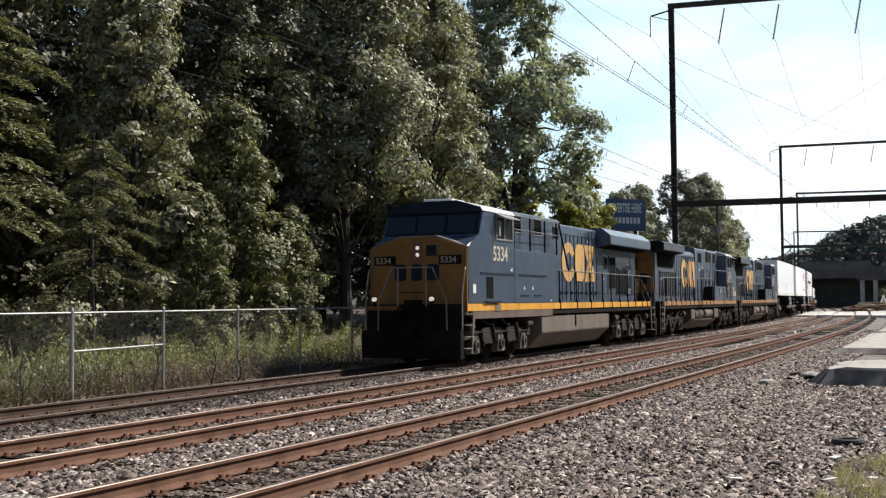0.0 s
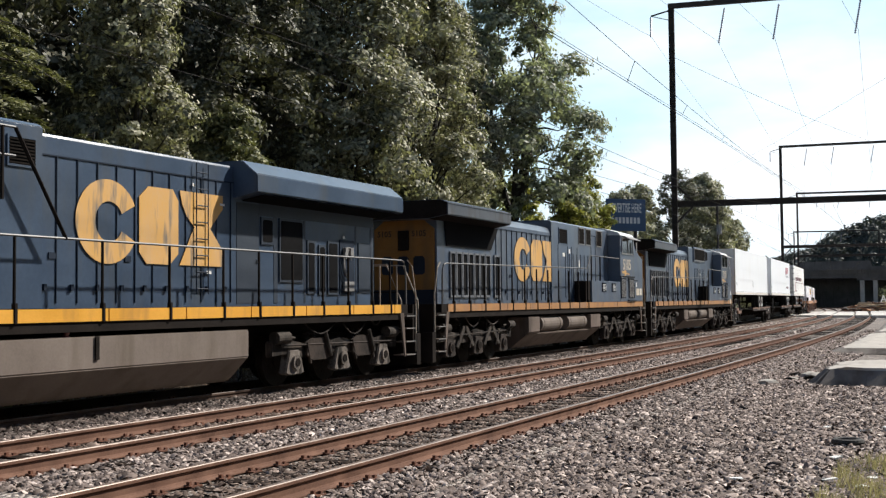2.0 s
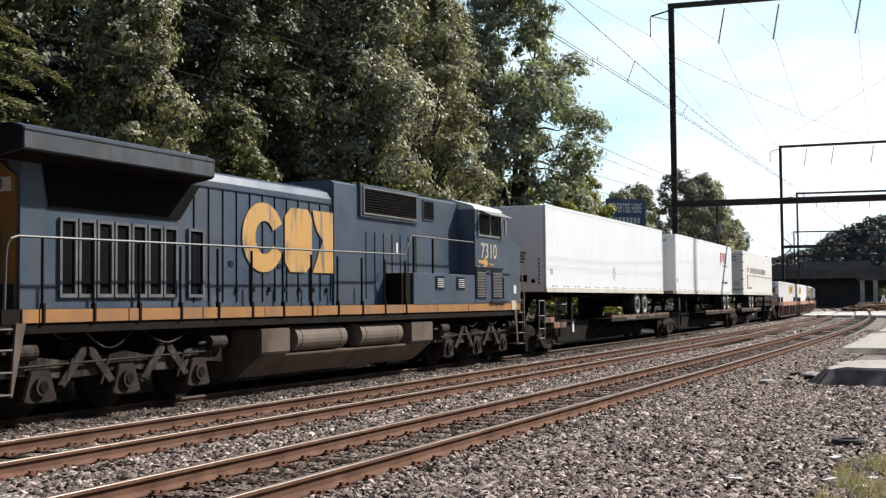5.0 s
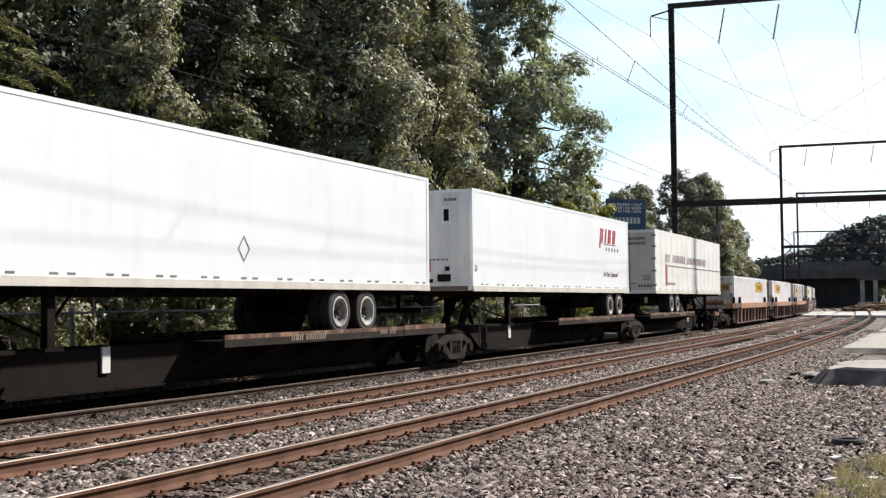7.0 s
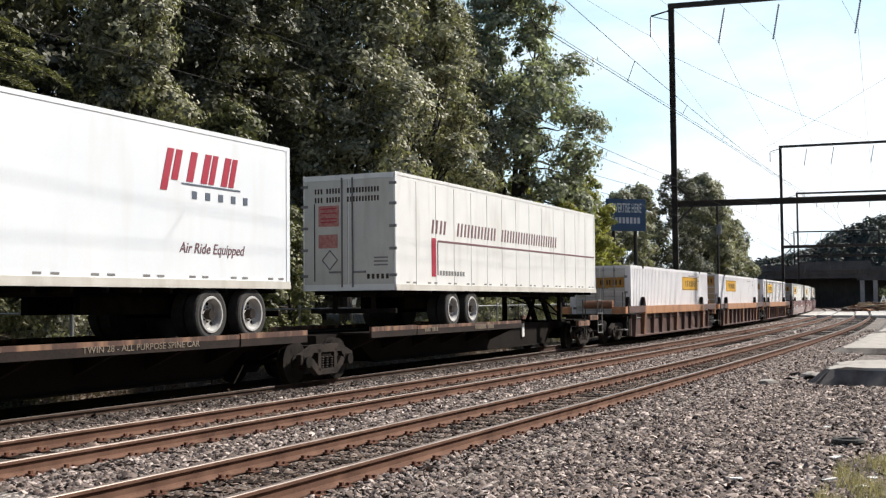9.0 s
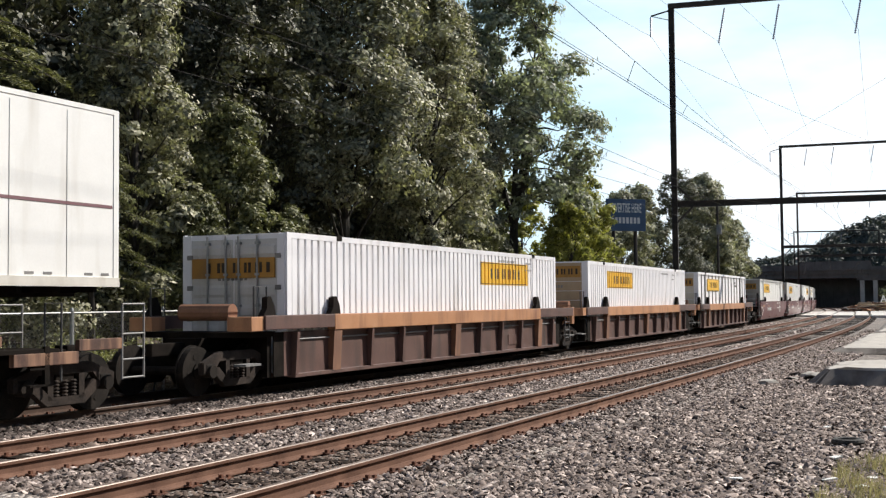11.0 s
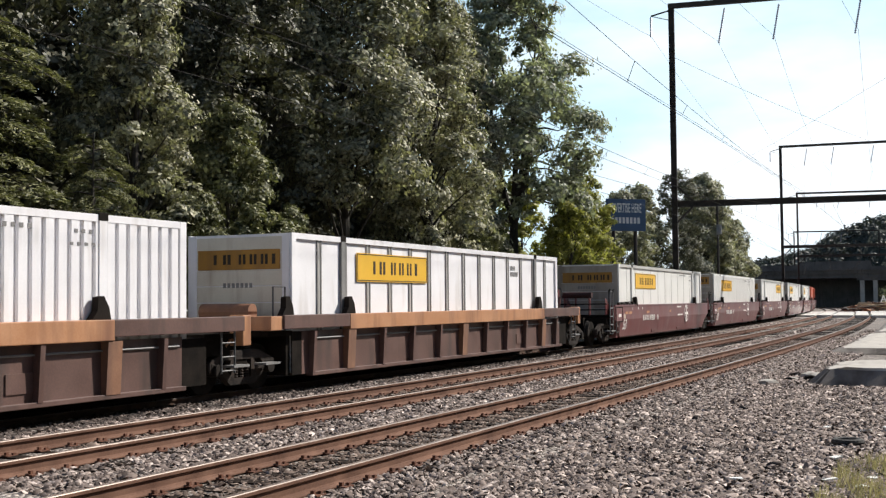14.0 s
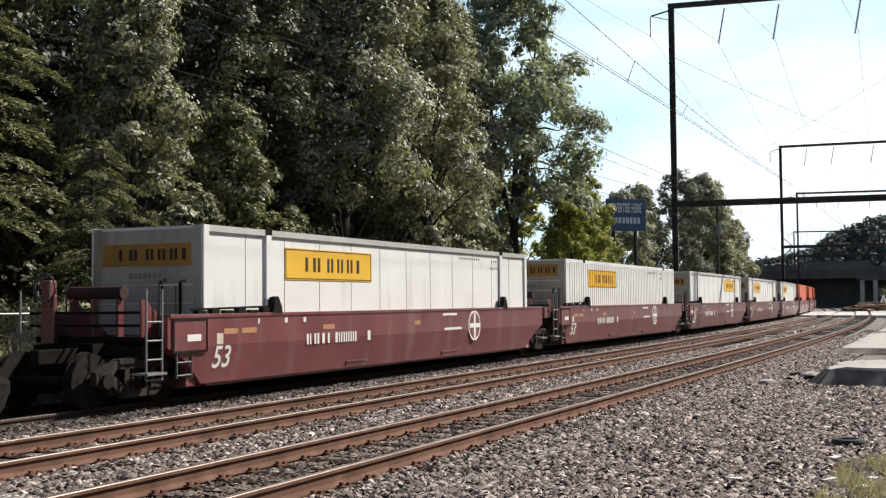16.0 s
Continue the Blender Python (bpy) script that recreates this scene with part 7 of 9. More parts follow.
def overhead():
    g1 = at(72.5, -2.2)
    h = turn_at(72.5) + 0.10
    ac1 = (math.sin(h), -math.cos(h), 0)
    gantry(g1, ac1, 20.43, 7.75, 14.3, "tall dark steel catenary gantry across the tracks")
    h = turn_at(155)
    g2 = at(155, -2.2)
    gantry(g2, (math.sin(h), -math.cos(h), 0), 21.5, 8.45, 18.0, "dark steel catenary gantry before the road bridge")
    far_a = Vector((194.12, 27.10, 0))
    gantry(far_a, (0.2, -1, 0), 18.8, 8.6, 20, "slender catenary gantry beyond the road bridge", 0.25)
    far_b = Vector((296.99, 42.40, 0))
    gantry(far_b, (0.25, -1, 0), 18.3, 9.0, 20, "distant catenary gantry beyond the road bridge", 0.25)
    stations = [7.5, 72.5, 155.0, 235.0]
    for lat, zc, heads, curve in ((7.288, 6.50, (8.24, 7.38, 8.3, 8.4), 0.0011), (3.60, 6.20, (7.55, 7.55, 8.2, 8.2), 0.00100), (0.0, 6.30, (8.06, 8.06, 8.4, 8.4), 0.0011)):
        for a, b, za, zb in zip(stations, stations[1:], heads, heads[1:]):
            def hung(s, a=a, b=b, za=za, zb=zb, curve=curve):
                return za + (zb - za) * (s - a) / (b - a) - curve * (s - a) * (b - s)
            line = thing("overhead_line", "contact and messenger wires with droppers over the track", "overhead wire", "overhead lines")
            n = 30
            span = [a + (b - a) * i / n for i in range(n + 1)]
            cp = [at(s, lat, zc) for s in span]
            mp = [at(s, lat, max(zc + 0.06, hung(s))) for s in span]
            part("contact_wire", tube(B(), cp, 0.008, 4), WIRE, line)
            if lat > 7:
                part("auxiliary_wire", tube(B(), [p + Vector((0, 0, 0.06)) for p in cp], 0.006, 4), WIRE, line)
            part("messenger_wire", tube(B(), mp, 0.0085, 4), WIRE, line)
            s = a + (19.3 - a) % 5.22
            while s < b - 1:
                hang = at(s + 0.65, lat, max(zc + 0.06, hung(s + 0.65)))
                part("dropper", tube(B(), [at(s, lat, zc), hang], 0.008, 4), WIRE, line)
                s += 5.22
    # feeders and signal lines at the mast heads
    for k, z in ((-1.3, 18.6), (2.9, 17.9), (6.3, 17.9), (11.2, 17.8)):
        pts = [at(s, -2.2 + k, z) for s in (-8.0, 72.5, 155.0, 235.0)]
        for a, b in zip(pts, pts[1:]):
            wire(sag(a, b, 1.6), 0.009, "high feeder line between gantries")


def cross_wires():
    """Two thin lines that cross over towards the road."""
    wire(sag((73.90, 17.73, 17.40), (110.64, 8.94, 15.89), 0.25), 0.012, "thin line from the gantry mast to the road")
    wire(sag((151.62, 32.20, 17.87), (87.82, 5.66, 17.57), 0.3), 0.013, "thin line crossing above the tracks")


# ---- far things ----
def road_bridge():
    b = thing("road_bridge", "dark concrete road bridge over the tracks", "bridge")
    d = Vector((0.10, -1.0, 0)).normalized()
    n = Vector((-d.y, d.x, 0))
    c = Vector((238.0, 32.0, 0))

    def slab(name, u0, u1, w0, w1, z0, z1, mat=BRIDGE, label=""):
        bm = B()
        vs = [bm.verts.new(c + d * u + n * w + Vector((0, 0, z))) for u in (u0, u1) for w in (w0, w1) for z in (z0, z1)]
        for q in ((0, 1, 3, 2), (4, 6, 7, 5), (0, 4, 5, 1), (2, 3, 7, 6), (0, 2, 6, 4), (1, 5, 7, 3)):
            bm.faces.new([vs[i] for i in q])
        return part(name, bm, mat, b, label)
    slab("deck", -60, 60, -0.2, 11, 6.55, 7.5)
    slab("parapet", -60, 12.5, -0.5, 0.0, 7.5, 8.3)
    slab("parapet", 12.5, 60, -0.5, 0.0, 7.3, 7.9)
    slab("cornice", -60, 60, -0.65, -0.2, 7.2, 7.5)
    for k in range(9):
        slab("girder", -60, 60, 0.2 + k * 1.25, 0.6 + k * 1.25, 5.7, 6.55)
    slab("railing", -1.0, 12.3, -0.4, -0.1, 8.3, 9.0)
    for u in (10.2, 12.6, 15.6, 19.0, 22.5):
        slab("pier", u, u + 0.8, 0.5, 1.6, -0.5, 6.0, CONCRETE)
    slab("pier_cap", 9.6, 24.0, 0.4, 1.7, 5.2, 5.75)
    slab("abutment", -60, -9, 0.0, 11, -0.5, 6.6)
    slab("abutment", 26, 60, 2.0, 11, -0.5, 6.6)
    # added wall across the tracks, so the opening reads as dark shade
    slab("opening_blocker", -9, 26, 10.4, 11, -0.5, 6.6)


PALEC = material("sun_bleached_concrete", (0.46, 0.43, 0.39), (0.60, 0.57, 0.52), 0.85, scale=0.6, fine=20, bump=0.1, dirt=(0.34, 0.31, 0.28))


def crossing():
    g = thing("grade_crossing", "pale concrete panels of a track crossing", "crossing", kind="structure")
    for lat0, lat1, s0, s1 in ((-0.65, 0.65, 124, 158), (0.9, 2.7, 123, 158), (2.95, 4.25, 123.3, 158), (4.5, 6.4, 121.6, 150), (6.65, 7.95, 121.6, 158), (8.2, 13.0, 120.2, 150), (8.4, 22.0, 152.5, 180), (13.3, 22.0, 118.5, 150)):
        bm = B()
        c = [at(s0, lat0), at(s1, lat0), at(s1, lat1), at(s0, lat1)]
        vs = [bm.verts.new((p.x, p.y, z)) for z in (-0.3, 0.03) for p in c]
        for q in ((0, 1, 2, 3), (4, 5, 6, 7), (0, 1, 5, 4), (1, 2, 6, 5), (2, 3, 7, 6), (3, 0, 4, 7)):
            bm.faces.new([vs[i] for i in q])
        part("panel", bm, PALEC, g)


def platform():
    p = thing("low_platform", "broken old asphalt platform slab beside the gravel", "platform", kind="structure")
    for (s0, s1, l0, l1, z, z0) in ((27.4, 31.2, 11.0, 17.0, 0.15, -0.42), (43.5, 62.0, 9.8, 18.0, -0.01, -0.35), (65.5, 112.0, 10.0, 20.0, 0.0, -0.3)):
        bm = B()
        rng = random.Random(int(s0))
        pts = []
        n = 7
        for i in range(n + 1):
            pts.append((s0 + (s1 - s0) * i / n, l0 + rng.uniform(-0.08, 0.1)))
        for i in range(4):
            pts.append((s1 + rng.uniform(-0.1, 0.1), l0 + (l1 - l0) * (i + 1) / 4))
        for i in range(1, 6):
            pts.append((s0 + rng.uniform(-0.25, 0.25), l1 - (l1 - l0) * i / 6))
        ns, nl = 26, 14
        top, low = {}, {}
        for i in range(ns + 1):
            for j in range(nl + 1):
                s, la = s0 + (s1 - s0) * i / ns, l0 + (l1 - l0) * j / nl
                q = Vector((s * 1.7, la * 1.7, 0))
                rag = 0.22 * noise.noise(q * 1.3) + 0.10 * noise.noise(q * 4)
                if j in (0,):
                    la += rag
                if i in (0, ns):
                    s += rag * 1.5
                edge = 0.05 if i in (0, ns) or j == 0 else 0.0
                top[i, j] = bm.verts.new(at(s, la, z + 0.03 * noise.noise(q) + 0.015 * noise.noise(q * 5) - edge))
        for i in range(ns):
            for j in range(nl):
                bm.faces.new((top[i, j], top[i + 1, j], top[i + 1, j + 1], top[i, j + 1]))
        loop = [(i, 0) for i in range(ns)] + [(ns, j) for j in range(nl)] + [(i, nl) for i in range(ns, 0, -1)] + [(0, j) for j in range(nl, 0, -1)]
        low = []
        for i, j in loop:
            c = top[i, j].co
            out = at(s0, l0) - at(s0 + 1, l0) if i == 0 else Vector((0, 0, 0))
            if j == 0:
                out += (at(s0, l0 - 1) - at(s0, l0))
            low.append(bm.verts.new((c.x + out.x * 0.4 + 0.25 * noise.noise(c * 3), c.y + out.y * 0.4 + 0.25 * noise.noise(c * 3 + Vector((9, 0, 0))), z0 + 0.1)))
        for a in range(len(loop)):
            b = (a + 1) % len(loop)
            # sides take the darker material: dirt, and shade away from the sun
            bm.faces.new((top[loop[a]], top[loop[b]], low[b], low[a])).material_index = 1
        part("slab", bm, [ASPHALT, OLDSLAB], p)


def billboard():
    b = thing("billboard", "dark blue advertising billboard among the trees", "billboard")
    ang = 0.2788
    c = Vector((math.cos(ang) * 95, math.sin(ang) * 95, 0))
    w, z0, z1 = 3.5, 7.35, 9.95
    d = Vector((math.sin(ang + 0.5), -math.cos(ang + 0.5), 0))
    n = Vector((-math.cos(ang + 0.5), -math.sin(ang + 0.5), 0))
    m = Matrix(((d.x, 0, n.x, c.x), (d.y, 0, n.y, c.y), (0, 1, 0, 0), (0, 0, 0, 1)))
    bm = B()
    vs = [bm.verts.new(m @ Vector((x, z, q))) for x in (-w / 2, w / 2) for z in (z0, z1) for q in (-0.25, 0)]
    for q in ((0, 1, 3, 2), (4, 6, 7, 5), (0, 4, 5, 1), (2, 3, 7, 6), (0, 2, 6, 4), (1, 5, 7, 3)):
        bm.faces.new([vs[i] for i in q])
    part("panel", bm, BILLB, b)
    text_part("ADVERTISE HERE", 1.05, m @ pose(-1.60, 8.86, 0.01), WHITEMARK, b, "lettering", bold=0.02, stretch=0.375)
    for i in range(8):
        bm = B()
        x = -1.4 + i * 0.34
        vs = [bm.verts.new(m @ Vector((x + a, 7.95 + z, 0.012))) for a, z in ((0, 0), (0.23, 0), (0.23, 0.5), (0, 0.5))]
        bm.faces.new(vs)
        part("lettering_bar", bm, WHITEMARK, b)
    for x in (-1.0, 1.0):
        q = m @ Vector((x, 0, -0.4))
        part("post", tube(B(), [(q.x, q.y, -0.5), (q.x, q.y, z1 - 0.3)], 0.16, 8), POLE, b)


# ---- trees ----
LEAF = leaf_material("broad_leaves", (0.052, 0.055, 0.038), (0.53, 0.50, 0.335))
# leaf colour darkened to stand for the shade between the trees
LEAF_DARK = leaf_material("shade_dark_leaves", (0.028, 0.031, 0.020), (0.21, 0.20, 0.125), 0.12)
# the dark end is lifted to put haze into the oak's colour
LEAF_OAK = leaf_material("oak_leaves", (0.100, 0.112, 0.088), (0.48, 0.485, 0.37), 0.32)
LEAF_LIGHT = leaf_material("light_leaves", (0.046, 0.053, 0.026), (0.295, 0.285, 0.142))
# yellow-green leaves, lightened to carry sunlight in the colour
LEAF_BRIGHT = leaf_material("sunlit_yellow_green_leaves", (0.12, 0.13, 0.035), (0.50, 0.46, 0.15), 0.4)
# backlit shade and distance haze are mixed into this leaf colour
LEAF_FAR = leaf_material("hazy_shade_leaves", (0.046, 0.053, 0.046), (0.088, 0.097, 0.080), 0.05)
GRASSM = leaf_material("tall_weeds", (0.105, 0.11, 0.05), (0.38, 0.365, 0.165), 0.25)
WEEDPALE = leaf_material("pale_grey_green_weeds", (0.15, 0.17, 0.085), (0.42, 0.43, 0.26), 0.25)
STRAW = leaf_material("straw_grass", (0.24, 0.20, 0.115), (0.58, 0.50, 0.32), 0.2)
# the hill's shade and haze, put into its base colour
FARGREEN = material("shaded_far_foliage", (0.034, 0.040, 0.034), (0.060, 0.068, 0.056), 0.95, spec=0.05, scale=0.4, fine=2.0, bump=0.8, bump_dist=0.5)
DRYM = leaf_material("dry_brush", (0.085, 0.055, 0.038), (0.26, 0.18, 0.125), 0.1)


def leaf_quads(p, nrm, size, rng, wide=0.5, along_dir=None):
    """A small folded leaf at each point p, facing nrm."""
    n = len(p)
    nrm = nrm / np.linalg.norm(nrm, axis=1)[:, None]
    t = np.cross(nrm, rng.normal(size=(n, 3))) if along_dir is None else along_dir
    t /= np.linalg.norm(t, axis=1)[:, None]
    b = np.cross(nrm, t)
    sz = size * rng.uniform(0.55, 1.45, n)[:, None]
    v = np.stack([p - t * sz, p + b * sz * wide + nrm * sz * 0.12, p + t * sz, p - b * sz * wide + nrm * sz * 0.12], 1)
    return v.reshape(-1, 3), np.arange(n * 4).reshape(-1, 4)


def leaf_cloud(centres, radii, n, size, rng, flat=0.75, sprays=11):
    """n small leaves in uneven sprays over the upper and outer sides of the clumps, with gaps between the sprays."""
    m = len(centres) * sprays
    own = np.repeat(np.arange(len(centres)), sprays)
    d = rng.normal(size=(m, 3)) + np.array([0, 0, 0.55])
    d /= np.linalg.norm(d, axis=1)[:, None]
    sc = centres[own] + d * (radii[own] * rng.uniform(0.55, 1.15, m))[:, None] * np.array([1, 1, flat])
    sr = radii[own] * rng.lognormal(-1.2, 0.35, m)
    w = sr ** 2
    k = rng.choice(m, n, p=w / w.sum())
    g = rng.normal(size=(n, 3)) * np.array([1.0, 1.0, 0.6]) * 0.66
    p = sc[k] + g * sr[k][:, None]
    p[:, 2] -= 0.22 * sr[k] * (g[:, :2] ** 2).sum(1)
    nrm = d[k] * 0.8 + g * 0.45 + rng.normal(size=(n, 3)) * 0.42 + np.array([0, 0, 0.28])
    return leaf_quads(p, nrm, size, rng)


def make_tree(name, label, height, spread, clumps, leaves, seed, mat=None, size=0.13, bare=0.12, group="trees behind the fence", limb=0.0055, sprays=14, puff=(0.15, 0.29), forks=0):
    """Trunk and limbs, and a crown of leaf clumps with gaps. Its foot is at the origin."""
    rng = np.random.default_rng(seed)
    tree = thing(name, label, "tree", group)
    bm = B()
    lean = rng.normal(0, 0.25, 2)
    trunk = [Vector((lean[0] * t * t, lean[1] * t * t, t * height * 0.82 - 0.4)) for t in np.linspace(0, 1, 9)]
    tube(bm, trunk[:4] if forks else trunk, 0.032 * height * 0.55, 9, 0.24 if forks else 0.03)
    leaders = [trunk]
    if forks:
        leaders = []
        for k in range(forks):
            a, out = k * math.tau / forks + rng.uniform(-0.4, 0.4), spread * rng.uniform(0.35, 0.62)
            rise = height * rng.uniform(0.42, 0.56)
            line = [trunk[3] + Vector((math.cos(a + 0.25 * math.sin(5 * u)) * out * u ** 0.8, math.sin(a + 0.25 * math.sin(5 * u)) * out * u ** 0.8, rise * u)) for u in np.linspace(0, 1, 7)]
            tube(bm, line, 0.21, 7, 0.03)
            leaders.append(trunk[:3] + line)
    cs, rs = [], []
    for i in range(clumps):
        f = bare + (1 - bare) * (i + 0.5) / clumps
        prof = math.sin(math.pi * min(1, 0.18 + 0.82 * (f - bare * 0.6) / (1 - bare * 0.6)) ** 0.9) ** 0.55
        a = i * 2.39996 + rng.uniform(-0.5, 0.5)
        rr = spread * prof * rng.uniform(0.40, 1.0)
        c = np.array([math.cos(a) * rr, math.sin(a) * rr, height * f])
        cs.append(c)
        rs.append(spread * rng.uniform(*puff))
        t0 = trunk[max(1, min(7, int(8 * (f - 0.10) / 0.82)))]
        if forks:
            t0 = min((q for line in leaders for q in line[3:] if q.z < c[2] + 0.5), key=lambda q: (q - Vector(c)).length, default=trunk[3])
        mid = t0.lerp(Vector(c), 0.55) + Vector((0, 0, 0.05 * height * rng.uniform(-0.3, 1)))
        tube(bm, [t0, t0.lerp(mid, 0.5) + Vector((0, 0, 0.12)), mid, Vector(c)], limb * height * (1.1 - f), 5, 0.015)
        for _ in range(2):
            e = Vector(c) + Vector(rng.normal(0, 1, 3) * rs[-1] * 0.6)
            tube(bm, [mid.lerp(Vector(c), 0.5), e], 0.02, 4, 0.006)
    part("trunk", bm, BARK, tree)
    v, f = leaf_cloud(np.array(cs), np.array(rs), leaves, size, rng, sprays=sprays)
    crown = new("crown", numpy_mesh("crown", v, f, mat or LEAF))
    crown.parent = tree
    return tree


def feathery_tree(label, height, spread, branches, seed, mat, size=0.055):
    """A tree of level, drooping boughs whose twigs carry narrow leaves in flat fans."""
    rng = np.random.default_rng(seed)
    tree = thing("feathery_tree", label, "tree", "trees behind the fence")
    bm = B()
    tube(bm, [(0, 0, -0.4), (0.05, 0, height * 0.5), (0, 0.05, height)], 0.16, 9, 0.02)
    ps, ts, ns = [], [], []
    for i in range(branches):
        f = 0.36 + 0.63 * (i + 0.5) / branches
        ln = spread * 1.25 * (1.02 - f) ** 0.5 * rng.uniform(0.65, 1.0)
        a = i * 2.39996 + rng.uniform(-0.4, 0.4)
        d = np.array([math.cos(a), math.sin(a), 0.0])
        side = np.array([-d[1], d[0], 0.0])
        lift = rng.uniform(0.05, 0.45)

        def bough(u):
            u = np.asarray(u, float)[..., None]
            return np.array([0, 0, height * f]) + d * ln * u + np.array([0, 0, 1.0]) * ln * (lift * u - (lift + 0.25) * u * u)
        line = bough(np.linspace(0, 1, 5))
        tube(bm, [Vector(q) for q in line], 0.03, 4, 0.006)
        n = 420
        u = rng.uniform(0.22, 1.0, n) ** 0.8
        s = rng.choice([-1.0, 1.0], n)
        reach = (0.16 + 0.34 * (1.05 - u)) * ln * rng.random(n) ** 0.7
        twig = side * s[:, None] * 0.8 + d * 0.6
        p = bough(u) + twig * reach[:, None]
        p[:, 2] -= 0.35 * reach ** 2 / (0.3 * ln) + rng.normal(0, 0.03, n)
        ps.append(p)
        ts.append(twig + rng.normal(0, 0.45, (n, 3)) * np.array([1, 1, 0.5]) + np.array([0, 0, -0.2]))
        ns.append(np.array([0, 0, 1.0]) + d * 0.25 + rng.normal(0, 0.4, (n, 3)))
    part("trunk", bm, BARK, tree)
    v, f = leaf_quads(np.concatenate(ps), np.concatenate(ns), size, rng, 0.34, np.concatenate(ts))
    crown = new("crown", numpy_mesh("crown", v, f, mat))
    crown.parent = tree
    return tree


def bush_mesh(name, n, size, spread, height, seed, mat, upright=0.0):
    rng = np.random.default_rng(seed)
    k = 9
    cs = np.stack([rng.normal(0, spread * 0.5, k), rng.normal(0, spread * 0.5, k), rng.uniform(0.15, 0.8, k) * height], -1)
    v, f = leaf_cloud(cs, rng.uniform(0.25, 0.45, k) * spread, n, size, rng)
    v[:, 2] = np.maximum(v[:, 2], 0.0)
    return numpy_mesh(name, v, f, mat)


def blades(name, n, s_range, lat_range, hgt, width, mat, seed, label, category="weeds", zfun=None):
    """Standing grass and weed stalks, each a thin bent blade."""
    rng = np.random.default_rng(seed)
    s, la = rng.uniform(*s_range, n), rng.uniform(*lat_range, n)
    clump = 0.55 + 0.75 * np.sin(s * 1.7 + 3 * np.sin(la * 2)) ** 2
    x, y = along(s, la)
    h = hgt * rng.uniform(0.35, 1.0, n) * clump
    a = rng.uniform(0, math.tau, n)
    w = width * rng.uniform(0.6, 1.3, n)
    lx, ly = rng.normal(0, 0.28, n) * h, rng.normal(0, 0.28, n) * h
    z = np.full(n, -0.3) if zfun is None else zfun(la)
    p0 = np.stack([x - np.cos(a) * w, y - np.sin(a) * w, z], -1)
    p1 = np.stack([x + np.cos(a) * w, y + np.sin(a) * w, z], -1)
    m0 = np.stack([x + lx * 0.4 + np.cos(a) * w, y + ly * 0.4 + np.sin(a) * w, z + h * 0.6], -1)
    m1 = np.stack([x + lx * 0.4 - np.cos(a) * w, y + ly * 0.4 - np.sin(a) * w, z + h * 0.6], -1)
    t0 = np.stack([x + lx + np.cos(a) * w * 0.2, y + ly + np.sin(a) * w * 0.2, z + h], -1)
    t1 = np.stack([x + lx - np.cos(a) * w * 0.2, y + ly - np.sin(a) * w * 0.2, z + h], -1)
    v = np.stack([p0, p1, m0, m1, t0, t1], 1).reshape(-1, 3)
    i = (np.arange(n) * 6)[:, None]
    f = np.concatenate([i + np.array([0, 1, 2, 3]), i + np.array([3, 2, 4, 5])], 0)
    return tagged(new(name, numpy_mesh(name, v, f, mat)), label, category, kind="stuff")


def bank_z(la):
    return np.interp(-la, [1.9, 2.6, 3.6, 5.5, 9.0, 16.0, 40.0, 120.0], [-0.40, -0.30, -0.22, -0.1, 0.3, 1.0, 2.2, 3.0])


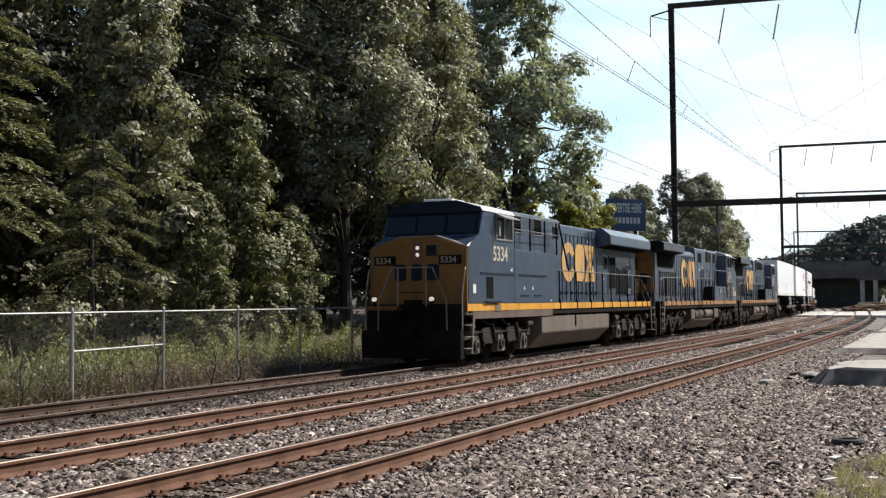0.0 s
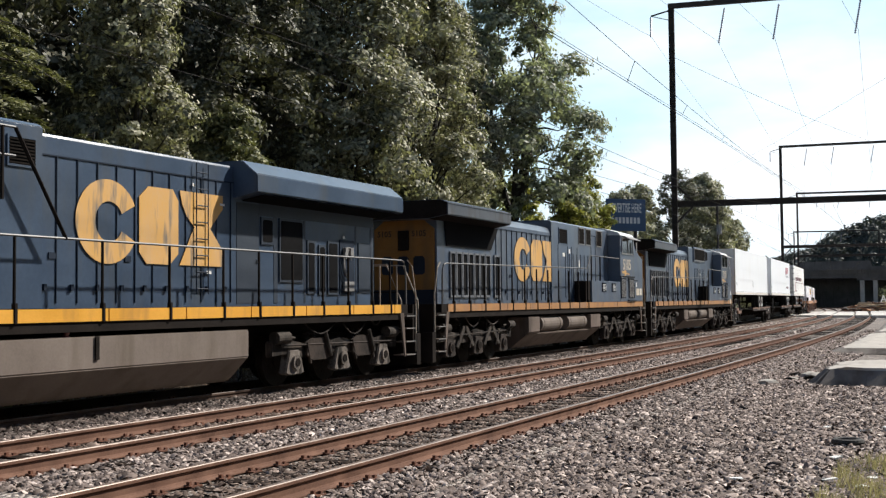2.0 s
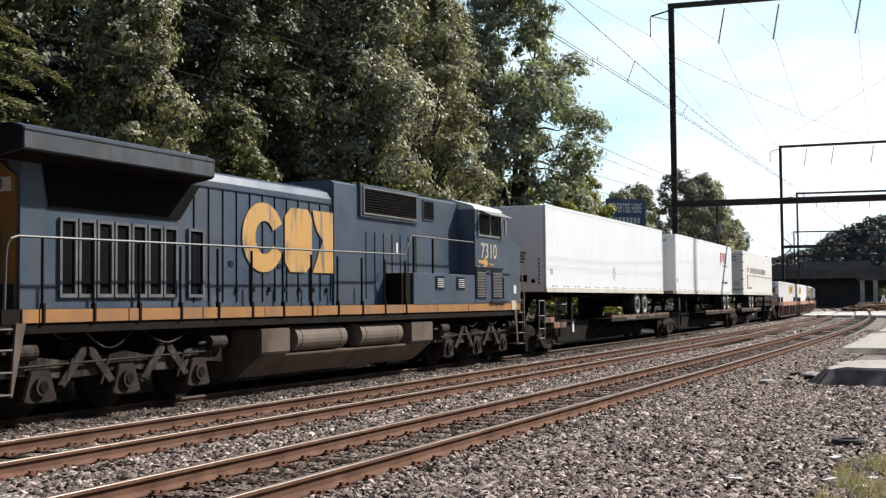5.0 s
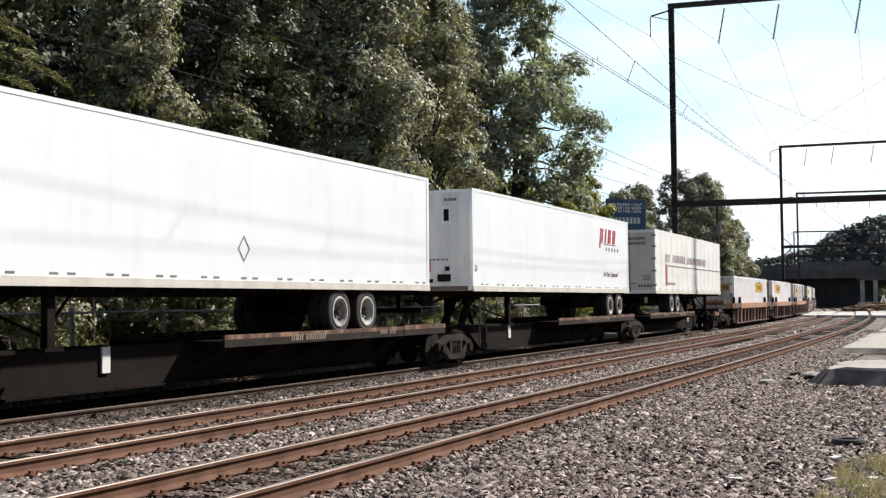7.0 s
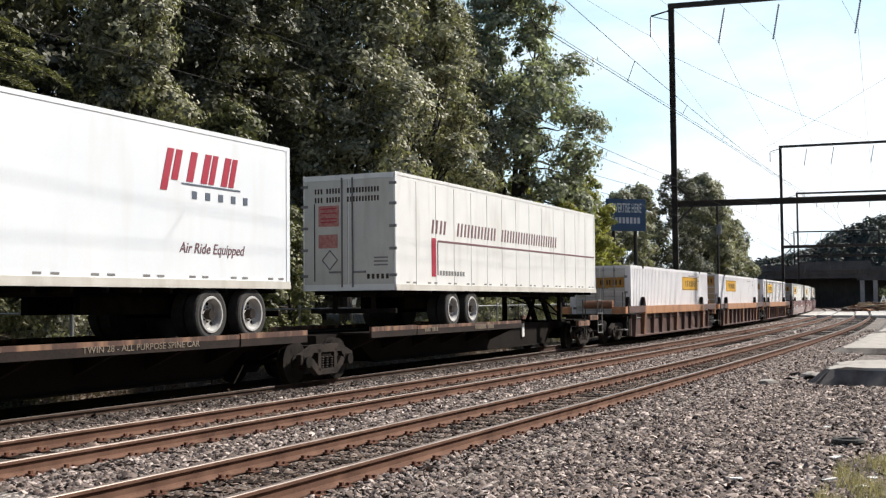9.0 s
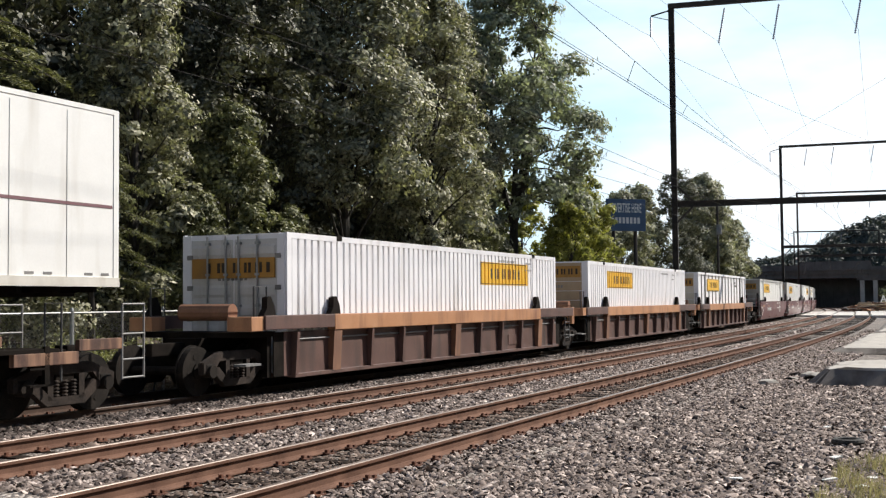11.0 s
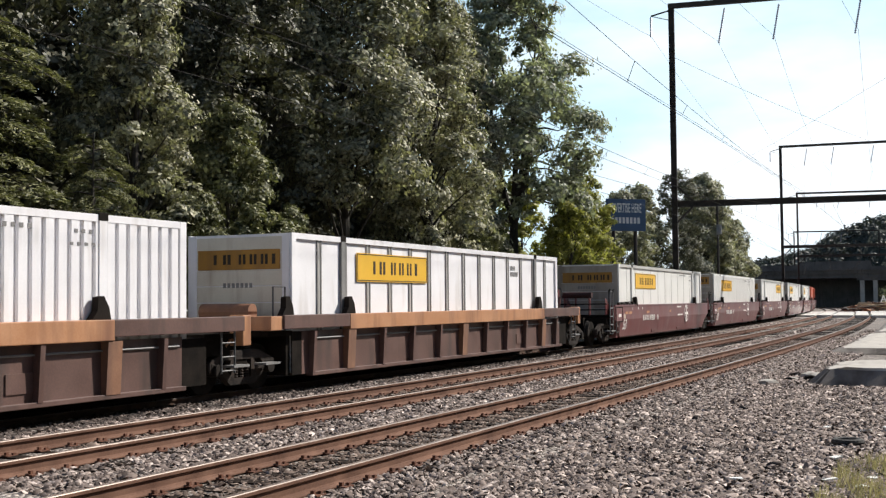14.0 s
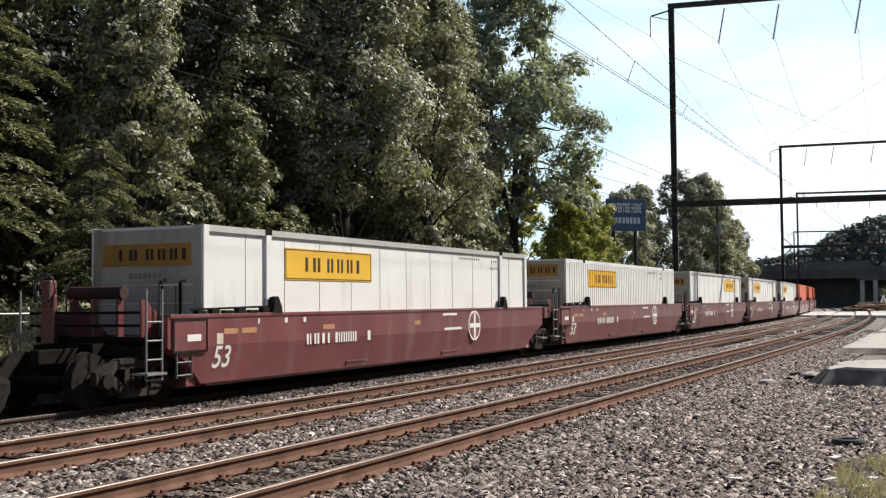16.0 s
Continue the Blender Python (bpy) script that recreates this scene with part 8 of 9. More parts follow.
def woods():
    kinds = [
        make_tree("deciduous_tree", "tall slender broadleaf tree with sunlit olive leaves", 13, 1.95, 50, 50000, 11, LEAF, 0.080, 0.10, sprays=18, puff=(0.22, 0.38)),
        make_tree("deciduous_tree", "tall broadleaf tree with broad dense green crown", 17, 3.9, 66, 74000, 12, LEAF, 0.102, 0.34, sprays=20, puff=(0.19, 0.33)),
        make_tree("deciduous_tree", "tall broadleaf tree leafy down to the ground", 17, 2.8, 64, 66000, 13, LEAF, 0.102, 0.07, sprays=18, puff=(0.22, 0.36)),
        make_tree("deciduous_tree", "small bushy broadleaf tree with light green leaves", 8, 1.75, 40, 33000, 19, LEAF_LIGHT, 0.075, 0.06, sprays=16, puff=(0.22, 0.36)),
        make_tree("deciduous_tree", "broadleaf tree deep in the woods, shade in its leaf colour", 16, 4.4, 56, 24000, 15, LEAF_DARK, 0.125, 0.08),
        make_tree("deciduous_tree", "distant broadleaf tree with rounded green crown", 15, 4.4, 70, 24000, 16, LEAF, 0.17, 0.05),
        make_tree("deciduous_tree", "tall tree with bare lower trunk and high crown, shade in its leaf colour", 16, 3.3, 48, 40000, 17, LEAF_DARK, 0.098, 0.46, sprays=18, puff=(0.20, 0.34)),
        make_tree("deciduous_tree", "small bushy tree with bright yellow-green leaves", 8.4, 2.2, 46, 15000, 18, LEAF_BRIGHT, 0.11, 0.04),
        make_tree("deciduous_tree", "open-crowned oak with dark limbs showing between leaves", 20.5, 4.6, 58, 42000, 14, LEAF_OAK, 0.140, 0.31, limb=0.007, sprays=12, puff=(0.17, 0.28), forks=5),
        make_tree("deciduous_tree", "full rounded tree with dense olive crown", 15.4, 3.9, 120, 60000, 20, LEAF, 0.15, 0.04),
        feathery_tree("feathery tree with level drooping boughs of narrow leaves", 7.8, 2.9, 40, 21, LEAF_LIGHT),
    ]
    used = set()

    def plant(k, s, lat, scale=1.0, turn=0.0):
        p = at(s, lat)
        z = float(bank_z(np.array(lat))) - 0.1
        m = pose(p.x, p.y, z, 0, 0, turn)
        if k in used:
            t = copy_thing(kinds[k], m)
        else:
            t = kinds[k]
            t.matrix_basis = m
            used.add(k)
        t.scale = (scale, scale, scale)
        return t
    rng = random.Random(3)
    # first row: feathery boughs, a slender tree, bushy small trees, the broad crowns and the open oak
    for k, s, lat, sc in ((10, 19.8, -8.2, 1.0), (10, 24.4, -7.6, 0.82), (10, 22.6, -10.2, 1.35), (0, 27.3, -8.7, 1.0), (0, 21.0, -11.0, 1.0), (3, 31.0, -7.6, 1.0), (3, 33.7, -7.1, 0.62), (3, 28.0, -6.7, 0.62), (6, 36.0, -11.0, 1.0), (1, 42.5, -9.8, 1.0), (2, 47.6, -8.4, 1.0), (2, 52.0, -11.0, 1.05), (3, 53.0, -8.2, 0.86), (3, 57.5, -9.5, 0.9), (2, 57.5, -11.4, 1.0), (8, 62.2, -9.4, 1.0)):
        plant(k, s, lat, sc, rng.uniform(0, 360))
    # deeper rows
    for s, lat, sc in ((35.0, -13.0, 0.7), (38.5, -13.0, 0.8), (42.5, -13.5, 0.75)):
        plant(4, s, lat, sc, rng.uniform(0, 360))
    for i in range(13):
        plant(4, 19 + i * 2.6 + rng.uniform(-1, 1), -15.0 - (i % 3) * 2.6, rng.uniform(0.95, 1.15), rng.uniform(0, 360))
    # unseen trees added beyond the edge of the view, to block sky light
    for i in range(5):
        plant(4, 11.5 - i * 6.0, -9.0 - (i % 3) * 2.0, rng.uniform(0.9, 1.1), rng.uniform(0, 360))
    # smaller trees farther along the line
    for s, lat, sc, k in ((63.0, -6.4, 0.86, 7), (66.0, -6.8, 1.02, 7), (69.5, -7.2, 1.10, 7), (74.5, -8.6, 0.92, 7), (71, -12.0, 1.1, 7), (96, -13.5, 0.62, 5), (102, -12.5, 0.70, 5), (110, -12.5, 0.78, 5), (114, -9.6, 0.86, 4), (125, -8.4, 0.94, 9), (137, -8.4, 0.84, 5), (150, -8.2, 0.74, 5), (86, -13, 0.5, 4)):
        plant(k, s, lat, sc, rng.uniform(0, 360))


def shrubs():
    """Undergrowth between the fence and the trees, and beside the bridge."""
    rng = random.Random(8)
    kinds = []
    for i, m in enumerate((LEAF, LEAF_LIGHT, LEAF)):
        b = thing("shrub", ("dark green leafy shrub in the undergrowth", "light green leafy shrub by the fence", "dark green leafy shrub in the undergrowth")[i], "shrub", "undergrowth shrubs")
        leaves = new("foliage", bush_mesh("foliage", 5200, 0.065, 1.5, 1.9, 40 + i, m))
        leaves.parent = b
        for k in range(4):
            a = k * 1.7 + i
            part("stem", tube(B(), [(0.1 * math.cos(a), 0.1 * math.sin(a), -0.1), (0.35 * math.cos(a), 0.35 * math.sin(a), 0.7), (0.75 * math.cos(a), 0.75 * math.sin(a), 1.5)], 0.025, 5, 0.008), BARK, b)
        kinds.append(b)
    spots = [(13.0 + i * 1.9 + rng.uniform(-0.6, 0.6), -8.6 - (i % 3) * 0.9, rng.uniform(0.7, 1.2)) for i in range(27)]
    spots += [(15.6, -3.7, 0.62), (16.6, -3.4, 0.5), (14.6, -4.2, 0.8), (206, 13.5, 1.6), (210, 16.0, 2.0)]
    for i, (s, lat, sc) in enumerate([p for p in spots if not 30.0 < p[0] < 47.0 and not (p[0] < 20.5 and p[1] < -6)]):
        p = at(s, lat)
        m = pose(p.x, p.y, float(bank_z(np.array(min(lat, -2.0)))) - 0.15 if lat < 0 else -0.4, 0, 0, rng.uniform(0, 360))
        if i < 3:
            b = kinds[i]
            b.matrix_basis = m
        else:
            b = copy_thing(kinds[i % 3], m)
        b.scale = (sc, sc, sc)


def wooded_hill():
    """The wooded rise behind the bridge, its shade and haze put into the colours."""
    ys = np.linspace(95, -70, 60)
    top = np.interp(-ys, [-95, -62, -54.6, -40.3, -36, -26, -20, 0, 30, 70], [6, 9, 11, 14.5, 18, 22, 22.5, 21, 18, 14])
    verts, faces = [], []
    rng = np.random.default_rng(77)
    for y, z in zip(ys, top):
        for x, f in ((292, -0.05), (298, 0.45), (310, 0.85), (325, 0.97), (350, 1.0), (420, 0.9)):
            verts.append((x + rng.uniform(-2, 2), y, z * f - 0.6 + rng.uniform(-0.6, 0.6)))
    for i in range(len(ys) - 1):
        for j in range(5):
            faces.append((i * 6 + j, i * 6 + j + 1, (i + 1) * 6 + j + 1, (i + 1) * 6 + j))
    me = bpy.data.meshes.new("hill")
    me.from_pydata(verts, [], faces)
    me.materials.append(FARGREEN)
    tagged(new("hill", me), "wooded hill behind the road bridge, shade and haze in its colour", "hill", kind="structure")
    n = 1900
    y = rng.uniform(-60, 90, n)
    t = rng.random(n) ** 0.7
    x = 293 + 36 * t
    z = np.interp(-y, [-95, -62, -54.6, -40.3, -36, -26, -20, 0, 30, 70], [6, 9, 11, 14.5, 18, 22, 22.5, 21, 18, 14]) * np.interp(t, [0, 0.2, 0.5, 1], [0.05, 0.5, 0.86, 1.0])
    v, f = leaf_cloud(np.stack([x, y, z], -1), rng.uniform(1.2, 2.6, n), 84000, 0.44, rng, sprays=4)
    tagged(new("hill_woods", numpy_mesh("hill_woods", v, f, LEAF_FAR)), "distant green tree crowns on the hill, shade and haze in their colour", "woods", kind="stuff")
    # low tree line along the horizon to the left of the hill
    n = 160
    y = rng.uniform(60, 190, n)
    v, f = leaf_cloud(np.stack([np.full(n, 400.0) + rng.uniform(-8, 8, n), y, rng.uniform(2, 9, n)], -1), rng.uniform(2, 4.0, n), 12000, 0.7, rng, sprays=5)
    tagged(new("distant_woods", numpy_mesh("distant_woods", v, f, LEAF_FAR)), "low distant line of green trees", "woods", kind="stuff")


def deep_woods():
    """Leaf backing behind the rows of trees, coloured dark for the shade inside."""
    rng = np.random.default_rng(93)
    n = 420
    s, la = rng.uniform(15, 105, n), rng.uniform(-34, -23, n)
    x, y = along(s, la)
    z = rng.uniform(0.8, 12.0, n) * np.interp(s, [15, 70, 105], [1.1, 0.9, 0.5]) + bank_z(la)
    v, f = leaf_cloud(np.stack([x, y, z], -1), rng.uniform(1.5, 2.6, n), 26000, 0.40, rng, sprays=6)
    tagged(new("deep_woods", numpy_mesh("deep_woods", v, f, LEAF_FAR)), "leaf backing behind the trees, woods' shade in its colour", "woods", kind="stuff")


def sky_blocking_woods():
    """Unseen woods, added behind the gravel to block low sky light."""
    rng = np.random.default_rng(91)
    n = 1000
    s = rng.uniform(-75, 130, n)
    lat = rng.uniform(34, 42, n)
    x, y = along(s, lat)
    z = rng.uniform(0.5, 19.0, n)
    v, f = leaf_cloud(np.stack([x, y, z], -1), rng.uniform(1.8, 3.0, n), 30000, 0.80, rng)
    tagged(new("sky_blocking_woods", numpy_mesh("sky_blocking_woods", v, f, LEAF)), "unseen woods added behind the gravel to block sky light", "woods", kind="stuff")


def small_things():
    ring = thing("rubber_ring", "black rubber ring lying on the gravel", "ring")
    c = at(16.4, 12.5, -0.225)
    bm = B()
    pts = [(c.x + 0.17 * math.cos(a), c.y + 0.17 * math.sin(a), c.z + 0.02) for a in np.linspace(0, math.tau, 25)]
    tube(bm, pts, 0.045, 8)
    part("tube", bm, TYRE, ring)
    rng = random.Random(12)
    for i in range(16):
        bm = B()
        r = rng.uniform(0.10, 0.26)
        bmesh.ops.create_icosphere(bm, subdivisions=2, radius=r)
        for v in bm.verts:
            v.co = Vector((v.co.x * 1.3, v.co.y, v.co.z * 0.55)) * (1 + 0.35 * noise.noise(v.co * 9 + Vector((i * 5, 0, 0))))
        ob = tagged(link("asphalt_chunk", bm, UNDER if i % 2 else ASPHALT), "broken chunk of old platform asphalt", "rubble", "broken asphalt chunks")
        p = at(27.2 + rng.uniform(0, 4.2), 10.2 + rng.uniform(-0.5, 1.4) * (1 if i % 3 else 3), -0.25)
        ob.matrix_basis = pose(p.x, p.y, p.z, rng.uniform(-15, 15), rng.uniform(-15, 15), rng.uniform(0, 360))
    for i in range(9):
        bm = B()
        box(bm, -0.07, 0.07, -0.05, 0.05, 0, 0.012)
        for v in bm.verts:
            v.co.z += rng.uniform(0, 0.03)
        ob = tagged(link("paper_scrap", bm, WHITEMARK), "small white scrap of litter on gravel", "litter", "scraps of litter")
        p = at(rng.uniform(11.5, 19), rng.uniform(11.6, 13.2), -0.215)
        ob.matrix_basis = pose(p.x, p.y, p.z, 0, 0, rng.uniform(0, 360))
    pile = thing("timber_pile", "loose heap of pale and orange-brown old timbers", "timber pile")
    for i in range(34):
        bm = B()
        ln = rng.uniform(1.0, 2.4)
        box(bm, -ln, ln, -0.12, 0.12, 0, 0.16, 0.01)
        ob = part("timber", bm, (PALEWOOD, PANEDGE, PALEWOOD, ORANGE)[i % 4], pile)
        layer = i // 10
        p = at(164 + rng.uniform(-2.0, 2.0), 9.4 + rng.uniform(-2.6, 2.6) * (1 - 0.2 * layer), 0.0 + layer * 0.30 + rng.uniform(0, 0.08))
        ob.matrix_basis = pose(p.x, p.y, p.z, rng.uniform(-8, 8), rng.uniform(-9, 9), 75 + rng.uniform(-45, 45))
    barrier = thing("barricade", "white A-frame barricade boards leaning beside the heap", "barricade")
    for k in (-1, 1):
        c = at(172, 11.2 + 0.7 * k, 0.0)
        for lean in (-1, 1):
            bm = B()
            tube(bm, [(c.x, c.y + lean * 0.75, -0.2), (c.x, c.y, 2.1)], 0.09, 6)
            part("leg", bm, WHITEMARK, barrier)
    a, b = at(172, 10.2, 1.5), at(172, 12.2, 1.5)
    part("board", tube(B(), [a, b], 0.10, 6), WHITEMARK, barrier)
    bm = B()
    bmesh.ops.create_icosphere(bm, subdivisions=3, radius=1.0)
    for v in bm.verts:
        v.co = Vector((v.co.x * 1.9, v.co.y * 1.6, max(-0.2, v.co.z) * 0.8)) * (1 + 0.25 * noise.noise(v.co * 2.5))
    mound = tagged(link("earth_mound", bm, SOIL), "mound of brown earth and weeds beside tracks", "mound")
    p = at(186, 6.6, -0.3)
    mound.matrix_basis = pose(p.x, p.y, p.z)
    for s, lat, hh, seed in ((23.0, -2.6, 1.15, 3), (20.9, -2.65, 1.35, 4), (24.2, -2.7, 0.9, 5), (16.9, -2.7, 1.0, 6)):
        r2 = random.Random(seed)
        sap = thing("bare_sapling", "leafless brown sapling growing by the fence", "sapling", "saplings at the fence")
        bm = B()
        p = at(s, lat, -0.35)
        stem = [p + Vector((0.05 * math.sin(k * 1.3 + seed), 0.04 * math.cos(k), hh * k / 6)) for k in range(7)]
        tube(bm, stem, 0.022, 5, 0.006)
        part("stem", bm, BARK, sap)
        for k in range(9):
            bm = B()
            a = stem[1 + k % 5]
            d = Vector((r2.uniform(-1, 1), r2.uniform(-0.6, 0.6), r2.uniform(0.5, 1.2))) * hh * 0.32
            tube(bm, [a, a + d * 0.5 + Vector((0, 0, 0.02)), a + d], 0.010, 4, 0.003)
            part("branch", bm, BARK, sap)
    pole = thing("utility_pole", "slim dark wooden utility pole among the trees", "utility pole")
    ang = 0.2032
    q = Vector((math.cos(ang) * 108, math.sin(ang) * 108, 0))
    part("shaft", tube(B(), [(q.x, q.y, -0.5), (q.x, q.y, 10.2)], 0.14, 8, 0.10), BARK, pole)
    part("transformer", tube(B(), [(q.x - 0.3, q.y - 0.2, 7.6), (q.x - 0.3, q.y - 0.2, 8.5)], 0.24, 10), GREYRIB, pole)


shrubs()
wooded_hill()
deep_woods()
sky_blocking_woods()
small_things()
lay_tracks()
fence()
overhead()
cross_wires()
road_bridge()
crossing()
platform()
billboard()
woods()
def leaf_litter():
    """Fallen brown leaves over the verge."""
    rng = np.random.default_rng(61)
    n = 9000
    s, la = rng.uniform(10, 46, n), rng.uniform(-4.2, -1.6, n)
    x, y = along(s, la)
    p = np.stack([x, y, bank_z(la) + 0.02 + rng.uniform(0, 0.05, n)], -1)
    a = rng.uniform(0, math.tau, n)
    t = np.stack([np.cos(a), np.sin(a), rng.uniform(-0.5, 0.5, n)], -1) * rng.uniform(0.03, 0.075, n)[:, None]
    b = np.stack([-np.sin(a), np.cos(a), rng.uniform(-0.5, 0.5, n)], -1) * rng.uniform(0.02, 0.05, n)[:, None]
    v = np.stack([p - t, p + b, p + t, p - b], 1).reshape(-1, 3)
    tagged(new("leaf_litter", numpy_mesh("leaf_litter", v, np.arange(n * 4).reshape(-1, 4), LITTER)), "fallen brown and grey leaves along the verge", "leaf litter", kind="stuff")


def weed_patch(name, clumps, n, s_range, lat_range, hgt, size, mat, seed, label):
    """Bushy weeds: narrow upright clumps of small leaves, of uneven height."""
    rng = np.random.default_rng(seed)
    s, la = rng.uniform(*s_range, clumps), rng.uniform(*lat_range, clumps)
    x, y = along(s, la)
    h = hgt * (0.45 + 0.55 * np.abs(np.sin(s * 0.9 + 2 * np.sin(la)))) * rng.uniform(0.6, 1.1, clumps)
    k = rng.integers(0, clumps, n)
    f = rng.random(n) ** 0.8
    a, r = rng.uniform(0, math.tau, n), (0.08 + 0.26 * rng.random(n)) * (1.1 - 0.6 * f)
    p = np.stack([x[k] + np.cos(a) * r, y[k] + np.sin(a) * r, bank_z(la[k]) + h[k] * f], -1)
    t = np.stack([np.cos(a), np.sin(a), rng.uniform(0.1, 1.3, n)], -1)
    t /= np.linalg.norm(t, axis=1)[:, None]
    b = np.cross(t, np.stack([rng.normal(0, 0.5, n), rng.normal(0, 0.5, n), np.ones(n)], -1))
    b /= np.linalg.norm(b, axis=1)[:, None]
    z = (size * rng.uniform(0.6, 1.5, n))[:, None]
    v = np.stack([p - t * z, p + b * z * 0.35, p + t * z, p - b * z * 0.35], 1).reshape(-1, 3)
    return tagged(new(name, numpy_mesh(name, v, np.arange(n * 4).reshape(-1, 4), mat)), label, "weeds", kind="stuff")


LITTER = leaf_material("dead_leaves", (0.060, 0.038, 0.026), (0.34, 0.26, 0.20), 0.05)
leaf_litter()
blades("green_weeds", 1200, (13.0, 21.0), (-5.5, -3.0), 0.95, 0.016, LEAF_LIGHT, 24, "leafy green weeds by the fence corner", zfun=bank_z)
blades("tall_weeds", 1200, (19.5, 62.0), (-6.5, -3.3), 1.25, 0.006, GRASSM, 21, "tall yellow-green weeds behind the fence", zfun=bank_z)
weed_patch("leafy_weeds", 760, 52000, (19.0, 60.0), (-6.6, -3.5), 1.15, 0.042, GRASSM, 31, "bushy yellow-green weeds behind the fence")
weed_patch("dead_brush", 300, 20000, (12.5, 30.0), (-3.8, -2.75), 0.72, 0.028, DRYM, 33, "dead brown brush tangled in the fence")
weed_patch("leafy_weeds", 160, 13000, (12.5, 19.5), (-4.6, -3.0), 0.85, 0.045, WEEDPALE, 32, "leafy green weeds at the fence corner")
blades("dry_brush", 4200, (12.0, 50.0), (-3.7, -2.85), 0.6, 0.005, DRYM, 22, "dry brown stalks along the fence foot", zfun=bank_z)
blades("grass_tuft", 5200, (10.5, 14.7), (12.66, 14.2), 0.215, 0.0035, STRAW, 23, "yellowing grass tuft on the gravel", "grass")


# ---- the train ----
MAROON = material("dark_maroon_lettering", (0.19, 0.095, 0.105), None, 0.55, bump=0)
CARS = []        # thing, station of its middle at 0 s, quarter turns


def couple(ob, u, turned=False):
    CARS.append((ob, u, 180.0 if turned else 0.0))


couple(locomotive("lead blue and yellow diesel locomotive, headlights lit", "5334", 0, SHADED_YELLOW), 39.3)
couple(locomotive("second blue diesel locomotive, running cab backwards", "5105", 1, SHADED_YELLOW), 61.85, True)
couple(locomotive("third blue diesel locomotive, running cab backwards", "7310", 1, SHADED_YELLOW, True), 84.45, True)

for i, (u, ln) in enumerate(((107.1, 18.6), (126.2, 18.8), (145.4, 18.8))):
    couple(spine_car(ln, ("black spine car with rust-streaked pan edges, leading platform", "black spine car platform between two trailers", "black spine car platform at the rear of its set")[i], i in (0, 2), i == 2, i == 1), u, i == 2)
t1, b1 = trailer("long plain white box semi-trailer", WHITE, False, axles=(3.3, 4.55))
end_fittings(t1, -1, 8.3, True)
couple(t1, 106.1)
t2, b2 = trailer("long white box semi-trailer with red mark", WHITE, False, axles=(1.3, 2.62))
end_fittings(t2, -1, 8.3, False)
SOOTY = material("sooty_white_front", (0.74, 0.75, 0.76), (0.82, 0.83, 0.83), 0.5, scale=0.9, dirt=(0.40, 0.35, 0.30), dirt_cut=(0.46, 0.80), dirt_scale=0.45)
part("front_panel", box(B(), -8.304, -8.298, -1.22, 1.22, 2.16, 4.82), SOOTY, t2, "soot-streaked white front panel")
for sy in (-1, 1):
    f = (lambda x: x) if sy < 0 else (lambda x: -x)
    for k, (x, w) in enumerate(((4.15, 0.18), (4.45, 0.18), (4.88, 0.19), (5.30, 0.19), (5.54, 0.16), (5.92, 0.19), (6.16, 0.16))):
        bm = B()
        low = 3.72 if k == 0 else 3.92
        x = f(x) if sy < 0 else f(x) - w
        tilt = (4.47 - low) * 0.28
        plate(bm, [(x, low), (x + w, low), (x + w + tilt, 4.47), (x + tilt, 4.47)], sy * 1.292, sy, 0.006)
        part("red_mark", bm, REDMARK, t2, "red slanted painted bar")
    bars(t2, f(4.75) if sy < 0 else f(4.75) - 1.8, 3.86, sy * 1.292, sy, (1.8,), 0.03, 0.1, BLUEMARK)
    bars(t2, f(5.05) if sy < 0 else f(5.05) - 1.75, 3.62, sy * 1.292, sy, (0.14, -0.1, 0.14, -0.1, 0.14, -0.1, 0.14, -0.1, 0.14), 0.14, 0.08, BLUEMARK)
    text_part("Air Ride Equipped", 0.27, facing(f(4.68), sy * 1.294, 2.64, sy), MAROON, t2, "lettering", "faded maroon slanted lettering", shear=0.25, bold=0.0)
    text_part("53", 0.24, facing(f(-8.2), sy * 1.294, 2.58, sy), BLUEMARK, t2, "lettering", bold=0.004)
    text_part("53", 0.24, facing(f(-7.85), sy * 1.294, 2.62, sy), BLUEMARK, t1, "lettering")
    bm = B()
    for q in ((0.16, 0.26), (-0.16, -0.26)):
        plate(bm, [(-0.2, 2.78), (0, 2.78 + q[1]), (0.2, 2.78), (0.165, 2.78), (0, 2.78 + q[1] - math.copysign(0.045, q[1])), (-0.165, 2.78)], sy * 1.292, sy, 0.005)
    part("diamond_mark", bm, GREYRIB, t1)
couple(t2, 125.55)
t3, b3 = trailer("cream panelled box semi-trailer with dark lettering bars", CREAM, True, True, axles=(3.5, 4.84))
for sy in (-1, 1):
    f = (lambda x, w: x) if sy < 0 else (lambda x, w: -x - w)
    for x, n, w in ((-6.2, 2, 0.42), (-4.55, 6, 0.40), (-1.25, 11, 0.38)):
        for i in range(n):
            for d in (0.0, 0.24):
                bars(t3, f(x + i * (w + 0.09) + d, 0.10), 3.50, sy * 1.292, sy, (0.10,), 0.36, 0.0, MAROON, slant=0.22 if sy < 0 else -0.22)
    bars(t3, f(-5.8, 13.95), 3.29, sy * 1.292, sy, (13.95,), 0.05, 0.0, MAROON)
    bars(t3, f(-5.84, 0.05), 2.42, sy * 1.292, sy, (0.05,), 0.9, 0.0, MAROON)
    bars(t3, f(-6.2, 0.27), 2.38, sy * 1.292, sy, (0.27,), 1.0, 0.0, REDMARK, "red_bar")
    bars(t3, f(-5.7, 1.6), 2.42, sy * 1.292, sy, (0.12,) * 9, 0.12, 0.07, GREYRIB)
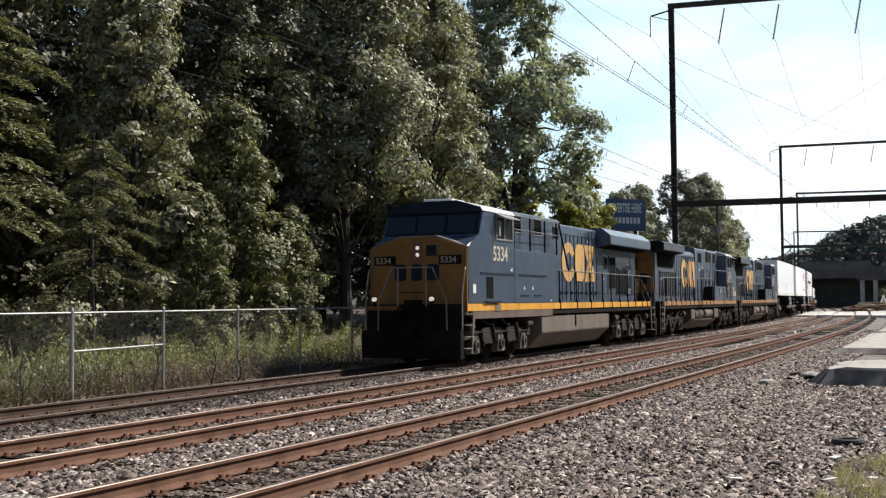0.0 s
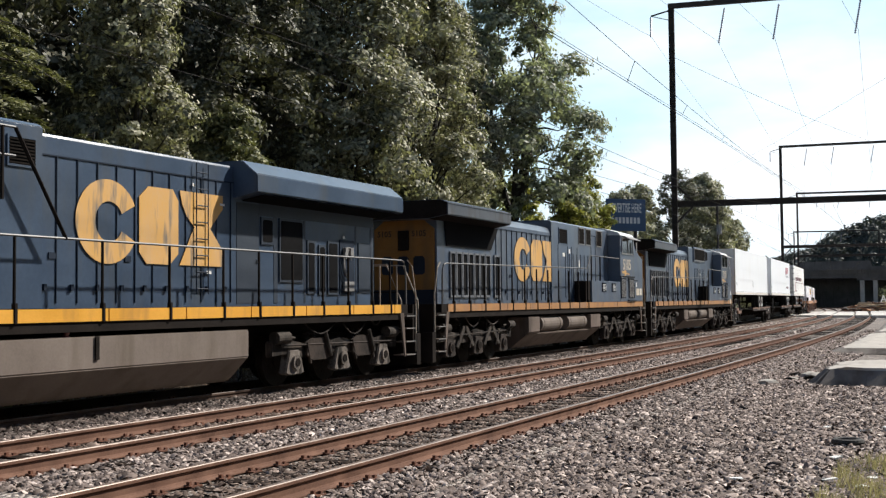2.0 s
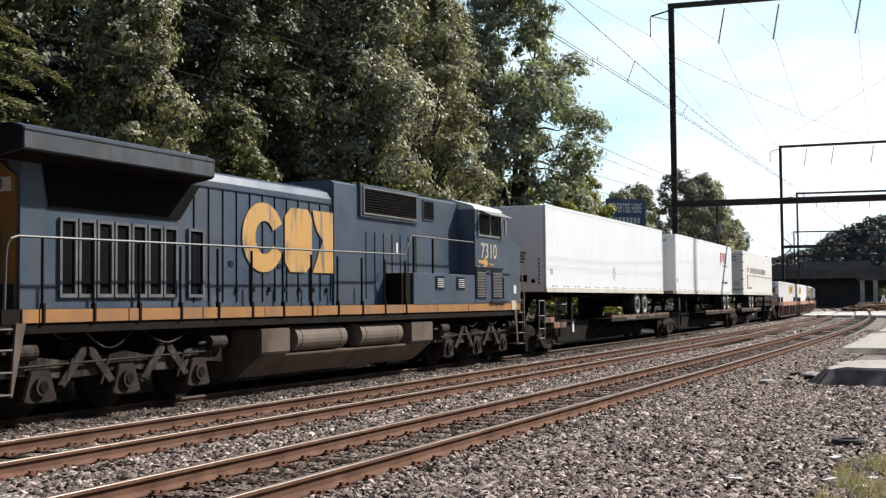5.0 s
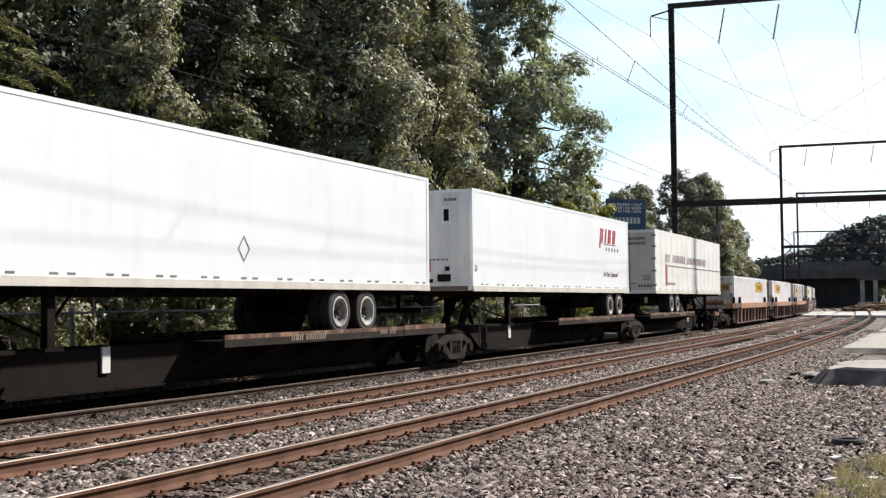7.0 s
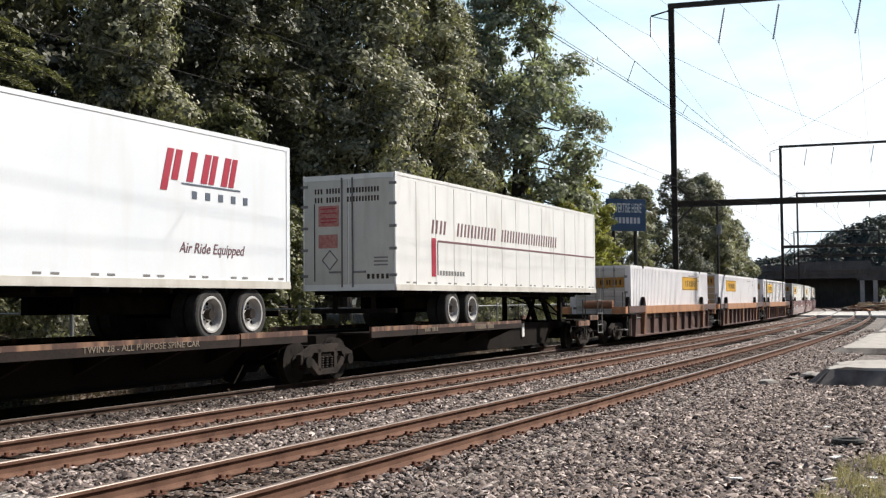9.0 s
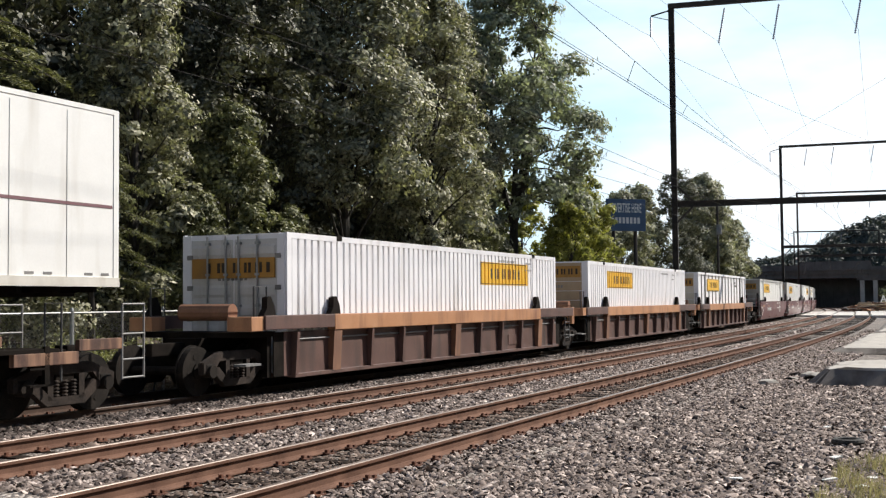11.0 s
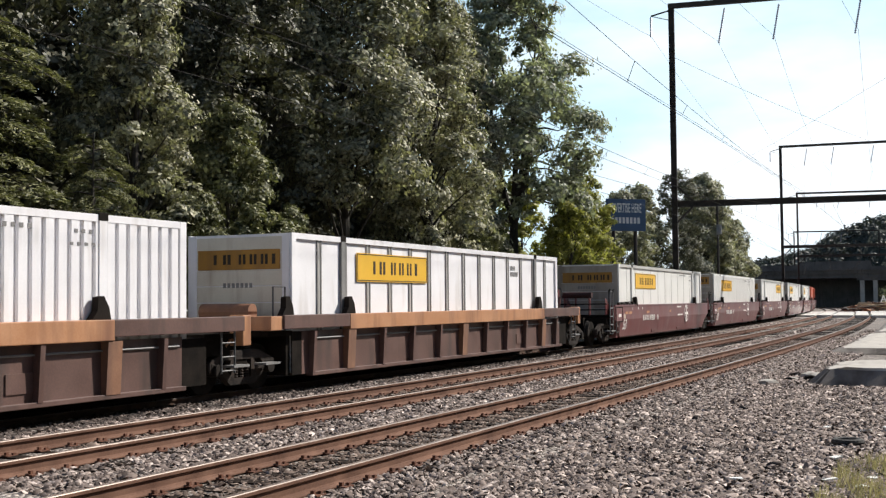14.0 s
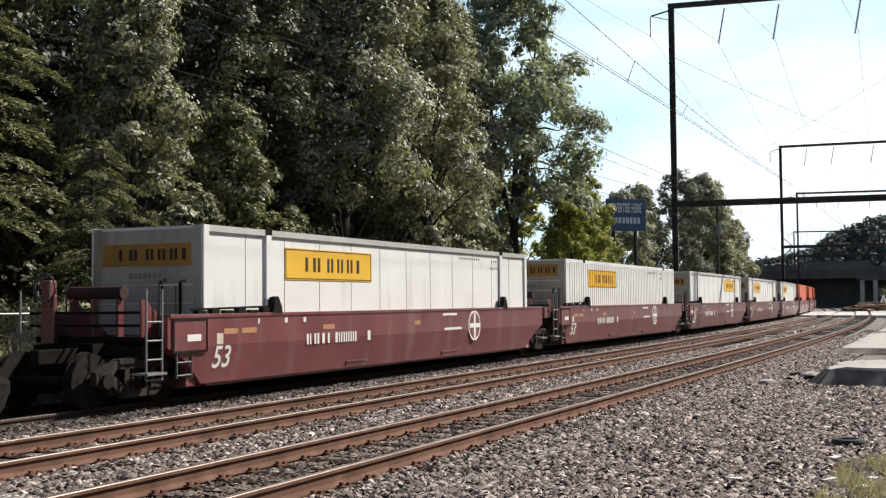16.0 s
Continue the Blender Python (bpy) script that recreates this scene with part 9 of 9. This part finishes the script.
# rear doors of the panelled trailer
REARDOOR = material("grimy_cream_rear_door", (0.56, 0.54, 0.49), (0.66, 0.64, 0.58), 0.5, bump=0.02, dirt=(0.42, 0.38, 0.32), dirt_cut=(0.50, 0.85))
for y0, y1 in ((-1.25, -0.02), (0.02, 1.25)):
    leaf = part("rear_door", box(B(), -8.325, -8.298, y0, y1, 2.17, 4.77, 0.006), REARDOOR, t3, "cream rear door leaf")
    for zz in (2.35, 3.0, 3.55, 4.1, 4.6):
        ye = -1.25 if y0 < -1 else 1.25
        part("hinge", box(B(), -8.345, -8.32, ye - 0.10, ye + 0.10, zz, zz + 0.07), GREYRIB, leaf)
for y in (-0.14, 0.16):
    part("lock_rod", tube(B(), [(-8.36, y, 2.1), (-8.36, y, 4.82)], 0.022, 6), GREYRIB, t3)
    part("lock_handle", box(B(), -8.375, -8.33, y + (0.02 if y > 0 else -0.36), y + (0.36 if y > 0 else -0.02), 2.45, 2.50), GREYRIB, t3)
part("door_sill", box(B(), -8.34, -8.30, -1.27, 1.27, 2.02, 2.16), CREAM, t3)
part("door_header", box(B(), -8.34, -8.30, -1.27, 1.27, 4.78, 4.90), CREAM, t3)


def door_mark(y0, y1, z0, z1, mat, name="door_mark"):
    part(name, box(B(), -8.333, -8.324, y0, y1, z0, z1), mat, t3)


for zz in (4.44, 4.22):
    for k in range(22):
        if k not in (3, 9, 10):
            door_mark(0.90 - k * 0.084, 0.945 - k * 0.084, zz, zz + 0.13, SIGNB)
door_mark(0.26, 0.84, 3.62, 4.14, CAUTION, "red_placard")
door_mark(0.30, 0.84, 3.08, 3.42, CAUTION, "red_placard")
for zz in (3.72, 3.80, 3.94, 4.05):
    part("placard_stripe", box(B(), -8.337, -8.332, 0.32, 0.78, zz, zz + 0.03), REDMARK, t3)
door_mark(0.94, 0.97, 2.25, 4.20, SIGNB)
for k in range(5):
    door_mark(-1.12 + k * 0.13, -1.05 + k * 0.13, 2.30, 2.42, SIGNB)
for k in range(3):
    door_mark(-1.10, -0.72, 2.62 + k * 0.09, 2.66 + k * 0.09, GREYRIB)
bm = B()
for k in range(4):
    a, b = k * math.pi / 2, (k + 1) * math.pi / 2
    tube(bm, [(-8.33, 0.52 + 0.22 * math.cos(a), 2.78 + 0.24 * math.sin(a)), (-8.33, 0.52 + 0.22 * math.cos(b), 2.78 + 0.24 * math.sin(b))], 0.014, 4)
part("diamond_mark", bm, GREYRIB, t3)
couple(t3, 146.9)

# brown wells
couple(well_car("brown ribbed well car with orange top chord", 0, 20.3, True, 1.625), 168.6)
couple(well_car("brown ribbed well car with faded orange chord", 0, 20.3), 189.4)
couple(well_car("brown ribbed well car with orange chord, last of three", 0, 20.3), 209.9)
couple(container("white close-ribbed container with doors and yellow sign", WHITEBOX, 0, 1.85, doors=True), 168.7)
couple(container("white close-ribbed container, yellow sign near its front", WHITEBOX, 0, -5.6), 189.2)
couple(container("white container with dark grey side posts", WHITEBOX, 1, -5.6), 209.5)
# red wells
for i in range(8):
    couple(well_car("mineral-red smooth-sided well car with white markings", 1, 20.3, i in (0, 5)), 233.9 + i * 20.75)
    if i < 5:
        couple(container("off-white container with yellow sign panel on its side", SMOOTHBOX, 0 if i == 1 else 2, -5.6 if i != 2 else 2.2), 234.05 + i * 20.75)
    else:
        couple(container("plain orange-red smooth container box", REDBOX, 2, None, end_sign=False), 234.05 + i * 20.75)


def motions():
    times = [0.5 * i for i in range(33)]
    for ob, u, extra in CARS:
        walk(ob, [(t, pose_at(u - run(t), 0, 0, extra)) for t in times])
    # wheels roll without slipping; a turned car's wheels roll the other way in its own space
    turned = {ob: -1 if extra else 1 for ob, u, extra in CARS}
    steps = [i / FPS for i in range(16 * FPS + 1)]
    for ob, x, r in WHEELS:
        d = turned[ob.parent.parent]
        walk(ob, [(t, pose(x, 0, r, 0, -d * math.degrees(run(t) / r) % 360.0, 0)) for t in steps])


motions()
